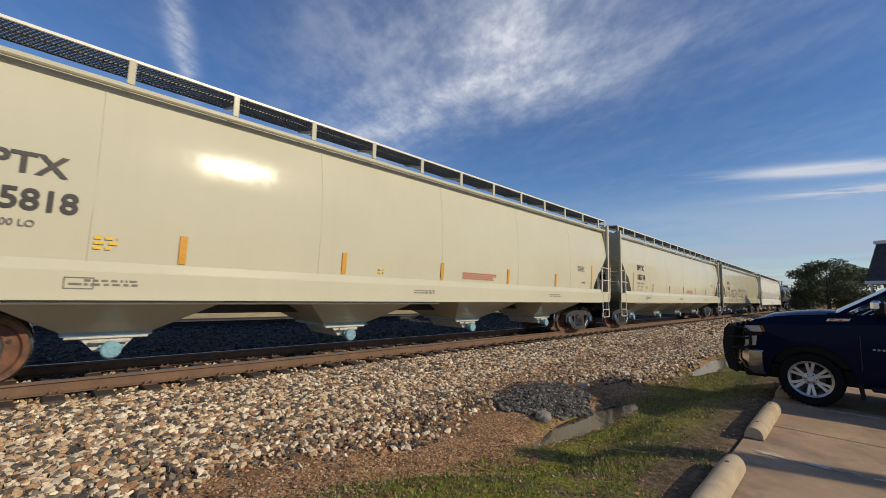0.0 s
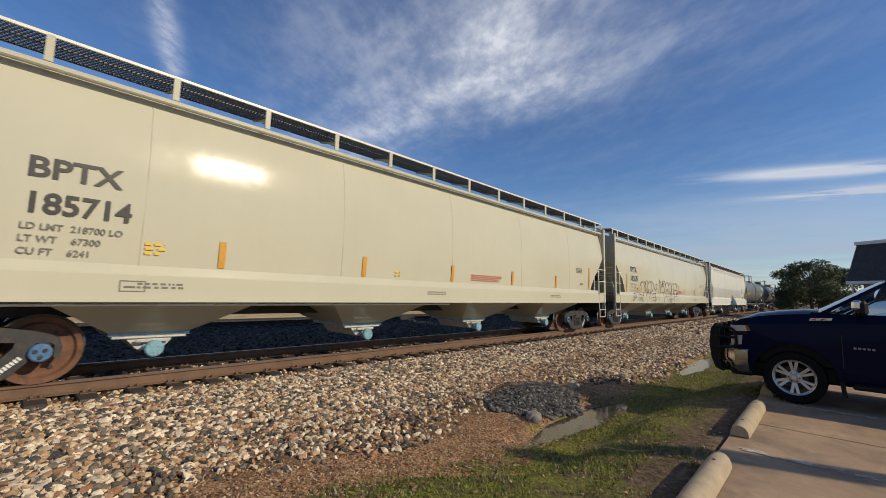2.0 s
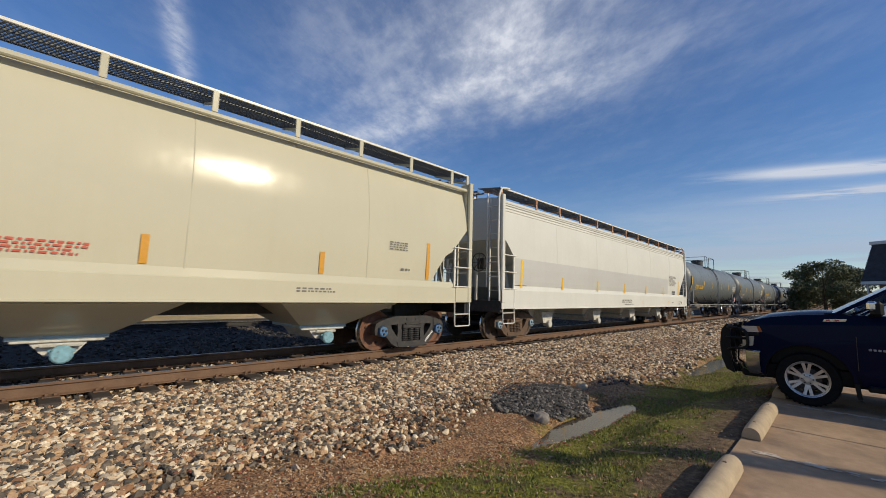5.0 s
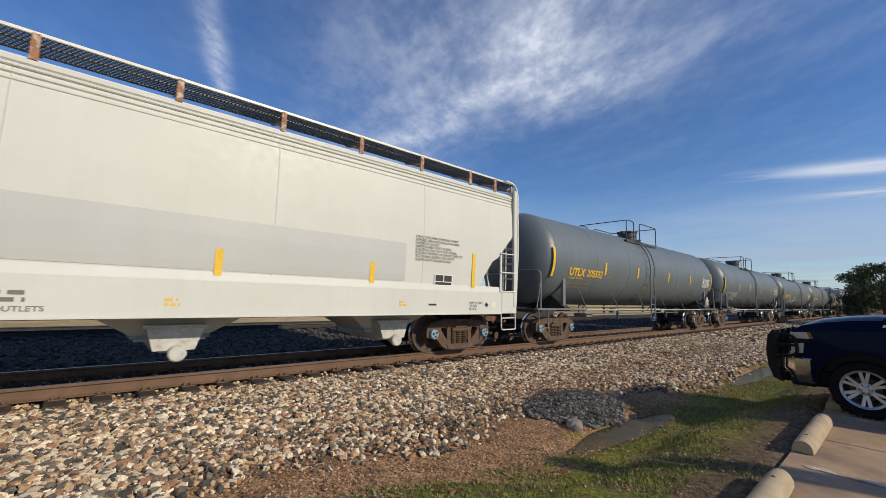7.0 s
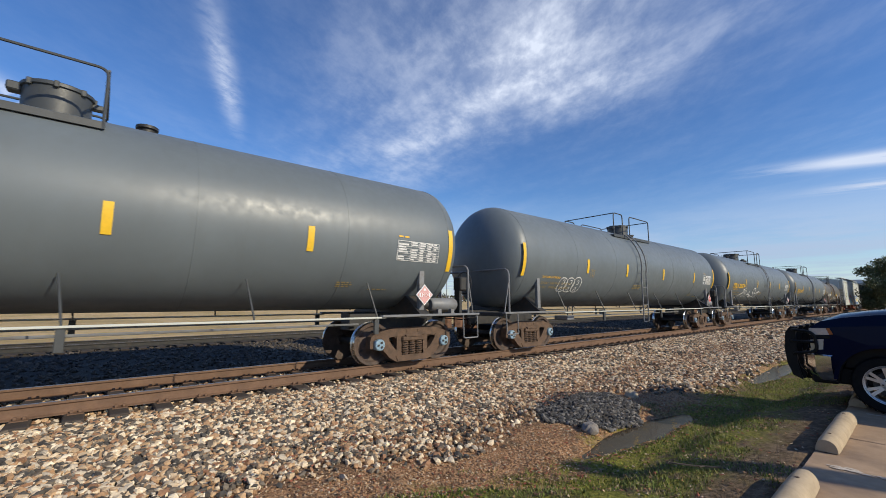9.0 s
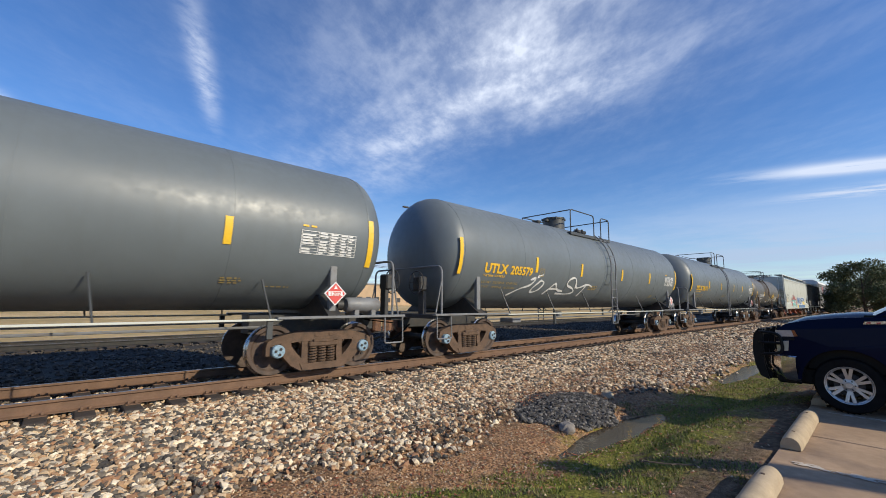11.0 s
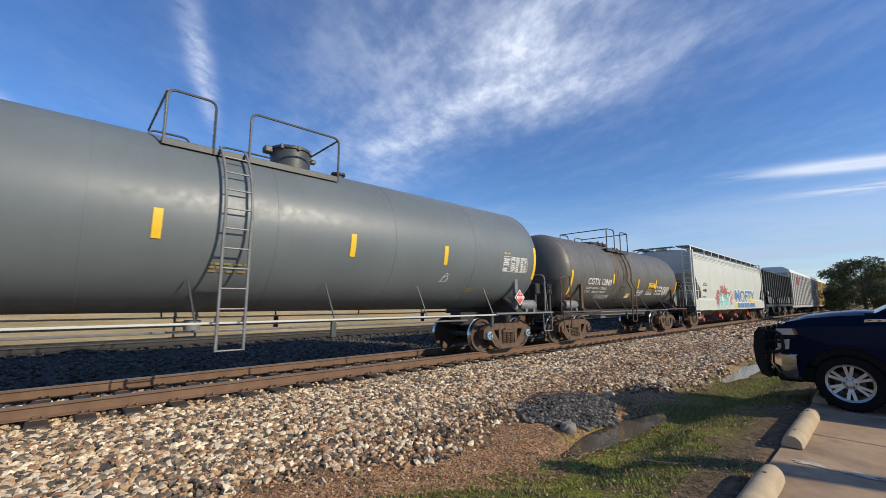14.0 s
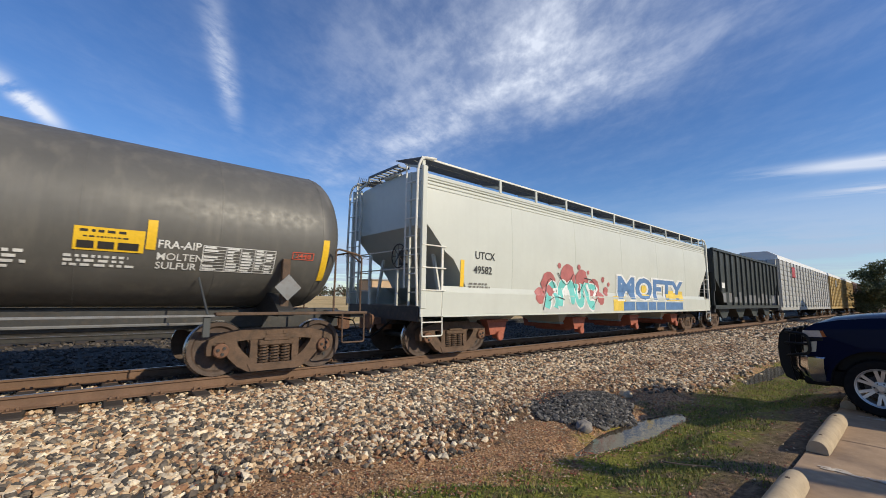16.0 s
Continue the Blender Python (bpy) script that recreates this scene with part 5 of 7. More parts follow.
LH = 19.85
hop_a, surf_h = hopper(LH, cream, 1.6, "new", gate_cyan, 13, lean=0.042)
hop_b = copy_thing(hop_a, pose(0, 0, 0))
hop_c = copy_thing(hop_a, pose(0, 0, 0))
for hop, num, x8, tag, lab in ((hop_a, "185818", -84.15, "a", "clean cream covered hopper with black lettering"), (hop_b, "185714", -63.05, "b", "cream covered hopper with orange reflective strips"), (hop_c, "185635", -42.05, "c", "cream covered hopper with black outlined graffiti")):
    bptx_marks(hop, surf_h, num, LH, tag)
    car_at(hop, x8, lab, "covered hopper")
ink_brown = mat("brown_black_spray_paint", (0.085, 0.04, 0.032), 0.5, var=0.2, scale=8, bump=0.0)
loops = [[(3.42, 1.55), (3.38, 1.9), (3.75, 2.28), (4.15, 2.2), (4.2, 1.95), (4.05, 1.55), (3.7, 1.5), (3.65, 1.85), (3.8, 2.05)], [(4.1, 2.2), (4.25, 2.32), (4.42, 2.1), (4.3, 1.65)], [(4.4, 2.1), (4.45, 2.32), (4.68, 2.34), (4.75, 2.1), (4.55, 1.75)], [(4.72, 1.65), (4.85, 1.95), (4.98, 1.75), (4.8, 1.6)], [(4.8, 2.15), (5.0, 2.35), (5.32, 2.25), (5.36, 1.9), (5.15, 1.55)], [(5.2, 2.25), (5.5, 2.36), (5.76, 2.15), (5.65, 1.85), (5.35, 1.68)], [(5.9, 1.9), (6.08, 2.15), (6.4, 2.22), (6.34, 1.95), (6.1, 1.82), (5.95, 1.98)], [(6.0, 1.7), (6.3, 1.6), (6.22, 1.32), (6.0, 1.36), (6.0, 1.7)]]
lower = [[(3.3, 1.2), (3.32, 1.55), (3.65, 1.62), (3.75, 1.2)], [(3.48, 1.2), (3.55, 1.52), (3.85, 1.2)], [(4.45, 1.2), (4.38, 1.5), (4.65, 1.74), (4.88, 1.55), (4.95, 1.2)], [(4.6, 1.7), (4.98, 1.78), (5.22, 1.5), (5.1, 1.2)], [(5.5, 1.2), (5.43, 1.5), (5.75, 1.7), (5.98, 1.5), (5.9, 1.2)], [(5.45, 1.45), (5.95, 1.46)], [(5.4, 1.24), (5.7, 1.33), (5.95, 1.22)], [(2.25, 1.2), (2.32, 1.48), (2.56, 1.42), (2.45, 1.22), (2.3, 1.3)], [(2.58, 1.6), (2.84, 1.64), (2.82, 1.4), (2.65, 1.33), (2.6, 1.6)], [(2.9, 1.62), (2.94, 1.93), (3.18, 1.86), (3.1, 1.62)]]
piece("graffiti", ribbon(loops, 0.05), surf_h, ink_brown, hop_c, "brown outlined throw-up letters")
piece("graffiti", ribbon(lower, 0.045), surf_h, ink_brown, hop_c, "brown outlined drips and loops")
throw = [[(6.72, 1.2), (6.72, 1.6), (6.86, 2.5), (6.98, 2.45), (7.28, 2.05), (7.42, 2.08), (7.45, 2.47), (7.95, 2.42), (8.12, 2.12), (7.7, 1.85), (8.25, 1.78), (8.15, 1.52), (7.9, 1.5)], [(7.55, 2.1), (7.78, 2.14), (7.72, 2.32), (7.52, 2.3), (7.55, 2.1)], [(7.38, 1.76), (7.75, 1.78), (7.55, 1.42), (7.82, 1.25), (7.4, 1.18)], [(8.05, 2.2), (8.35, 2.42), (8.78, 2.22), (8.88, 1.7), (8.7, 1.2)], [(8.4, 1.2), (8.2, 1.55), (8.15, 1.82), (8.58, 2.02), (8.62, 1.6), (8.4, 1.5)]]
throw_end = [[(8.75, 2.2), (9.05, 2.42), (9.38, 2.25), (9.3, 1.6)], [(8.9, 1.2), (8.94, 1.6), (9.05, 1.9), (9.22, 1.82), (9.1, 1.5), (9.22, 1.2), (8.9, 1.18)], [(9.35, 1.5), (9.45, 2.38), (9.9, 2.3), (10.2, 2.42), (10.48, 2.25), (10.5, 1.95), (9.98, 1.95)], [(10.5, 1.95), (10.64, 1.86), (10.4, 1.5), (9.9, 1.55), (10.12, 1.76), (9.8, 1.75), (9.6, 1.5), (9.88, 1.5), (9.8, 1.2)], [(10.4, 1.2), (10.55, 1.76), (10.8, 1.76), (10.95, 1.4), (10.9, 1.2)]]
small_tag = [[(10.67, 2.42), (10.55, 2.4), (10.6, 2.25), (10.7, 2.2), (10.57, 2.12)], [(10.74, 2.3), (10.84, 2.32), (10.76, 2.12), (10.9, 2.12)], [(10.93, 2.32), (10.93, 2.06)], [(11.12, 2.24), (10.93, 2.15), (11.12, 1.9)]]
piece("graffiti", ribbon(throw + throw_end, 0.05), surf_h, ink_black, hop_c, "black outlined throw-up letters")
piece("graffiti", ribbon(small_tag, 0.03), surf_h, ink_black, hop_c)
LD = 19.6
hop_d, surf_d = hopper(LD, white_paint, 1.62, "old", gate_white, 11, band=True, post_mat=rust_orange, deep=0.18)
piece("repainted_band", rects(*[(0.6 + i * 1.0, 1.6 + i * 1.0, 1.68, 2.5) for i in range(14)], (14.6, 15.85, 1.68, 2.5), rows=6), lambda u, v: (u, surf_d(u, v)[1] + 0.006, v), band_paint, hop_d, "greyer repainted band")
for k, row in enumerate(("LITHCOTE DTM EXTERIOR PAINT", "APPLIED ARI-PARAGOULD 04-2006", "INTERIOR LINING", "AMERON 428 UTHT 03-2022", "CAUTION: DO NOT USE STEAM,", "BOILING WATER OR SHARP OBJECTS", "TO CLEAN. ENTER CAR WITH", "CLEAN SOFT SOLED SHOES")):
    piece("lettering", letters(row, 0.055, 1.12, (16.1, 2.66 - 0.072 * k)), surf_d, ink_faint, hop_d)
piece("data_panel", rects((16.68, 17.24, 1.62, 1.88)), surf_d, placard_white, hop_d, "white data panel")
piece("data_panel_field", rects((16.71, 16.94, 1.72, 1.86), (16.97, 17.21, 1.72, 1.86), (16.71, 17.21, 1.64, 1.70)), lambda u, v: (u, surf_d(u, v)[1] - 0.004, v), truck_grey, hop_d, "dark fields of the data panel")
for k, x in enumerate((1.0, 3.6, 6.5, 9.35, 12.2, 14.98, 17.88)):
    tall = 0.86 if k in (0, 6) else 0.42
    piece("reflective_strip", rects((x, x + 0.11, 1.60, 1.60 + tall), rows=4), surf_d, yellow_strip, hop_d)
piece("lettering", letters("OPERATING OUTLETS", 0.065, 1.2, (9.3, 1.06)), surf_d, ink_faint, hop_d)
piece("lettering", letters("EMPTY LOAD", 0.058, 0.95, (17.78, 1.21)), surf_d, ink_faint, hop_d)
piece("lettering", letters("1/4 ADJ", 0.058, 0.95, (17.78, 1.14)), surf_d, ink_faint, hop_d)
piece("lettering", letters("BLOCK", 0.058, 0.95, (17.78, 1.06)), surf_d, ink_faint, hop_d)
piece("jacking_slot", rects((16.49, 16.72, 1.165, 1.205)), surf_d, ink_black, hop_d)
piece("door_hole", rects((18.36, 18.42, 1.13, 1.25), (18.33, 18.36, 1.16, 1.22), (18.42, 18.45, 1.16, 1.22)), surf_d, ink_black, hop_d)
piece("test_sticker", rects((18.58, 18.74, 1.12, 1.27)), surf_d, edge_white, hop_d, "small white test sticker")
piece("stencil", rects(*scribble(9.0, 1.26, 1.2, 0.05, 2, 15)), surf_d, ink_faint, hop_d)
piece("yellow_stencil", rects(*scribble(11.6, 1.2, 0.2, 0.04, 2, 13)), surf_d, yellow_strip, hop_d)
piece("yellow_stencil", rects(*scribble(LD - 3.9, 1.22, 0.2, 0.04, 2, 14)), surf_d, yellow_strip, hop_d)
car_at(hop_d, -20.85, "off-white covered hopper with a greyer band and rusty brackets", "covered hopper")

LU = 18.7
hop_u, surf_u = hopper(LU, pale_grey_paint, 1.62, "worn", gate_red, 10, band=True, deep=0.18)
piece("lettering", letters("UTCX", 0.19, 1.0, (1.68, 2.36)), surf_u, ink_black, hop_u)
piece("lettering", letters("49582", 0.19, 1.0, (1.64, 2.0)), surf_u, ink_black, hop_u)
piece("stencil", rects(*scribble(1.5, 1.72, 0.8, 0.045, 2, 21)), surf_u, ink_faint, hop_u)
piece("reflective_strip", rects((1.2, 1.32, 1.66, 2.3), rows=4), surf_u, yellow_strip, hop_u)


def blob(x, z, r, k):
    n = 14
    vs = [(x, z)] + [(x + r * math.cos(2 * math.pi * i / n) * (1 + 0.12 * math.sin(3 * i + k)), z + r * math.sin(2 * math.pi * i / n)) for i in range(n)]
    return vs, [(0, i + 1, (i + 1) % n + 1) for i in range(n)]


def layer(surf, off):
    return lambda u, v: (u, surf(u, v)[1] - off, v)


def fitted(text, x0, x1, z0, h, bold):
    """Broad letters of height h drawn out to fill a length of the side."""
    vs, fs = letters(text, h, 1.0, (0, z0), True, bold)
    a, b = min(v[0] for v in vs), max(v[0] for v in vs)
    return [(x0 + (u - a) / (b - a) * (x1 - x0), v) for u, v in vs], fs


for k, (x, z, r) in enumerate(((4.75, 1.85, 0.36), (5.75, 2.1, 0.40), (6.55, 2.02, 0.36), (7.3, 1.75, 0.36), (8.1, 1.7, 0.16), (7.9, 2.1, 0.10), (5.3, 2.42, 0.09), (6.4, 2.44, 0.09), (4.3, 1.5, 0.24), (8.3, 1.95, 0.08), (7.7, 1.45, 0.22), (6.95, 2.3, 0.07))):
    piece("graffiti_bubble", blob(x, z, r, k), layer(surf_u, 0.0), spray_rose, hop_u)
teal = [[(4.6, 1.15), (4.85, 2.0), (5.15, 1.5), (5.05, 1.15)], [(5.25, 1.2), (5.35, 2.05), (5.65, 1.6), (5.95, 2.05), (5.95, 1.25)], [(6.15, 1.9), (6.15, 1.35), (6.5, 1.25), (6.6, 1.9)], [(6.85, 1.95), (6.8, 1.3), (7.25, 1.2)], [(6.85, 1.7), (7.2, 1.9), (7.4, 1.6)]]
for k, stroke in enumerate(teal):
    piece("graffiti_letter", ribbon([stroke], 0.44), layer(surf_u, 0.003 + 0.0004 * k), ink_white, hop_u)
    piece("graffiti_letter", ribbon([stroke], 0.30), layer(surf_u, 0.006 + 0.0004 * k), spray_teal, hop_u, "teal spray-painted letter")
for stroke in ([(4.42, 1.1), (4.75, 2.2), (5.2, 1.55)], [(5.2, 2.2), (5.65, 1.75), (6.05, 2.2)], [(6.0, 2.0), (6.3, 1.5), (6.7, 2.0)], [(6.7, 2.1), (7.3, 2.05), (7.5, 1.5), (7.1, 1.15)], [(4.7, 1.35), (5.0, 1.5), (5.5, 1.4)], [(6.2, 1.6), (6.5, 1.7), (6.6, 1.45)]):
    piece("graffiti_outline", ribbon([stroke], 0.035), layer(surf_u, 0.010), ink_black, hop_u)
for k, (a0, a1, z0, z1) in enumerate(((4.4, 5.3, 1.02, 1.3), (5.4, 6.3, 1.02, 1.26), (6.4, 7.6, 1.02, 1.3))):
    piece("graffiti_base", rects((a0, a1, z0, z1)), layer(surf_u, 0.001), band_paint, hop_u, "pale sprayed band")
for a0, a1, z0, z1 in ((8.55, 9.5, 1.04, 1.55), (13.2, 15.1, 1.42, 1.85), (10.9, 11.6, 1.5, 2.0)):
    piece("graffiti_fill", rects((a0, a1, z0, z1), rows=3), layer(surf_u, 0.001), spray_yellow, hop_u, "yellow spray-painted patch")
for off, bold, ma in ((0.003, 0.14, ink_white), (0.007, 0.055, spray_blue)):
    piece("graffiti_lettering", fitted("MOFTY", 9.0 - bold, 15.1 + bold, 1.5, 0.78, bold), layer(surf_u, off), ma, hop_u, "blue block graffiti letters with a white edge")
for a0, a1 in ((9.3, 10.2), (10.3, 11.3), (11.4, 12.1), (12.2, 13.0), (13.1, 15.0)):
    piece("graffiti_base", rects((a0, a1, 1.04, 1.36)), layer(surf_u, 0.002), spray_blue, hop_u)
car_at(hop_u, 86.15, "pale grey covered hopper with teal and blue graffiti", "covered hopper")

# ---- tank cars ----


def tank_car(half, r, zc, truck_half, paint, rail_paint, style, platform, short=False, flip=1):
    """A tank car about its own middle, with all its parts."""
    car = new("tank_car")
    head = r * 0.5
    straight = half - head
    b = Build()
    prof = [(r * math.sin(math.pi / 2 * k / 10), -straight - head * math.cos(math.pi / 2 * k / 10)) for k in range(11)]
    m = 24
    prof += [(r, -straight + 2 * straight * k / m) for k in range(1, m)]
    prof += [(r * math.sin(math.pi / 2 * k / 10), straight + head * math.cos(math.pi / 2 * k / 10)) for k in range(10, -1, -1)]
    b.lathe(prof, (0, 0, zc), "x", 56)
    part("tank_shell", b, paint, car)
    for k in range(7):
        x = -straight + 2 * straight * k / 6
        b = Build()
        b.lathe([(r - 0.01, x - 0.014), (r + 0.004, x - 0.010), (r + 0.004, x + 0.010), (r - 0.01, x + 0.014)], (0, 0, zc), "x", 56)
        part("weld_seam", b, paint, car)
    # stub sills, bolsters and running bars
    for e in (-1, 1):
        b = Build()
        b.box(min(e * (half - 2.6), e * (half + 0.25)), max(e * (half - 2.6), e * (half + 0.25)), -0.22, 0.22, 0.72, 1.12, 0.015)
        b.box(min(e * (half - 0.1), e * (half + 0.22)), max(e * (half - 0.1), e * (half + 0.22)), -1.45, 1.45, 0.98, 1.08, 0.01)
        part("stub_sill", b, steel_black, car)
        b = Build()
        x = e * truck_half
        b.prism([(-1.5, 1.02), (1.5, 1.02), (1.5, 1.12), (1.30, 1.25), (0.95, zc - r * 0.80), (-0.95, zc - r * 0.80), (-1.30, 1.25), (-1.5, 1.12)], x - 0.14, x + 0.14, "x")
        part("bolster", b, steel_black, car)
        for s in (-1, 1):
            b = Build()
            b.box(x - 0.07, x + 0.07, s * 1.34 - 0.05, s * 1.34 + 0.05, 1.05, zc - r * 0.36, 0.01)
            part("saddle_post", b, rail_paint, car)
            b = Build()
            b.box(min(x - e * 1.1, e * (half + 0.22)), max(x - e * 1.1, e * (half + 0.22)), s * 1.48 - 0.07, s * 1.48 + 0.07, 1.05, 1.10, 0.008)
            part("end_side_sill", b, rail_paint, car)
            # end handrail and step
            b = Build()
            xa, xb = e * (half - 0.75), e * (half + 0.12)
            if short:
                b.tube(bend([(xb, s * 1.42, 1.08), (xb, s * 1.42, 2.2), (xa + e * 0.3, s * 1.44, 2.3), (xa + e * 0.3, s * 1.44, 1.08)], 0.1), 0.02, 7)
                b.tube(bend([(xb, s * 1.42, 2.05), (xb, s * 0.9, 2.3), (xb, 0, 2.3)], 0.15), 0.018, 6)
            else:
                xp = e * (half - 0.06)
                b.tube(bend([(xp, s * 1.44, 1.06), (xp, s * 1.44, 2.26), (xp, 0, 2.26)], 0.2), 0.026, 7)
                b.tube([(xb, s * 1.42, 1.06), (xp, s * 1.44, 1.95)], 0.018, 6)
            part("end_handrail", b, rail_paint, car)
            b = Build()
            x0, x1 = e * (half + 0.16), e * (half - 0.30)
            b.tube(bend([(x0, s * 1.52, 1.05), (x0, s * 1.54, 0.52), (x1, s * 1.54, 0.52), (x1, s * 1.52, 1.05)], 0.04), 0.017, 6)
            part("sill_step", b, rail_paint, car)
        coupler(car, e * (half + 0.12), e)
        bogie(car, e * truck_half, style)
    for s in (-1, 1):
        b = Build()
        b.box(-truck_half + 1.0, truck_half - 1.0, s * 1.5 - 0.02, s * 1.5 + 0.02, 1.03, 1.065, 0.006)
        part("running_bar", b, pale_grey_paint if not short else frame_grey, car)
        n = 6 if not short else 4
        for k in range(n):
            x = -truck_half + 1.2 + (2 * truck_half - 2.4) * k / (n - 1)
            b = Build()
            b.tube([(x, s * 1.5, 1.06), (x - 0.10, s * (r * 0.80), zc - r * 0.64)], 0.016, 6)
            if k % 2:
                b.box(x - 0.05, x + 0.05, s * 1.46 - 0.03, s * 1.46 + 0.03, 0.72, 1.03, 0.005)
            part("running_bar_bracket", b, rail_dark, car)
    if short:
        part("centre_sill", Build().box(-truck_half, truck_half, -0.25, 0.25, 0.76, 1.14, 0.02), steel_black, car)
    # brake gear under the tank
    b = Build()
    b.tube([(-truck_half + 1, 0.5, 0.92), (truck_half - 1, 0.5, 0.92)], 0.02, 6)
    b.tube([(-truck_half + 1, -0.35, 0.86), (truck_half - 1, -0.35, 0.86)], 0.025, 6)
    b.box(-truck_half + 1.7, -truck_half + 2.1, -1.2, -0.7, 0.78, 0.92, 0.02)
    b.lathe([(0.0, -0.1), (0.14, -0.1), (0.14, 0.1), (0.0, 0.1)], (-0.9, 0, 0.95), "z", 12)
    part("brake_rigging", b, frame_grey, car)
    b = Build()
    x = truck_half + 0.35 if not short else -truck_half - 0.9
    b.lathe([(0.0, x + 0.05), (0.13, x + 0.07), (0.16, x + 0.12), (0.16, x + 0.80), (0.13, x + 0.85), (0.0, x + 0.87)], (0, -1.12, 1.30), "x", 18)
    b.box(x + 0.2, x + 0.3, -1.3, -0.95, 1.08, 1.2)
    b.box(x + 0.6, x + 0.7, -1.3, -0.95, 1.08, 1.2)
    b.lathe([(0.0, x - 0.12), (0.11, x - 0.1), (0.11, x + 0.03), (0.0, x + 0.05)], (0, -1.05, 1.3), "x", 12, slot=1)
    part("air_reservoir", b, [frame_grey, steel_black], car)
    # brake wheel on one end
    for e in ((-1,) if short or flip > 0 else (1,)):
        b = Build()
        xw = e * (half + 0.3)
        ring = [(xw, -0.9 + 0.28 * math.cos(2 * math.pi * k / 20), 1.85 + 0.28 * math.sin(2 * math.pi * k / 20)) for k in range(21)]
        b.tube(ring, 0.015, 5)
        for k in range(3):
            a = math.pi * k / 3
            b.tube([(xw, -0.9 + 0.28 * math.cos(a), 1.85 + 0.28 * math.sin(a)), (xw, -0.9 - 0.28 * math.cos(a), 1.85 - 0.28 * math.sin(a))], 0.01, 4)
        b.box(min(xw, xw - e * 0.25), max(xw, xw - e * 0.25), -1.05, -0.75, 1.65, 2.0, 0.03)
        b.box(xw - e * 0.2 - 0.05, xw - e * 0.2 + 0.05, -1.0, -0.8, 1.05, 1.7, 0.01)
        part("brake_wheel", b, steel_black, car)
    # top platform, rails, manway and ladders
    x0, x1 = platform
    first_part = set(car.children)
    zt = zc + r
    b = Build()
    for s in (-1, 1):
        b.box(x0, x1, s * 0.92 - 0.16, s * 0.92 + 0.16, zt - 0.34, zt - 0.31)
        b.box(x0, x1, s * 1.08 - 0.012, s * 1.08 + 0.012, zt - 0.40, zt - 0.29, 0.003)
        b.box(x0, x1, s * 0.76 - 0.012, s * 0.76 + 0.012, zt - 0.40, zt - 0.20, 0.003)
        for k in range(int((x1 - x0) / 0.12)):
            x = x0 + 0.12 * k
            b.box(x, x + 0.04, s * 0.92 - 0.16, s * 0.92 + 0.16, zt - 0.31, zt - 0.295)
    part("top_platform", b, rail_dark, car)
    for s in (-1, 1):
        for xa, xb in ((x0 + 0.02, x1 - 1.32), (x1 - 0.74, x1 - 0.02)):
            b = Build()
            b.tube(bend([(xa, s * 1.08, zt - 0.4), (xa, s * 1.08, zt + 0.54), (xb, s * 1.08, zt + 0.54), (xb, s * 1.08, zt - 0.4)], 0.14), 0.022, 7)
            part("safety_rail", b, rail_dark, car)
    for x in (x0 + 0.02, x1 - 0.02):
        b = Build()
        b.tube([(x, -1.08, zt + 0.52), (x, 1.08, zt + 0.52)], 0.02, 6)
        part("safety_rail", b, rail_dark, car)
    b = Build()
    lid = -0.34 if short else 0.0
    xd = x0 + (0.62 if not short else 0.5)
    b.lathe([(0.42, zt - 0.12), (0.42, zt + lid + 0.34), (0.45, zt + lid + 0.35), (0.45, zt + lid + 0.40), (0.42, zt + lid + 0.42), (0.0, zt + lid + 0.44)], (xd, 0, 0), "z", 28)
    b.box(xd + 0.40, xd + 0.58, -0.10, 0.10, zt + lid + 0.26, zt + lid + 0.40, 0.02)
    b.box(xd - 0.58, xd - 0.40, -0.06, 0.06, zt + lid + 0.24, zt + lid + 0.34, 0.02)
    for k in range(8):
        a = 2 * math.pi * k / 8
        b.box(xd + 0.44 * math.cos(a) - 0.03, xd + 0.44 * math.cos(a) + 0.03, 0.44 * math.sin(a) - 0.03, 0.44 * math.sin(a) + 0.03, zt + lid + 0.32, zt + lid + 0.42, 0.008)
    part("manway_dome", b, rail_dark, car, "short cylindrical manway housing")
    b = Build() if not short else Build().box(x0 + 0.9, x0 + 1.2, -0.2, 0.2, zt - 0.05, zt + 0.08, 0.03)
    b.lathe([(0.13, zt - 0.05), (0.13, zt + 0.10), (0.17, zt + 0.11), (0.17, zt + 0.16), (0.0, zt + 0.17)], (x0 - 0.55 if not short else x0 + 1.45, 0, 0), "z", 16)
    part("vent", b, steel_black, car)
    for x in (x1 - 0.9, x1 - 1.3):
        b = Build()
        b.lathe([(0.16, zt - 0.05), (0.16, zt + 0.05), (0.05, zt + 0.06), (0.04, zt + 0.14), (0.0, zt + 0.15)], (x, -0.35, 0), "z", 14)
        b.box(x - 0.2, x + 0.2, -0.36, -0.33, zt + 0.05, zt + 0.09, 0.01)
        part("valve", b, steel_black, car)
    for s in (-1, 1):
        b = Build()
        xl = x1 - 1.05
        for d in (-0.2, 0.2):
            pts = []
            for k in range(9):
                a = radians(38 + 62 * k / 8)
                pts.append((xl + d, s * (r + 0.14) * math.sin(a), zc + (r + 0.14) * math.cos(a)))
            pts += [(xl + d, s * 1.66, zc - 0.6), (xl + d, s * 1.66, 0.62)]
            b.tube(pts, 0.024, 6)
            b.tube([(xl + d, s * 1.66, 1.2), (xl + d, s * 1.5, 1.05)], 0.018, 5)
        zz = 0.63
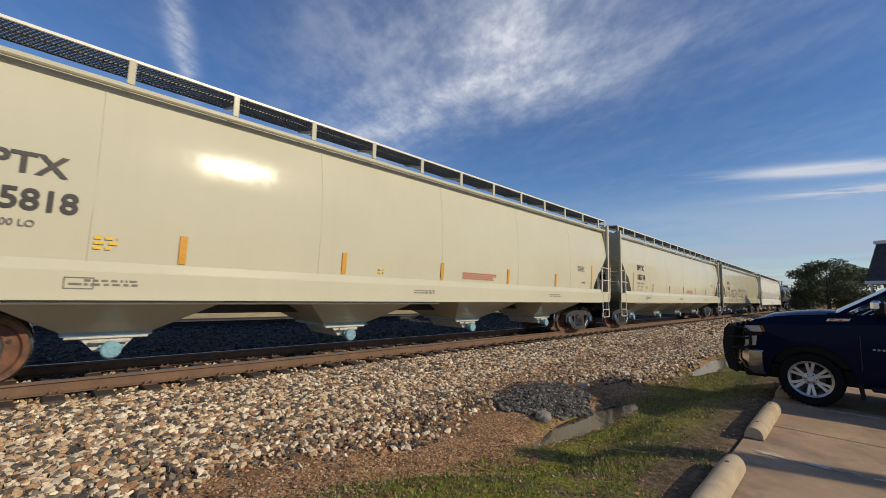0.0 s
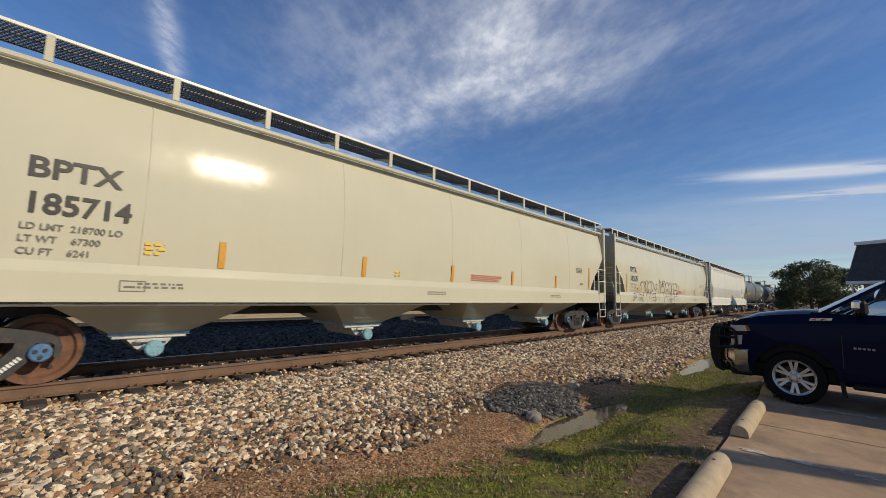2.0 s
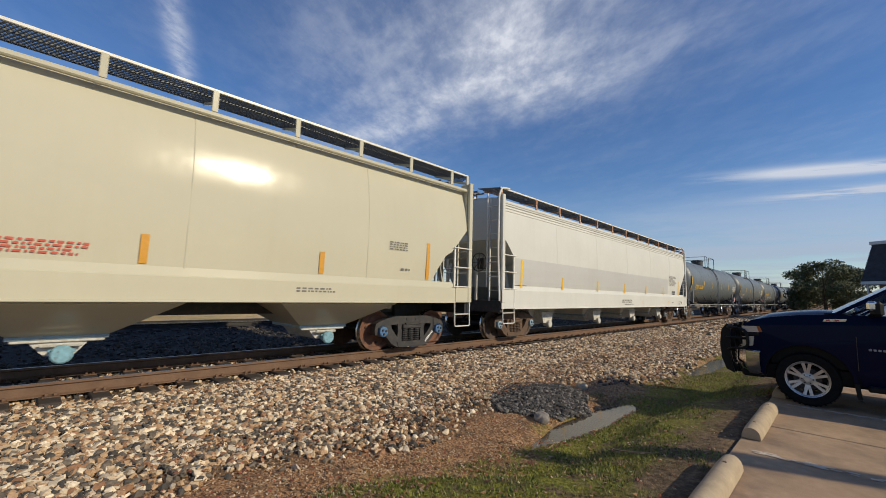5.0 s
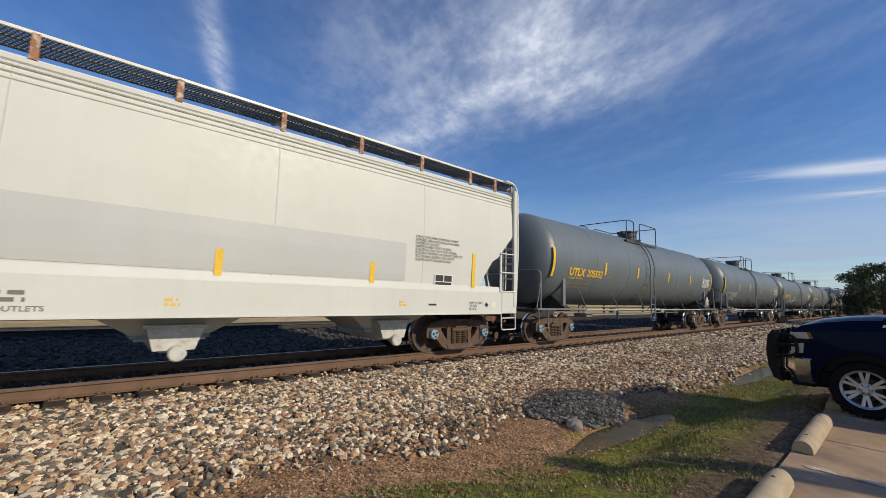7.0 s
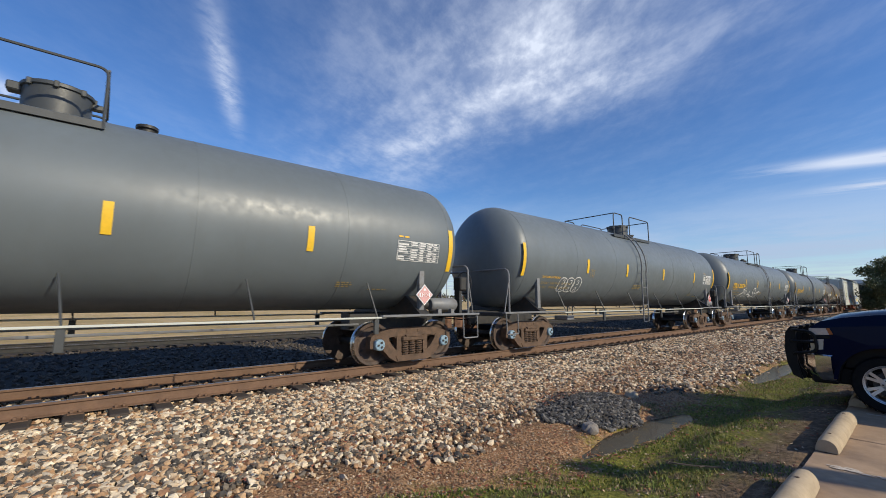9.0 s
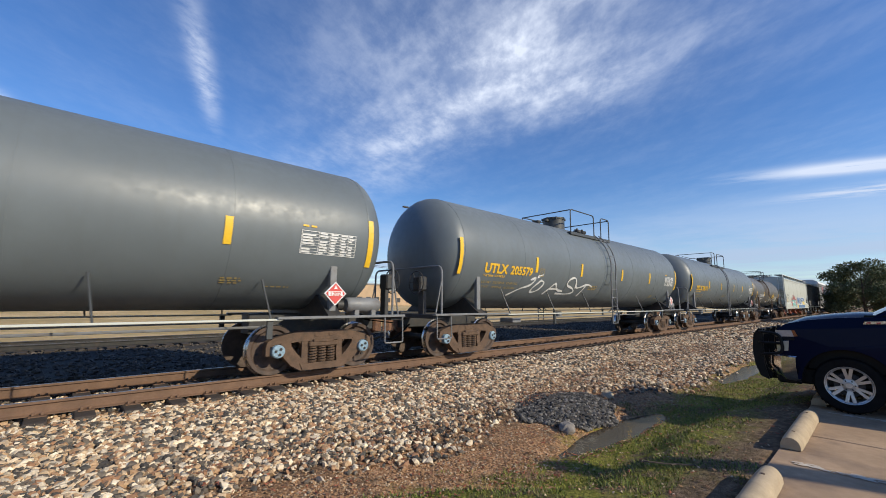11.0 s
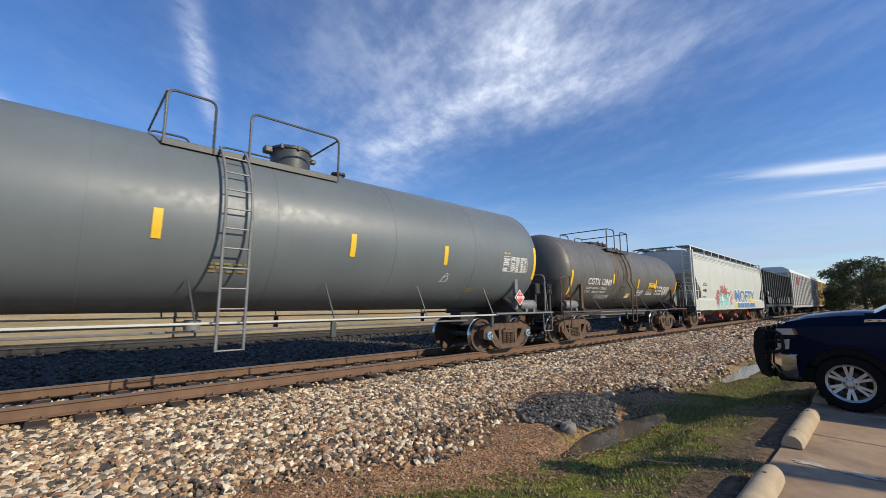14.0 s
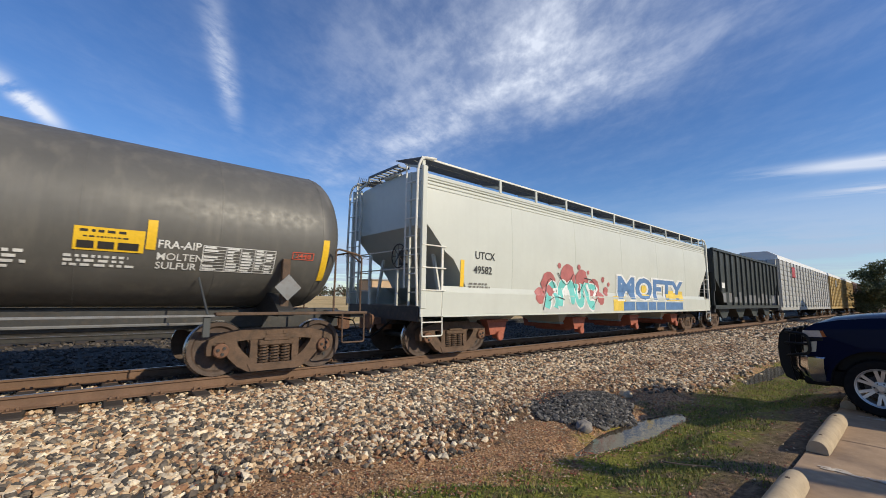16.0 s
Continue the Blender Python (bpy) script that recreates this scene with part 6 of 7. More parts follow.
        while zz < zc + (r + 0.14) * math.cos(radians(38)):
            y = 1.66 if zz < zc - 0.1 else max(0.5, math.sqrt(max(0.01, (r + 0.14) ** 2 - (zz - zc) ** 2)))
            b.tube([(xl - 0.2, s * y, zz), (xl + 0.2, s * y, zz)], 0.014, 5)
            zz += 0.32
        part("side_ladder", b, rail_paint, car)

    if flip < 0:
        for ob in set(car.children) - first_part:
            ob.matrix_basis = pose(0, 0, 0, 0, 0, 180)

    def surf(u, v):
        c = min(0.97, abs(v - zc) / r)
        q = r + 0.011
        ang = (v - zc) / r
        return (u, -q * math.cos(ang), zc + q * math.sin(ang))

    return car, surf


def placard(car, x, number, material):
    """A diamond placard in its holder beside the bolster."""
    b = Build()
    b.prism([(x - 0.23, 1.52), (x, 1.29), (x + 0.23, 1.52), (x, 1.75)], -1.52, -1.50)
    ob = part("placard", b, placard_white if number else material, car, "diamond hazard placard")
    if not number:
        return
    part("placard_field", Build().prism([(x - 0.20, 1.52), (x, 1.32), (x + 0.20, 1.52), (x, 1.72)], -1.525, -1.521), material, ob)
    part("placard_bar", Build().box(x - 0.15, x + 0.15, -1.530, -1.526, 1.475, 1.565), placard_white, ob)
    piece("placard_number", letters(number, 0.075, 1.15, (x - 0.125, 1.483), bold=0.03), lambda u, v: (u, -1.533, v), ink_red, ob)
    part("placard_flame", Build().prism([(x - 0.035, 1.61), (x + 0.035, 1.61), (x, 1.68)], -1.530, -1.526), placard_white, ob)


def data_table(car, surf, x, z, w, h, seed):
    boxes = [(x, x + w, z, z + 0.012), (x, x + w, z + h, z + h + 0.012), (x, x + 0.012, z, z + h), (x + w, x + w + 0.012, z, z + h + 0.012)]
    for k in range(1, 8):
        boxes.append((x, x + w, z + h * k / 8, z + h * k / 8 + 0.007))
    for k in (0.3, 0.5, 0.7, 0.85):
        boxes.append((x + w * k, x + w * k + 0.008, z, z + h))
    rng = random.Random(seed)
    for r in range(8):
        for a, c in ((0.02, 0.28), (0.32, 0.48), (0.52, 0.68), (0.72, 0.84), (0.87, 0.98)):
            if rng.random() < 0.85:
                boxes.append((x + w * a, x + w * (a + (c - a) * rng.uniform(0.5, 1)), z + h * r / 8 + 0.022, z + h * r / 8 + 0.05))
    piece("data_table", rects(*boxes, rows=2), surf, ink_white, car, "white stencilled table of small print")


TH, TR, TZ = 8.46, 1.55, 2.74
tank_a, surf_t = tank_car(TH, TR, TZ, 7.02, tank_paint, frame_grey, "old", (-1.36, 1.75), flip=-1)
tank_b, surf_t = tank_car(TH, TR, TZ, 7.02, tank_paint, frame_grey, "old", (-1.66, 1.46))
tanks = [tank_a, copy_thing(tank_a, pose(0, 0, 0)), tank_b, copy_thing(tank_a, pose(0, 0, 0))]
for tank, num, x8, red, lab in zip(tanks, ("205532", "205588", "205579", "206771"), (8.58, 26.9, 45.15, 63.4), (False, True, False, True), ("grey tank car with yellow lettering", "grey tank car with a white tag", "grey tank car with a long white scrawl", "grey tank car with a red placard")):
    if num != "205588":
        piece("lettering", letters("UTLX", 0.26, 1.07, (-6.88, 2.18), True, 0.055), surf_t, ink_yellow, tank)
        piece("lettering", letters(num, 0.25, 1.03, (-5.76, 2.18), True, 0.04), surf_t, ink_yellow, tank)
    piece("lettering", letters("THE TANK CAR PEOPLE", 0.062, 1.0, (-6.88, 2.06), False, 0.02), surf_t, ink_yellow, tank)
    for k, row in enumerate(("LD LMT  206100 LB   93 450 KG", "LT WT    79900 LB   36 250 KG")):
        piece("lettering", letters(row, 0.075, 1.12, (-6.85, 1.86 - 0.15 * k), False, 0.02), surf_t, ink_dim, tank)
    for x, z0, z1 in ((-7.88, 2.08, 3.02), (-4.56, 2.3, 2.76), (-1.82, 2.3, 2.75), (1.44, 2.28, 2.74), ({"205588": 4.98, "206771": 4.0}.get(num, 4.31), 2.28, 2.74), (7.68, 2.06, 3.04)):
        piece("reflective_strip", rects((x, x + 0.12, z0, z1), rows=8), surf_t, yellow_strip, tank)
    data_table(tank, surf_t, 6.26, 2.24, 1.12, 0.42, 7)
    piece("stencil", rects(*scribble(6.28, 2.74, 0.35, 0.035, 1, 36)), surf_t, ink_yellow, tank)
    piece("stencil", rects(*scribble(5.05, 1.66, 0.35, 0.03, 3, 33)), surf_t, ink_dim, tank)
    piece("stencil", rects(*scribble(5.8, 1.5, 0.5, 0.03, 1, 35)), surf_t, ink_dim, tank)
    piece("stencil", rects(*scribble(-1.0, 1.95, 0.7, 0.04, 3, 37)), surf_t, ink_dim, tank)
    b4 = [(-4.32, -4.07, 2.42, 2.435), (-4.32, -4.07, 2.18, 2.195), (-4.32, -4.305, 2.18, 2.435), (-4.085, -4.07, 2.18, 2.435)]
    piece("data_stencil", rects(*b4, rows=2), surf_t, ink_dim, tank)
    piece("lettering", letters("PLATE", 0.04, 1.0, (-4.27, 2.37), False, 0.02), surf_t, ink_dim, tank)
    piece("lettering", letters("C", 0.09, 1.0, (-4.23, 2.23), False, 0.03), surf_t, ink_dim, tank)
    placard(tank, 7.0, "1202", placard_red if red else placard_pink)
    car_at(tank, x8, lab, "tank car")
toast = [[(-5.1, 1.45), (-4.6, 1.75), (-4.1, 1.85), (-3.85, 2.15), (-4.2, 2.05)], [(-3.85, 2.15), (-3.55, 2.25)], [(-3.6, 2.05), (-3.95, 1.75), (-3.9, 1.58), (-3.5, 1.7), (-3.3, 2.0), (-3.6, 2.05)], [(-3.1, 1.55), (-2.7, 1.95), (-2.55, 2.0), (-2.4, 1.75), (-1.9, 1.7)], [(-2.85, 1.78), (-2.3, 1.78)], [(-1.1, 1.85), (-1.25, 2.25), (-1.7, 2.2), (-1.85, 1.95), (-1.3, 1.85), (-1.05, 1.7), (-1.4, 1.58), (-2.3, 1.6)], [(-1.1, 1.9), (-0.9, 1.85), (-0.3, 2.05), (0.15, 1.95)], [(-0.35, 2.03), (-0.5, 1.75), (-0.65, 1.5)]]
piece("graffiti", ribbon([[(-0.77 + 0.9 * (u - 0.15), v) for u, v in st] for st in toast], 0.085), surf_t, ink_white, tanks[2], "thin white spray-painted scrawl")
piece("graffiti", ribbon(bubbles(-5.9, 1.6, 1.2, 0.55, 3, 31), 0.04), surf_t, ink_white, tanks[1], "white spray-painted tangle")
piece("tag", ribbon([[(4.05, 1.85), (4.2, 2.15), (4.3, 1.85), (4.0, 1.85)], [(4.1, 1.95), (4.3, 2.05)]], 0.02), surf_t, ink_white, tanks[3])

for ob in list(hop_d.children) + list(tanks[0].children):
    # slack stretched between these two cars
    if ob.name.startswith("coupler") and (ob.location.x > 10 or (ob.parent == tanks[0] and ob.location.x < 0)):
        ob.location.x += 0.2 if ob.parent == hop_d else -0.14
sul, surf_s = tank_car(5.9, 1.38, 2.53, 4.55, dark_tank_paint, truck_rust, "worn", (-1.80, 0.25), short=True)
rust_wash = mat("brown_rust_wash", (0.155, 0.115, 0.08), 0.6, var=0.25, scale=5, bump=0.0, streak=0.5, dirt=(0.11, 0.10, 0.09))
streak_rng = random.Random(7)
for k in range(16):
    u = -0.90 + streak_rng.uniform(-0.95, 0.95)
    low = streak_rng.uniform(1.75, 2.9)
    piece("rust_streak", ribbon([[(u, 3.72), (u + 0.02, (3.72 + low) / 2), (u - 0.01, low)]], streak_rng.uniform(0.04, 0.14)), surf_s, rust_wash, sul)

piece("lettering", letters("CGTX 13840", 0.25, 0.98, (-3.97, 2.05), True), surf_s, ink_white, sul)
piece("lettering", letters("LD LMT  203500 LB   92300 KG", 0.09, 0.98, (-4.0, 1.87), True), surf_s, ink_white, sul)
piece("lettering", letters("LT WT     59500 LB   27000 KG", 0.09, 0.98, (-4.0, 1.71), True), surf_s, ink_white, sul)
piece("paper_panel", rects((-0.38, 0.0, 1.50, 1.62), rows=2), surf_s, placard_white, sul, "pale faded notice with a yellow head")
piece("paper_panel_head", rects((-0.38, 0.0, 1.62, 1.74), rows=2), surf_s, yellow_strip, sul)
piece("dent_patch", rects((-5.0, -4.6, 1.48, 1.58)), surf_s, ink_red, sul, "red paint dab")
piece("stencil", rects(*scribble(-3.1, 1.60, 1.3, 0.03, 4, 42)), surf_s, ink_white, sul)
piece("lettering", letters("FRA-AIP", 0.125, 0.95, (2.64, 2.06), True), surf_s, ink_white, sul)
piece("lettering", letters("MOLTEN", 0.12, 0.95, (2.64, 1.87), False, 0.005), surf_s, ink_white, sul)
piece("lettering", letters("SULFUR", 0.12, 0.95, (2.64, 1.72), True), surf_s, ink_white, sul)
piece("emergency_panel", rects((1.7, 2.48, 1.95, 2.28), rows=4), surf_s, yellow_strip, sul, "yellow emergency panel")
piece("emergency_print", rects(*scribble(1.76, 2.21, 0.66, 0.035, 1, 43), *scribble(1.8, 2.14, 0.6, 0.02, 1, 44), (1.74, 1.92, 1.99, 2.09), (1.96, 2.14, 1.99, 2.09), (2.18, 2.42, 1.99, 2.09)), layer(surf_s, 0.004), ink_black, sul)
piece("stencil", rects(*scribble(1.62, 1.84, 0.85, 0.04, 3, 45)), surf_s, ink_white, sul)
piece("stencil", rects(*scribble(0.6, 1.86, 0.7, 0.045, 4, 46)), surf_s, ink_white, sul)
data_table(sul, surf_s, 3.24, 1.72, 1.12, 0.42, 9)
piece("number_panel", rects((4.66, 5.06, 2.03, 2.045), (4.66, 5.06, 2.155, 2.17), (4.66, 4.675, 2.03, 2.17), (5.045, 5.06, 2.03, 2.17)), surf_s, ink_red, sul, "red framed car number")
piece("lettering", letters("2448", 0.085, 1.25, (4.71, 2.06)), surf_s, ink_red, sul)
for x, z0, z1 in ((-5.2, 1.6, 2.52), (-1.98, 2.14, 2.52), (0.48, 2.0, 2.4), (2.5, 2.02, 2.46), (5.22, 1.62, 2.44)):
    piece("reflective_strip", rects((x, x + 0.12, z0, z1), rows=8), surf_s, yellow_strip, sul)
placard(sul, 4.55, "", frame_grey)
car_at(sul, 78.8, "weathered dark grey molten sulfur tank car", "tank car")

# ---- far cars ----


def open_hopper(L):
    car = new("open_hopper")
    b = Build()
    b.prism([(0.0, 4.3), (L, 4.3), (L, 3.0), (L - 2.4, 1.2), (2.4, 1.2), (0.0, 3.0)], -1.55, 1.55)
    part("body", b, gondola_paint, car)
    for s in (-1, 1):
        for k in range(15):
            x = 0.06 + (L - 0.12) * k / 14
            part("side_rib", Build().box(x - 0.05, x + 0.05, s * 1.55, s * 1.63, 1.25 if 2 < k < 12 else 2.0, 4.25, 0.01), gondola_paint, car)
        part("top_chord", Build().box(0, L, s * 1.52, s * 1.64, 4.22, 4.34, 0.01), gondola_paint, car)
        part("side_sill", Build().box(0, L, s * 1.45, s * 1.6, 1.05, 1.25, 0.01), gondola_paint, car)
    for x in (0.1, L - 0.1):
        part("end_post", Build().box(x - 0.1, x + 0.1, -1.55, 1.55, 0.85, 1.2, 0.01), steel_black, car)
        for s in (-1, 1):
            part("corner_post", Build().box(x - 0.06, x + 0.06, s * 1.5 - 0.06, s * 1.5 + 0.06, 1.0, 4.2, 0.01), gondola_paint, car)
    for k in range(4):
        x = L * (k + 0.75) / 4.5 + 0.4
        part("discharge_door", Build().prism([(x - 1.3, 1.2), (x + 1.3, 1.2), (x + 0.4, 0.5), (x - 0.4, 0.5)], -1.2, 1.2), gondola_paint, car)
    rng = random.Random(3)
    piece("worn_stencil", rects(*[(a, a + rng.uniform(0.4, 0.9), 1.4, 1.4 + rng.uniform(0.3, 0.7)) for a in np.arange(1.6, L - 2, 1.05)]), lambda u, v: (u, -1.562, v), frame_grey, car)
    piece("lettering_panel", rects((1.4, 2.0, 2.2, 2.5)), lambda u, v: (u, -1.562, v), ink_white, car)
    bogie(car, 1.6, "old")
    bogie(car, L - 1.6, "old")
    coupler(car, 0, -1)
    coupler(car, L, 1)
    return car


car_at(open_hopper(15.2), 105.9, "dark ribbed open-top hopper car", "hopper car")


def autorack(L, paint, roof):
    car = new("autorack")
    b = Build()
    b.box(0.2, L - 0.2, -1.52, 1.52, 1.0, 4.95)
    b.box(0.0, L, -1.55, 1.55, 0.85, 1.15, 0.02)
    part("body", b, paint, car)
    b = Build()
    b.prism([(-1.55, 4.93), (1.55, 4.93), (1.5, 5.25), (0.9, 5.62), (-0.9, 5.62), (-1.5, 5.25)], 0.15, L - 0.15, "x")
    part("roof", b, roof, car)
    for s in (-1, 1):
        n = 18
        for k in range(n + 1):
            x = 0.3 + (L - 0.6) * k / n
            part("side_post", Build().box(x - 0.05, x + 0.05, s * 1.52, s * 1.60, 1.1, 4.95, 0.01), paint, car)
        for r in range(9):
            z = 1.25 + 0.41 * r
            b = Build()
            b.prism([(s * 1.515, z), (s * 1.55, z + 0.04), (s * 1.55, z + 0.30), (s * 1.515, z + 0.36)], 0.3, L - 0.3, "x")
            part("side_panel", b, paint, car)
    for x, e in ((0.0, -1), (L, 1)):
        for k in range(5):
            part("end_door_panel", Build().box(x - 0.06 if e < 0 else x - 0.2, x + 0.2 if e < 0 else x + 0.06, -1.4 + 0.56 * k, -0.88 + 0.56 * k, 1.1, 4.9, 0.02), paint, car)
        coupler(car, x, e)
    piece("logo_panel", rects((5.0, 6.4, 3.7, 4.6)), lambda u, v: (u, -1.612, v), badge_red if paint is rack_silver else ink_faint, car)
    bogie(car, 2.6, "old")
    bogie(car, L - 2.6, "old")
    return car


x_rack = 122.1
for paint, roof, lab in ((rack_silver, roof_white, "silver autorack with a white roof"), (rack_yellow, roof_white, "faded yellow autorack car"), (rack_brown, rack_brown, "dull brown autorack car"), (rack_brown, rack_brown, "dull brown autorack car")):
    car_at(autorack(27.0, paint, roof), x_rack, lab, "autorack")
    x_rack += 28.2

# ---- pickup truck, nose towards the track ----


def pickup():
    car = new("pickup_truck")
    XL, XR = 8.70, 10.72
    XM = (XL + XR) / 2

    def arc(cy, r, a0, a1, n=14, cz=0.40):
        return [(cy + r * math.cos(radians(a0 + (a1 - a0) * k / n)), cz + r * math.sin(radians(a0 + (a1 - a0) * k / n))) for k in range(n + 1)]

    fa, ra = 0.46, -3.28
    outline = [(1.20, 0.60), (1.24, 0.78), (1.25, 1.08), (1.24, 1.20), (1.13, 1.29), (0.85, 1.36), (0.5, 1.405), (0.1, 1.43), (-0.4, 1.44), (-1.6, 1.45), (-2.35, 1.45), (-2.4, 1.44), (-4.45, 1.45), (-4.52, 1.38), (-4.52, 0.62), (-4.3, 0.55)]
    outline += [p for p in reversed(arc(ra, 0.55, 6, 174))]
    outline += [(ra + 0.57, 0.40), (fa - 0.59, 0.40)]
    outline += [p for p in reversed(arc(fa, 0.55, 6, 174))]
    outline += [(1.0, 0.55)]
    for x0, x1 in ((XL, XL + 0.13), (XR - 0.13, XR)):
        b = Build()
        n = len(outline)
        cx = (x0 + x1) / 2
        out = -1 if x0 == XL else 1
        # the flank: a shoulder line, tucked in at the sill and above the shoulder
        def bulge(z):
            return float(np.interp(z, [0.4, 0.6, 0.95, 1.18, 1.45], [0.045, 0.012, 0.0, 0.0, 0.06]))
        face = [((x0 if out < 0 else x1) - out * bulge(z), y, z) for y, z in outline]
        back = [(x1 if out < 0 else x0, y, z) for y, z in outline]
        b.add(face + back, [tuple(range(n)), tuple(range(2 * n - 1, n - 1, -1))] + [(i, (i + 1) % n, n + (i + 1) % n, n + i) for i in range(n)])
        ob = part("body_side", b, truck_blue, car)
        mod = ob.modifiers.new("edge", "BEVEL")
        mod.width, mod.segments, mod.limit_method, mod.angle_limit = 0.018, 3, "ANGLE", radians(40)
        # arch lips
        for c in (fa, ra):
            b = Build()
            xs = (x0 - 0.012, x0 + 0.06) if out < 0 else (x1 - 0.06, x1 + 0.012)
            o, i = arc(c, 0.575, 3, 177, 18), arc(c, 0.53, 3, 177, 18)
            poly = o + i[::-1]
            b.prism(poly, xs[0], xs[1], "x")
            part("arch_lip", b, truck_blue, car)
            # the dark liner of the wheel well
            b = Build()
            o, i = arc(c, 0.60, 0, 180, 16), arc(c, 0.515, 0, 180, 16)
            b.prism(o + i[::-1], x0 + 0.02 if out < 0 else x1 - 0.5, x0 + 0.5 if out < 0 else x1 - 0.02, "x")
            b.box(x0 + 0.42 if out < 0 else x1 - 0.5, x0 + 0.5 if out < 0 else x1 - 0.42, c - 0.5, c + 0.5, 0.35, 0.95)
            part("wheel_well", b, rubber, car)
    # hood, with a raised middle
    b = Build()
    prof = [(1.25, 1.14), (1.245, 1.22), (1.19, 1.275), (0.95, 1.335), (0.6, 1.385), (0.3, 1.42), (0.02, 1.42)]
    m = 12
    vs = []
    for y, z in prof:
        for k in range(m + 1):
            u = 2 * k / m - 1
            vs.append((XM + u * 0.93, y - 0.10 * u * u * (y > 0.9), z + 0.075 * (1 - u ** 4) * min(1, (1.25 - y) * 3) - 0.03 * abs(u) ** 6))
    b.add(vs, [(j * (m + 1) + k, j * (m + 1) + k + 1, (j + 1) * (m + 1) + k + 1, (j + 1) * (m + 1) + k) for j in range(len(prof) - 1) for k in range(m)], 0, True)
    ob = part("hood", b, truck_blue, car)
    # dark engine bay and floor
    part("chassis", Build().box(XL + 0.16, XR - 0.16, -4.45, 1.08, 0.34, 0.60, 0.03).box(XL + 0.14, XR - 0.14, 0.9, 1.12, 0.6, 1.08).box(XL + 0.14, XL + 0.30, -4.4, 1.0, 0.6, 1.0).box(XR - 0.30, XR - 0.14, -4.4, 1.0, 0.6, 1.0), black_plastic, car)
    # grille and lamps
    b = Build()
    b.box(XL + 0.42, XR - 0.42, 1.14, 1.25, 0.72, 1.18, 0.02)
    for k in range(4):
        b.box(XL + 0.46, XR - 0.46, 1.24, 1.27, 0.76 + 0.085 * k, 0.80 + 0.085 * k, 0.008)
    part("grille", b, black_plastic, car)
    for out, x in ((-1, XL), (1, XR)):
        def hx(d0, d1):
            return (x + d0, x + d1) if out < 0 else (x - d1, x - d0)
        b = Build()
        b.prism([(1.03, 1.09), (1.265, 1.08), (1.262, 1.18), (1.06, 1.19)], *hx(-0.004, 0.42), "x")
        lamp = part("headlight", b, head_lens, car, "clear headlight")
        b = Build()
        b.prism([(0.985, 1.10), (1.03, 1.09), (1.055, 1.19), (1.02, 1.19)], *hx(-0.006, 0.05), "x")
        part("side_marker", b, amber, lamp)
        b = Build()
        b.prism([(1.12, 0.86), (1.263, 0.84), (1.263, 1.0), (1.10, 1.02)], *hx(-0.003, 0.30), "x")
        part("lower_lamp", b, head_lens, car)
        b = Build()
        b.box(*hx(-0.005, 0.06), 1.03, 1.258, 1.03, 1.075, 0.006)
        part("lamp_bezel", b, black_plastic, car)
    # bumper, wrapped round the corners
    b = Build()
    pts = [(XL + 0.0, 1.02), (XL - 0.01, 1.20), (XL + 0.10, 1.33), (XL + 0.35, 1.40), (XM, 1.42), (XR - 0.35, 1.40), (XR - 0.10, 1.33), (XR + 0.01, 1.20), (XR, 1.02)]
    prof = [(0.0, 0.79), (0.03, 0.77), (0.035, 0.62), (0.02, 0.50), (-0.04, 0.40)]
    vs = []
    for i, (x, y) in enumerate(pts):
        n = (Vector((x, y)) - Vector((XM, 0.2))).normalized()
        for d, z in prof:
            vs.append((x + n.x * d, y + n.y * d, z + (0.0 if 0 < i < len(pts) - 1 else -0.01)))
    q = len(prof)
    b.add(vs, [(i * q + j, i * q + j + 1, (i + 1) * q + j + 1, (i + 1) * q + j) for i in range(len(pts) - 1) for j in range(q - 1)], 0, True)
    ob = part("front_bumper", b, chrome, car, "chrome wrap-around bumper")
    part("air_dam", Build().box(XL + 0.05, XR - 0.05, 0.98, 1.30, 0.34, 0.48, 0.03), black_plastic, car)
    part("tow_hook", Build().box(XL + 0.30, XL + 0.36, 1.25, 1.42, 0.36, 0.50, 0.01), black_plastic, car)
    # brush guard
    for x in (XL + 0.20, XL + 0.72, XR - 0.72, XR - 0.20):
        b = Build()
        b.prism([(1.40, 0.36), (1.50, 0.40), (1.57, 0.58), (1.60, 0.85), (1.57, 1.08), (1.50, 1.19), (1.43, 1.19), (1.47, 1.02), (1.48, 0.8), (1.44, 0.55), (1.36, 0.45)], x - 0.03, x + 0.03, "x")
        ob = part("guard_upright", b, black_plastic, car)
        mod = ob.modifiers.new("edge", "BEVEL")
        mod.width, mod.segments = 0.008, 2
    b = Build()
    for z, y in ((0.50, 1.50), (0.82, 1.58), (1.0, 1.58), (1.16, 1.51)):
        b.tube([(XL + 0.20, y, z), (XR - 0.20, y, z)], 0.026, 8)
    part("guard_crossbar", b, black_plastic, car)
    for x, o in ((XL, 1), (XR, -1)):
        b = Build()
        b.tube(bend([(x + o * 0.24, 1.53, 1.14), (x - o * 0.02, 1.46, 1.15), (x - o * 0.035, 1.20, 1.12), (x - o * 0.035, 1.18, 0.82), (x - o * 0.02, 1.44, 0.78), (x + o * 0.24, 1.56, 0.72)], 0.10), 0.024, 8)
        b.tube(bend([(x + o * 0.22, 1.56, 0.97), (x - o * 0.02, 1.47, 0.97), (x - o * 0.035, 1.20, 0.97)], 0.08), 0.02, 8)
        b.prism([(1.40, 0.36), (1.52, 0.42), (1.58, 0.60), (1.60, 0.86), (1.57, 1.10), (1.50, 1.20), (1.44, 1.18), (1.45, 0.6)], x + o * 0.05, x + o * 0.09, "x")
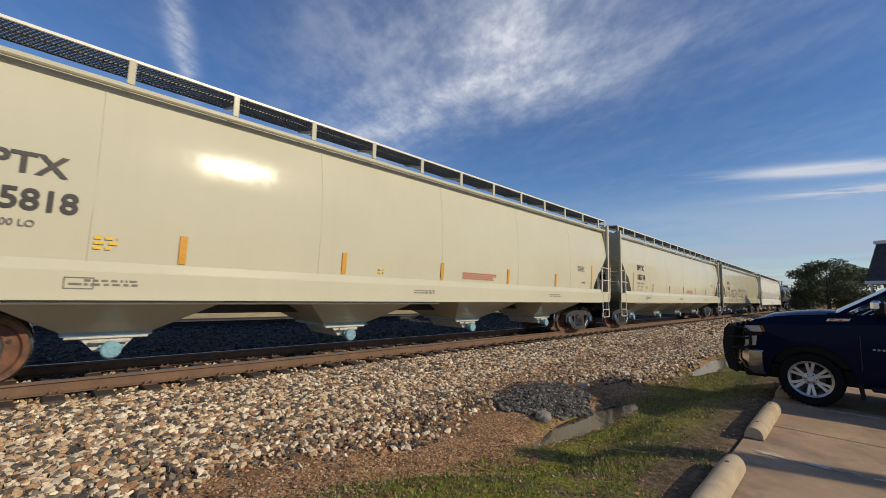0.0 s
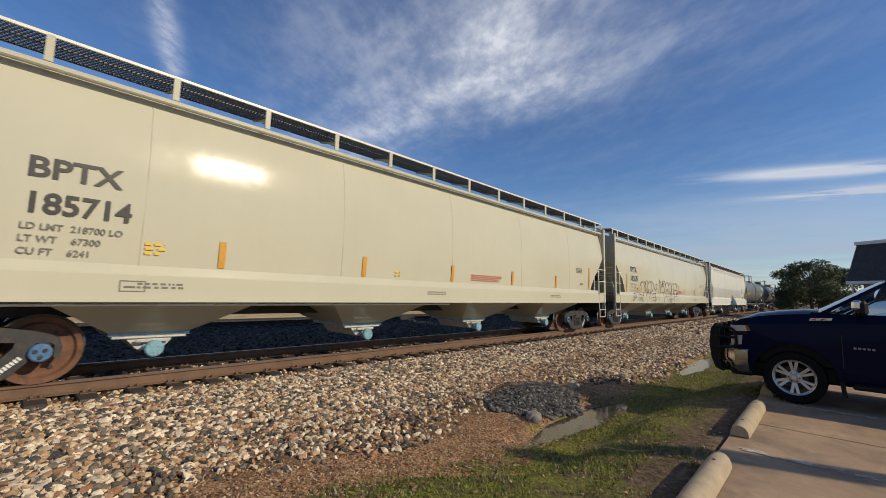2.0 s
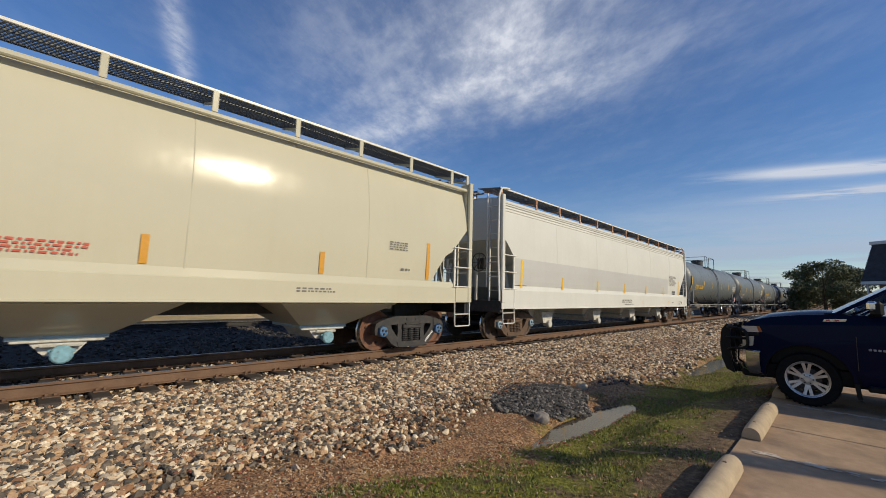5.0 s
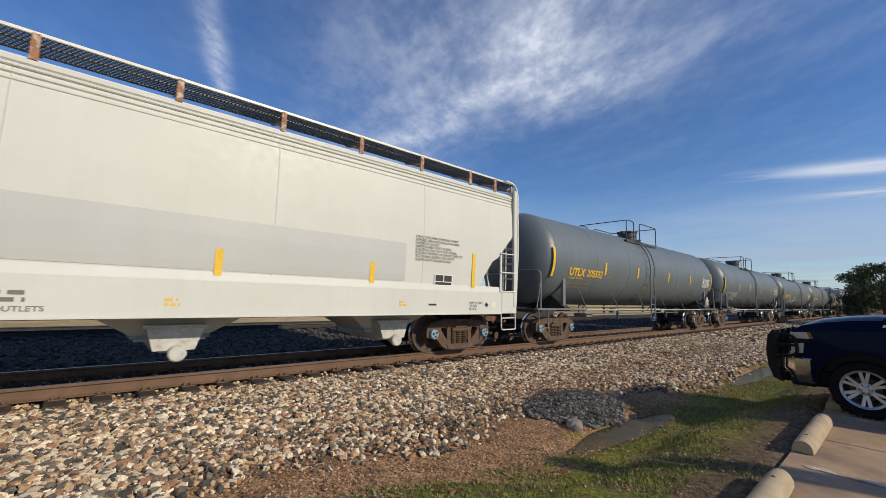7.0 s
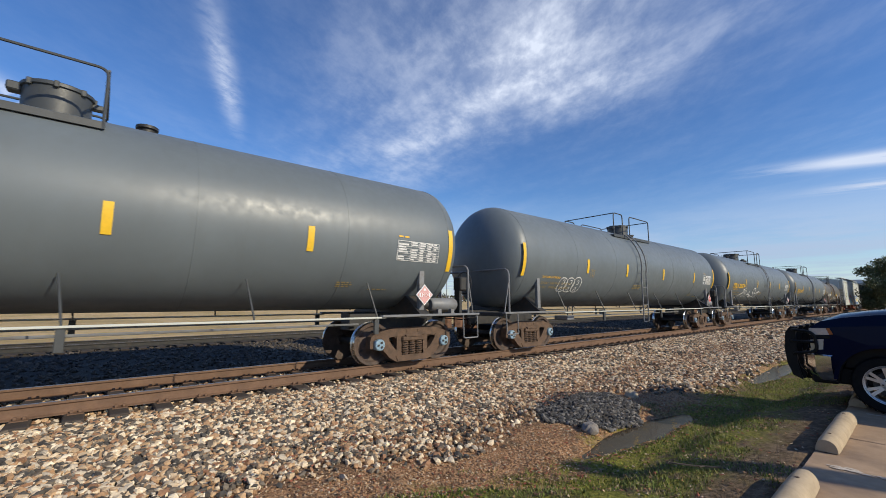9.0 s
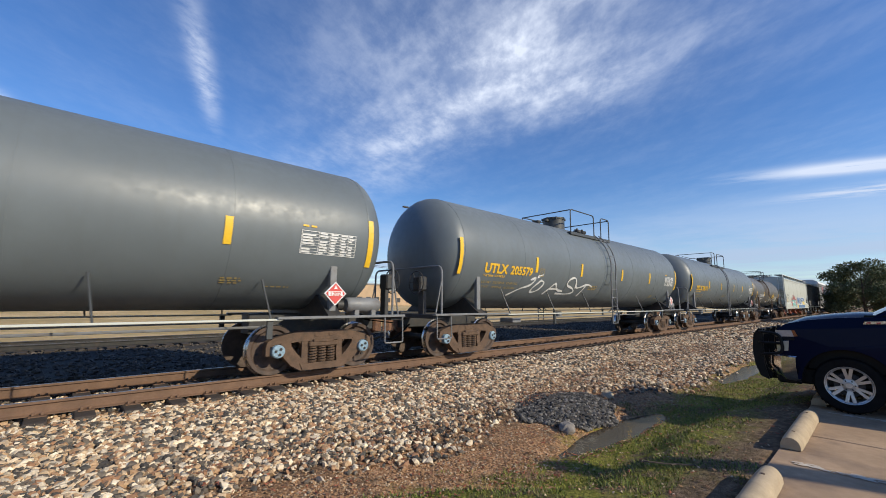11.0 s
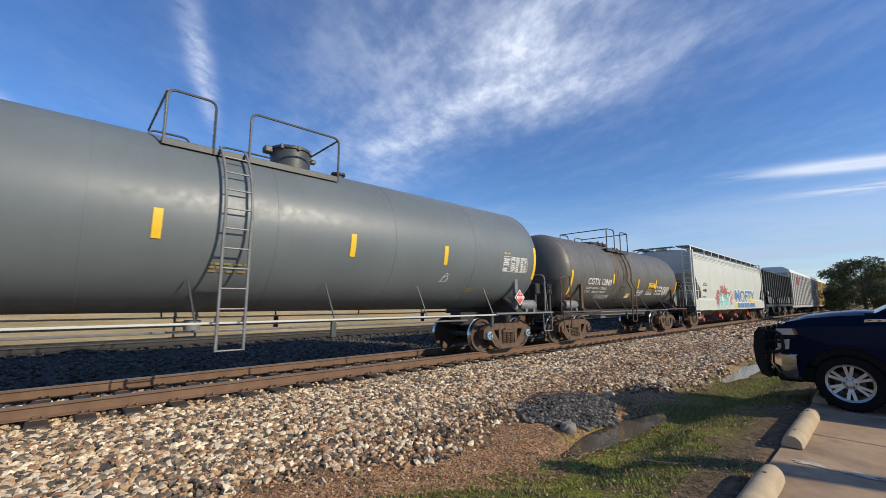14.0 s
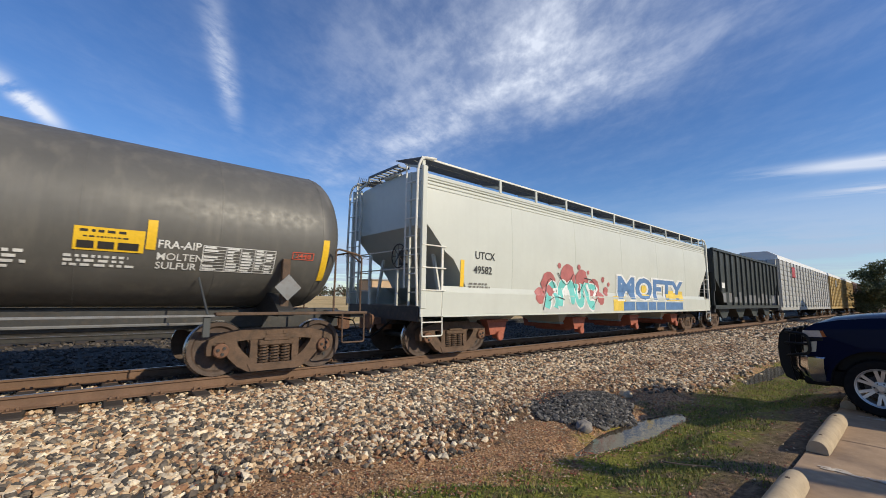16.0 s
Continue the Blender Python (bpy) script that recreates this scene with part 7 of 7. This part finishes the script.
        part("guard_hoop", b, black_plastic, car)
    # cab
    b = Build()
    prof = [(-0.62, 1.935), (-0.85, 1.995), (-1.6, 2.025), (-2.2, 2.0), (-2.42, 1.93)]
    vs = []
    for y, z in prof:
        for k in range(9):
            u = k / 4 - 1
            vs.append((XM + u * 0.77, y, z - 0.05 * u ** 4))
    b.add(vs, [(j * 9 + k, j * 9 + k + 1, (j + 1) * 9 + k + 1, (j + 1) * 9 + k) for j in range(4) for k in range(8)], 0, True)
    part("cab_roof", b, truck_blue, car)
    for s in (-1, 1):
        for (ya, za), (yb, zb) in (((0.12, 1.43), (-0.66, 1.95)), ((-1.35, 1.44), (-1.38, 1.98)), ((-2.42, 1.44), (-2.36, 1.95))):
            b = Build()
            xa, xb = XM + s * 0.955, XM + s * 0.765
            d = 0.075
            b.add([(xa - s * 0.0, ya, za), (xa - s * 0.0, ya - d, za), (xb, yb - d, zb), (xb, yb, zb), (xa - s * 0.07, ya, za), (xa - s * 0.07, ya - d, za), (xb - s * 0.06, yb - d, zb), (xb - s * 0.06, yb, zb)], [(0, 1, 2, 3), (4, 7, 6, 5), (0, 4, 5, 1), (1, 5, 6, 2), (2, 6, 7, 3), (3, 7, 4, 0)])
            part("cab_pillar", b, truck_blue, car)
        b = Build()
        b.tube([(XM + s * 0.77, -0.64, 1.96), (XM + s * 0.775, -2.4, 1.97)], 0.035, 8)
        part("roof_rail", b, truck_blue, car)
        for y0, y1, y2, y3 in ((0.0, -1.34, -0.62, -1.36), (-1.42, -2.36, -1.46, -2.32)):
            b = Build()
            b.add([(XM + s * 0.945, y0, 1.44), (XM + s * 0.945, y1, 1.44), (XM + s * 0.78, y3, 1.95), (XM + s * 0.78, y2, 1.93)], [(0, 1, 2, 3)])
            part("side_window", b, car_glass, car)
    b = Build()
    vs = []
    for t in range(5):
        for k in range(9):
            u = k / 4 - 1
            f = t / 4
            vs.append((XM + u * (0.90 - 0.15 * f), 0.10 - 0.75 * f + 0.10 * (1 - u * u) * (1 - 0.4 * f), 1.455 + 0.495 * f))
    b.add(vs, [(j * 9 + k, j * 9 + k + 1, (j + 1) * 9 + k + 1, (j + 1) * 9 + k) for j in range(4) for k in range(8)], 0, True)
    part("windshield", b, car_glass, car)
    part("rear_window", Build().add([(XM - 0.9, -2.44, 1.44), (XM + 0.9, -2.44, 1.44), (XM + 0.75, -2.4, 1.94), (XM - 0.75, -2.4, 1.94)], [(0, 1, 2, 3)]), car_glass, car)
    part("cowl", Build().box(XL + 0.15, XR - 0.15, -0.05, 0.22, 1.36, 1.452, 0.01), black_plastic, car)
    b = Build()
    b.box(XL + 0.2, XR - 0.2, -0.35, 0.0, 0.7, 1.33, 0.05)
    for x in (XL + 0.3, XM + 0.15):
        b.box(x, x + 0.55, -1.25, -0.75, 0.6, 1.0, 0.05)
        b.box(x, x + 0.55, -1.35, -1.15, 0.9, 1.62, 0.06)
    b.box(XL + 0.15, XR - 0.15, -2.4, -0.1, 0.58, 0.64)
    part("cabin", b, seat_dark, car)
    part("truck_bed", Build().box(XL + 0.13, XR - 0.13, -4.46, -2.46, 0.6, 0.95, 0.01).box(XL + 0.13, XR - 0.13, -4.5, -4.42, 0.6, 1.36, 0.01).box(XL + 0.13, XR - 0.13, -2.5, -2.44, 0.6, 1.37, 0.01), truck_blue, car)
    # door joints, handles, mirror
    for s, x in ((-1, XL), (1, XR)):
        b = Build()
        for y in (-0.12, -1.38, -2.40):
            b.box(x - 0.002 if s < 0 else x - 0.03, x + 0.03 if s < 0 else x + 0.002, y - 0.004, y + 0.004, 0.62, 1.12)
        part("door_joint", b, steel_black, car)
        for y in (-1.12, -2.15):
            part("door_handle", Build().box(x - 0.045 if s < 0 else x - 0.01, x + 0.01 if s < 0 else x + 0.045, y, y + 0.2, 1.13, 1.165, 0.012), truck_blue, car)
        b = Build()
        b.box(min(x + s * 0.02, x + s * 0.26), max(x + s * 0.02, x + s * 0.26), -0.42, -0.28, 1.43, 1.65, 0.04)
        b.tube([(x - s * 0.05, -0.28, 1.43), (x + s * 0.1, -0.32, 1.47)], 0.03, 8)
        mi = part("side_mirror", b, black_plastic, car)
        part("mirror_cap", Build().box(min(x + s * 0.015, x + s * 0.265), max(x + s * 0.015, x + s * 0.265), -0.36, -0.245, 1.51, 1.655, 0.03), chrome, mi, "chrome mirror cap")
        part("rocker_step", Build().box(min(x - s * 0.05, x + s * 0.06), max(x - s * 0.05, x + s * 0.06), -2.5, -0.2, 0.34, 0.42, 0.02), black_plastic, car)
        part("mud_flap", Build().prism([(-0.12, 0.42), (-0.06, 0.42), (-0.09, 0.20), (-0.14, 0.20)], min(x, x - s * 0.25), max(x, x - s * 0.25), "x"), black_plastic, car)
    b = Build()
    b.prism([(0.235, 1.32), (-0.02, 1.335), (-0.04, 1.375), (0.215, 1.36)], XL + 0.018, XL + 0.06, "x")
    bd = part("fender_badge", b, chrome, car, "small chrome and red badge")
    b = Build()
    for y in (0.20, 0.10):
        b.prism([(y, 1.332), (y - 0.045, 1.336), (y - 0.055, 1.357), (y - 0.010, 1.353)], XL + 0.014, XL + 0.03, "x")
    part("badge_fill", b, badge_red, bd)
    b = Build()
    for k in range(5):
        y = -0.24 - 0.048 * k
        b.box(XL - 0.004, XL + 0.02, y - 0.032, y, 0.925, 0.955, 0.004)
    part("door_badge", b, pole_metal, car)
    # wheels
    for x, s in ((XL + 0.14, -1), (XR - 0.14, 1)):
        for y in (fa, ra):
            c = (x, y, 0.405)
            b = Build()
            tp = [(0.26, 0.11), (0.33, 0.13), (0.38, 0.125), (0.40, 0.095), (0.405, 0.0), (0.40, -0.095), (0.38, -0.12), (0.33, -0.125), (0.26, -0.11)]
            b.lathe([(r, s * h) for r, h in tp], c, "x", 40)
            for k in range(40):
                a = 2 * math.pi * k / 40
                for e in (-0.07, 0.07):
                    ca, sa = math.cos(a + e), math.sin(a + e)
                    b.add([(x + e * 1.3 - 0.03, y + 0.409 * math.cos(a), 0.405 + 0.409 * math.sin(a)), (x + e * 1.3 + 0.03, y + 0.409 * math.cos(a), 0.405 + 0.409 * math.sin(a)), (x + e * 1.3 + 0.03, y + 0.409 * ca, 0.405 + 0.409 * sa), (x + e * 1.3 - 0.03, y + 0.409 * ca, 0.405 + 0.409 * sa)], [(0, 1, 2, 3)])
            tyre = part("wheel", b, rubber, car)
            b = Build()
            b.lathe([(0.262, s * 0.112), (0.275, s * 0.118), (0.268, s * 0.10), (0.245, s * 0.09), (0.235, s * 0.0), (0.235, -s * 0.1)], c, "x", 40)
            rim = part("rim", b, alloy, tyre)
            b = Build()
            for k in range(6):
                a = 2 * math.pi * k / 6 + math.pi / 2
                for e in (-0.17, 0.17):
                    p0 = (a + e * 0.7, 0.075)
                    p1 = (a + e, 0.25)
                    wv = 0.018
                    q0 = Vector((0, math.cos(p0[0]), math.sin(p0[0]))) * p0[1]
                    q1 = Vector((0, math.cos(p1[0]), math.sin(p1[0]))) * p1[1]
                    t = (q1 - q0).normalized().cross(Vector((1, 0, 0))) * wv
                    o0, o1 = Vector(c) + Vector((s * 0.085, 0, 0)), Vector(c) + Vector((s * 0.105, 0, 0))
                    i0 = Vector((-s * 0.03, 0, 0))
                    vs = [o0 + q0 - t, o0 + q0 + t, o1 + q1 + t * 1.2, o1 + q1 - t * 1.2]
                    vs += [v + i0 for v in vs]
                    b.add(vs, [(0, 1, 2, 3), (4, 7, 6, 5), (0, 4, 5, 1), (1, 5, 6, 2), (2, 6, 7, 3), (3, 7, 4, 0)])
            b.lathe([(0.0, s * 0.105), (0.04, s * 0.105), (0.045, s * 0.095), (0.095, s * 0.085), (0.10, s * 0.05)], c, "x", 20)
            part("spokes", b, alloy, rim)
            b = Build()
            b.lathe([(0.0, s * 0.03), (0.17, s * 0.03), (0.175, s * 0.01), (0.0, s * 0.0)], c, "x", 24)
            part("brake_disc", b, truck_grey, rim)
            b = Build()
            for k in range(6):
                a = 2 * math.pi * k / 6
                b.lathe([(0.0, s * 0.10), (0.011, s * 0.10), (0.011, s * 0.08)], (x, y + 0.068 * math.cos(a), 0.405 + 0.068 * math.sin(a)), "x", 6)
            part("lug_nuts", b, steel_black, rim)
    return tagged(car, "dark blue pickup truck with black brush guard and alloy wheels", "pickup truck")


pickup()

# ---- building and tree beside the line ----


def mansard_building():
    ob = new("building")
    # its corner nearest the track is the local origin
    ob.matrix_basis = pose(53.6, -2.0, 0, 0, 0, -32)
    x0, x1, y0, y1 = 0.35, 9.5, -14.0, -0.35
    part("wall", Build().box(x0, x1, y0, y1, -0.1, 3.55, 0.01), brick_tan, ob, "tan brick wall")
    e = 0.85
    part("eave", Build().box(x0 - e, x1 + e, y0 - e, y1 + e, 3.42, 3.70, 0.02), trim_white, ob, "white eave board")
    b = Build()
    i = -0.15
    top = 7.05
    n = 15
    vs = []
    for k in range(n):
        for f, z in ((k / n, k / n), (k / n, (k + 1) / n)):
            d = (e - 0.05) * (1 - f) - i * f
            z = 3.70 + (top - 3.70) * z
            vs += [(x0 - d, y0 - d, z), (x1 + d, y0 - d, z), (x1 + d, y1 + d, z), (x0 - d, y1 + d, z)]
    m = 2 * n - 1
    b.add(vs, [(4 * r + k, 4 * r + (k + 1) % 4, 4 * r + 4 + (k + 1) % 4, 4 * r + 4 + k) for r in range(m) for k in range(4)] + [(0, 1, 2, 3), (4 * m, 4 * m + 1, 4 * m + 2, 4 * m + 3)])
    rf = part("roof", b, roof_shingle, ob, "dark shingled mansard roof")
    part("parapet", Build().box(x0 + i - 0.15, x1 - i + 0.15, y0 + i - 0.15, y1 - i + 0.15, top, top + 0.30, 0.02), trim_white, rf)
    part("roof_unit", Build().box(x0 + 1.2, x0 + 2.6, y1 - 3.6, y1 - 2.2, top + 0.3, top + 0.85, 0.04).box(x0 + 1.4, x0 + 2.4, y1 - 3.4, y1 - 2.4, top + 0.85, top + 0.95, 0.03), truck_grey, rf)
    for k in range(4):
        y = y1 - 1.8 - 3.3 * k
        w = part("window", Build().box(x0 - 0.04, x0 + 0.05, y - 0.75, y + 0.75, 0.9, 2.6, 0.01), trim_white, ob)
        part("pane", Build().box(x0 - 0.05, x0 - 0.035, y - 0.65, y + 0.65, 1.0, 2.5), car_glass, w)
    for k in range(3):
        x = x0 + 1.6 + 2.9 * k
        w = part("window", Build().box(x - 0.75, x + 0.75, y1 - 0.05, y1 + 0.04, 0.9, 2.6, 0.01), trim_white, ob)
        part("pane", Build().box(x - 0.65, x + 0.65, y1 + 0.035, y1 + 0.05, 1.0, 2.5), car_glass, w)
    for y in (y1 + 0.5, y1 - 4.5, y1 - 9):
        part("post", Build().box(x0 - 0.65, x0 - 0.53, y - 0.06, y + 0.06, -0.1, 3.42, 0.01), trim_white, ob)
    tagged(ob, "tan brick building with a dark shingled mansard roof", "building")


mansard_building()


def leaf_cloud(clumps, size, n, seed, stretch=(1, 1, 1)):
    """Small leaf faces round a set of clump centres (x, y, z, r)."""
    rng = np.random.default_rng(seed)
    c = np.array(clumps)
    pick = rng.choice(len(c), n, p=c[:, 3] ** 2 / (c[:, 3] ** 2).sum())
    d = rng.standard_normal((n, 3))
    d /= np.linalg.norm(d, axis=1)[:, None]
    rad = c[pick, 3] * rng.random(n) ** 0.45
    p = c[pick, :3] + d * rad[:, None] * np.array(stretch)
    a = rng.standard_normal((n, 3))
    a /= np.linalg.norm(a, axis=1)[:, None]
    b = np.cross(a, rng.standard_normal((n, 3)))
    b /= np.linalg.norm(b, axis=1)[:, None]
    s = size * rng.uniform(0.6, 1.4, n)[:, None]
    q = np.stack([p + a * s, p + b * s * 0.5, p - a * s, p - b * s * 0.5], 1).reshape(-1, 3)
    i = np.arange(n) * 4
    return q, np.stack([i, i + 1, i + 2, i + 3], 1)


def tree(x, y, h, r, seed, leaves, size, low=1.2):
    rng = random.Random(seed)
    ob = new("tree")
    z0 = float(ground_z(x, y))
    b = Build()
    prof = [(0.24, z0 - 0.1), (0.18, z0 + 0.4), (0.15, z0 + low), (0.11, z0 + h * 0.5), (0.04, z0 + h * 0.85)]
    b.lathe(prof, (x, y, 0), "z", 12)
    clumps = []
    for k in range(22):
        a, zz = rng.uniform(0, 6.28), rng.uniform(low, h * 0.92)
        f = math.sqrt(max(0.05, 1 - ((zz - h * 0.45) / (h * 0.58)) ** 2))
        d = r * f * rng.uniform(0.45, 0.9)
        tip = (x + d * math.cos(a), y + d * math.sin(a), z0 + zz)
        b.tube(bend([(x, y, z0 + zz * 0.55), (x + d * 0.4 * math.cos(a), y + d * 0.4 * math.sin(a), z0 + zz * 0.8), tip], 0.3), 0.035, 5)
        clumps.append((*tip, rng.uniform(0.28, 0.5) * r))
        for _ in range(2):
            clumps.append((tip[0] + rng.uniform(-1, 1) * 0.35 * r, tip[1] + rng.uniform(-1, 1) * 0.35 * r, tip[2] + rng.uniform(-0.5, 0.6) * 0.3 * r, rng.uniform(0.12, 0.24) * r))
    part("trunk", b, bark, ob)
    q, f = leaf_cloud(clumps, size, leaves, seed, (1, 1, 0.8))
    me = bpy.data.meshes.new("crown")
    me.from_pydata(q.tolist(), [], f.tolist())
    me.materials.append(crown_mat)
    c = part("crown", me, None, ob)
    return tagged(ob, "dense dark green broad-crowned tree beside the building", "tree", "trees beside the line")


tree(86.0, 1.9, 8.4, 3.9, 3, 20000, 0.15, 1.3)
tree(104.0, -1.5, 8.0, 4.0, 5, 9000, 0.2)
tree(122.0, 2.4, 7.6, 3.4, 8, 7000, 0.2)

# ---- the far side ----


def far_side():
    rng = random.Random(12)
    clumps = []
    for k in range(260):
        a = radians(rng.uniform(-40, 84))
        d = rng.uniform(230, 330)
        x, y = d * math.sin(a), d * math.cos(a)
        if y < 26:
            y = 26 + rng.uniform(0, 8)
        r = rng.uniform(2.0, 4.2)
        z = float(ground_z(x, y))
        clumps += [(x, y, z + r * 0.7, r), (x + rng.uniform(-3, 3), y + rng.uniform(-2, 2), z + r * 1.3, r * 0.7)]
    q, f = leaf_cloud(clumps, 0.8, 22000, 4, (1.3, 1.3, 0.8))
    me = bpy.data.meshes.new("tree_line")
    me.from_pydata(q.tolist(), [], f.tolist())
    me.materials.append(far_crown_mat)
    tagged(new("tree_line", me), "low line of far bare and green trees", "trees", kind="stuff")
    for x, y, w, d, h, lab in ((66, 108, 9, 8, 6.0, "far flat-roofed tan building past the field"), (80, 112, 12, 8, 4.6, "far low tan building past the field")):
        ob = new("far_building")
        z = float(ground_z(x, y)) - 0.1
        part("wall", Build().box(x - w / 2, x + w / 2, y - d / 2, y + d / 2, z, z + h, 0.05), far_wall, ob)
        part("roof", Build().box(x - w / 2 - 0.3, x + w / 2 + 0.3, y - d / 2 - 0.3, y + d / 2 + 0.3, z + h, z + h + 0.4, 0.05), far_roof, ob)
        for k in range(3):
            xx = x - w / 2 + w * (k + 0.5) / 3
            part("window", Build().box(xx - 0.8, xx + 0.8, y - d / 2 - 0.06, y - d / 2 + 0.02, z + 1.0, z + 2.4, 0.02), truck_grey, ob)
        tagged(ob, lab, "building")
    for x, y, h, arm in ((32.0, 38.5, 13.2, -2.3), (12.0, 88.0, 12.0, 2.2), (60.0, 70.0, 12.0, -2.2), (-8.0, 70.0, 12.0, 2.2)):
        ob = new("street_lamp")
        z = float(ground_z(x, y))
        part("pole", Build().lathe([(0.13, z - 0.1), (0.12, z + 1), (0.07, z + h - 0.6)], (x, y, 0), "z", 10), pole_metal, ob)
        part("arm", Build().tube(bend([(x, y, z + h - 0.9), (x + arm * 0.15, y, z + h - 0.1), (x + arm * 0.6, y, z + h + 0.15), (x + arm, y, z + h)], 0.5), 0.05, 6), pole_metal, ob)
        part("lamp_head", Build().box(min(x + arm, x + arm * 1.35), max(x + arm, x + arm * 1.35), y - 0.14, y + 0.14, z + h - 0.08, z + h + 0.1, 0.04), truck_grey, ob)
        tagged(ob, "tall grey street lamp with a curved arm", "street lamp", "street lamps along the far road")
    xs = (-60, -14, 34, 82, 130)
    for x in xs:
        ob = new("utility_pole")
        z = float(ground_z(x, 66))
        part("pole", Build().lathe([(0.16, z - 0.1), (0.11, z + 9.2)], (x, 66, 0), "z", 10), bark, ob)
        part("crossarm", Build().box(x - 0.06, x + 0.06, 65.0, 67.0, z + 8.7, z + 8.82), bark, ob)
        tagged(ob, "wooden utility pole past the field", "utility pole", "utility poles past the field")
    for y in (65.1, 66.9):
        b = Build()
        pts = []
        for xa, xb in zip(xs, xs[1:]):
            for k in range(8):
                t = k / 8
                pts.append((xa + (xb - xa) * t, y, float(ground_z(xa, 66)) + 8.84 - 0.9 * 4 * t * (1 - t)))
        b.tube(pts, 0.035, 5)
        tagged(part("overhead_wire", b, steel_black), "thin dark overhead wire between utility poles", "wire")


far_side()

# ---- what moves ----


def motions():
    """The train runs at a nearly steady pace, surging a little, and its wheels roll."""
    surge = ((0, 0.0), (10.3, 0.0), (10.5, 0.04), (11, 0.25), (11.5, -0.08), (12, -0.09), (12.5, -0.22), (13, -0.36), (13.5, 0.05), (14, -0.12), (14.5, -0.3), (15, -0.1), (15.5, -0.18), (16, 0.0))

    def shift(t):
        return -SPEED * (t - 8) - SLOW * (t - 8) ** 2 + float(np.interp(t, [a for a, _ in surge], [b for _, b in surge]))

    for car, x8 in CARS:
        walk(car, [(t, pose(x8 + shift(t), YC, RAIL)) for t in [0, 2, 4, 6, 8, 10] + [10.5 + 0.5 * k for k in range(12)]])
        for ob in car.children_recursive:
            if ob.name.split(".")[0] == "wheelset":
                x = ob.matrix_basis.translation.x
                rows = []
                for k in range(241):
                    t = k / 15
                    rows.append((t, pose(x, 0, WHEEL_R) @ Matrix.Rotation((shift(t) - shift(0)) / WHEEL_R, 4, "Y")))
                walk(ob, rows)


motions()
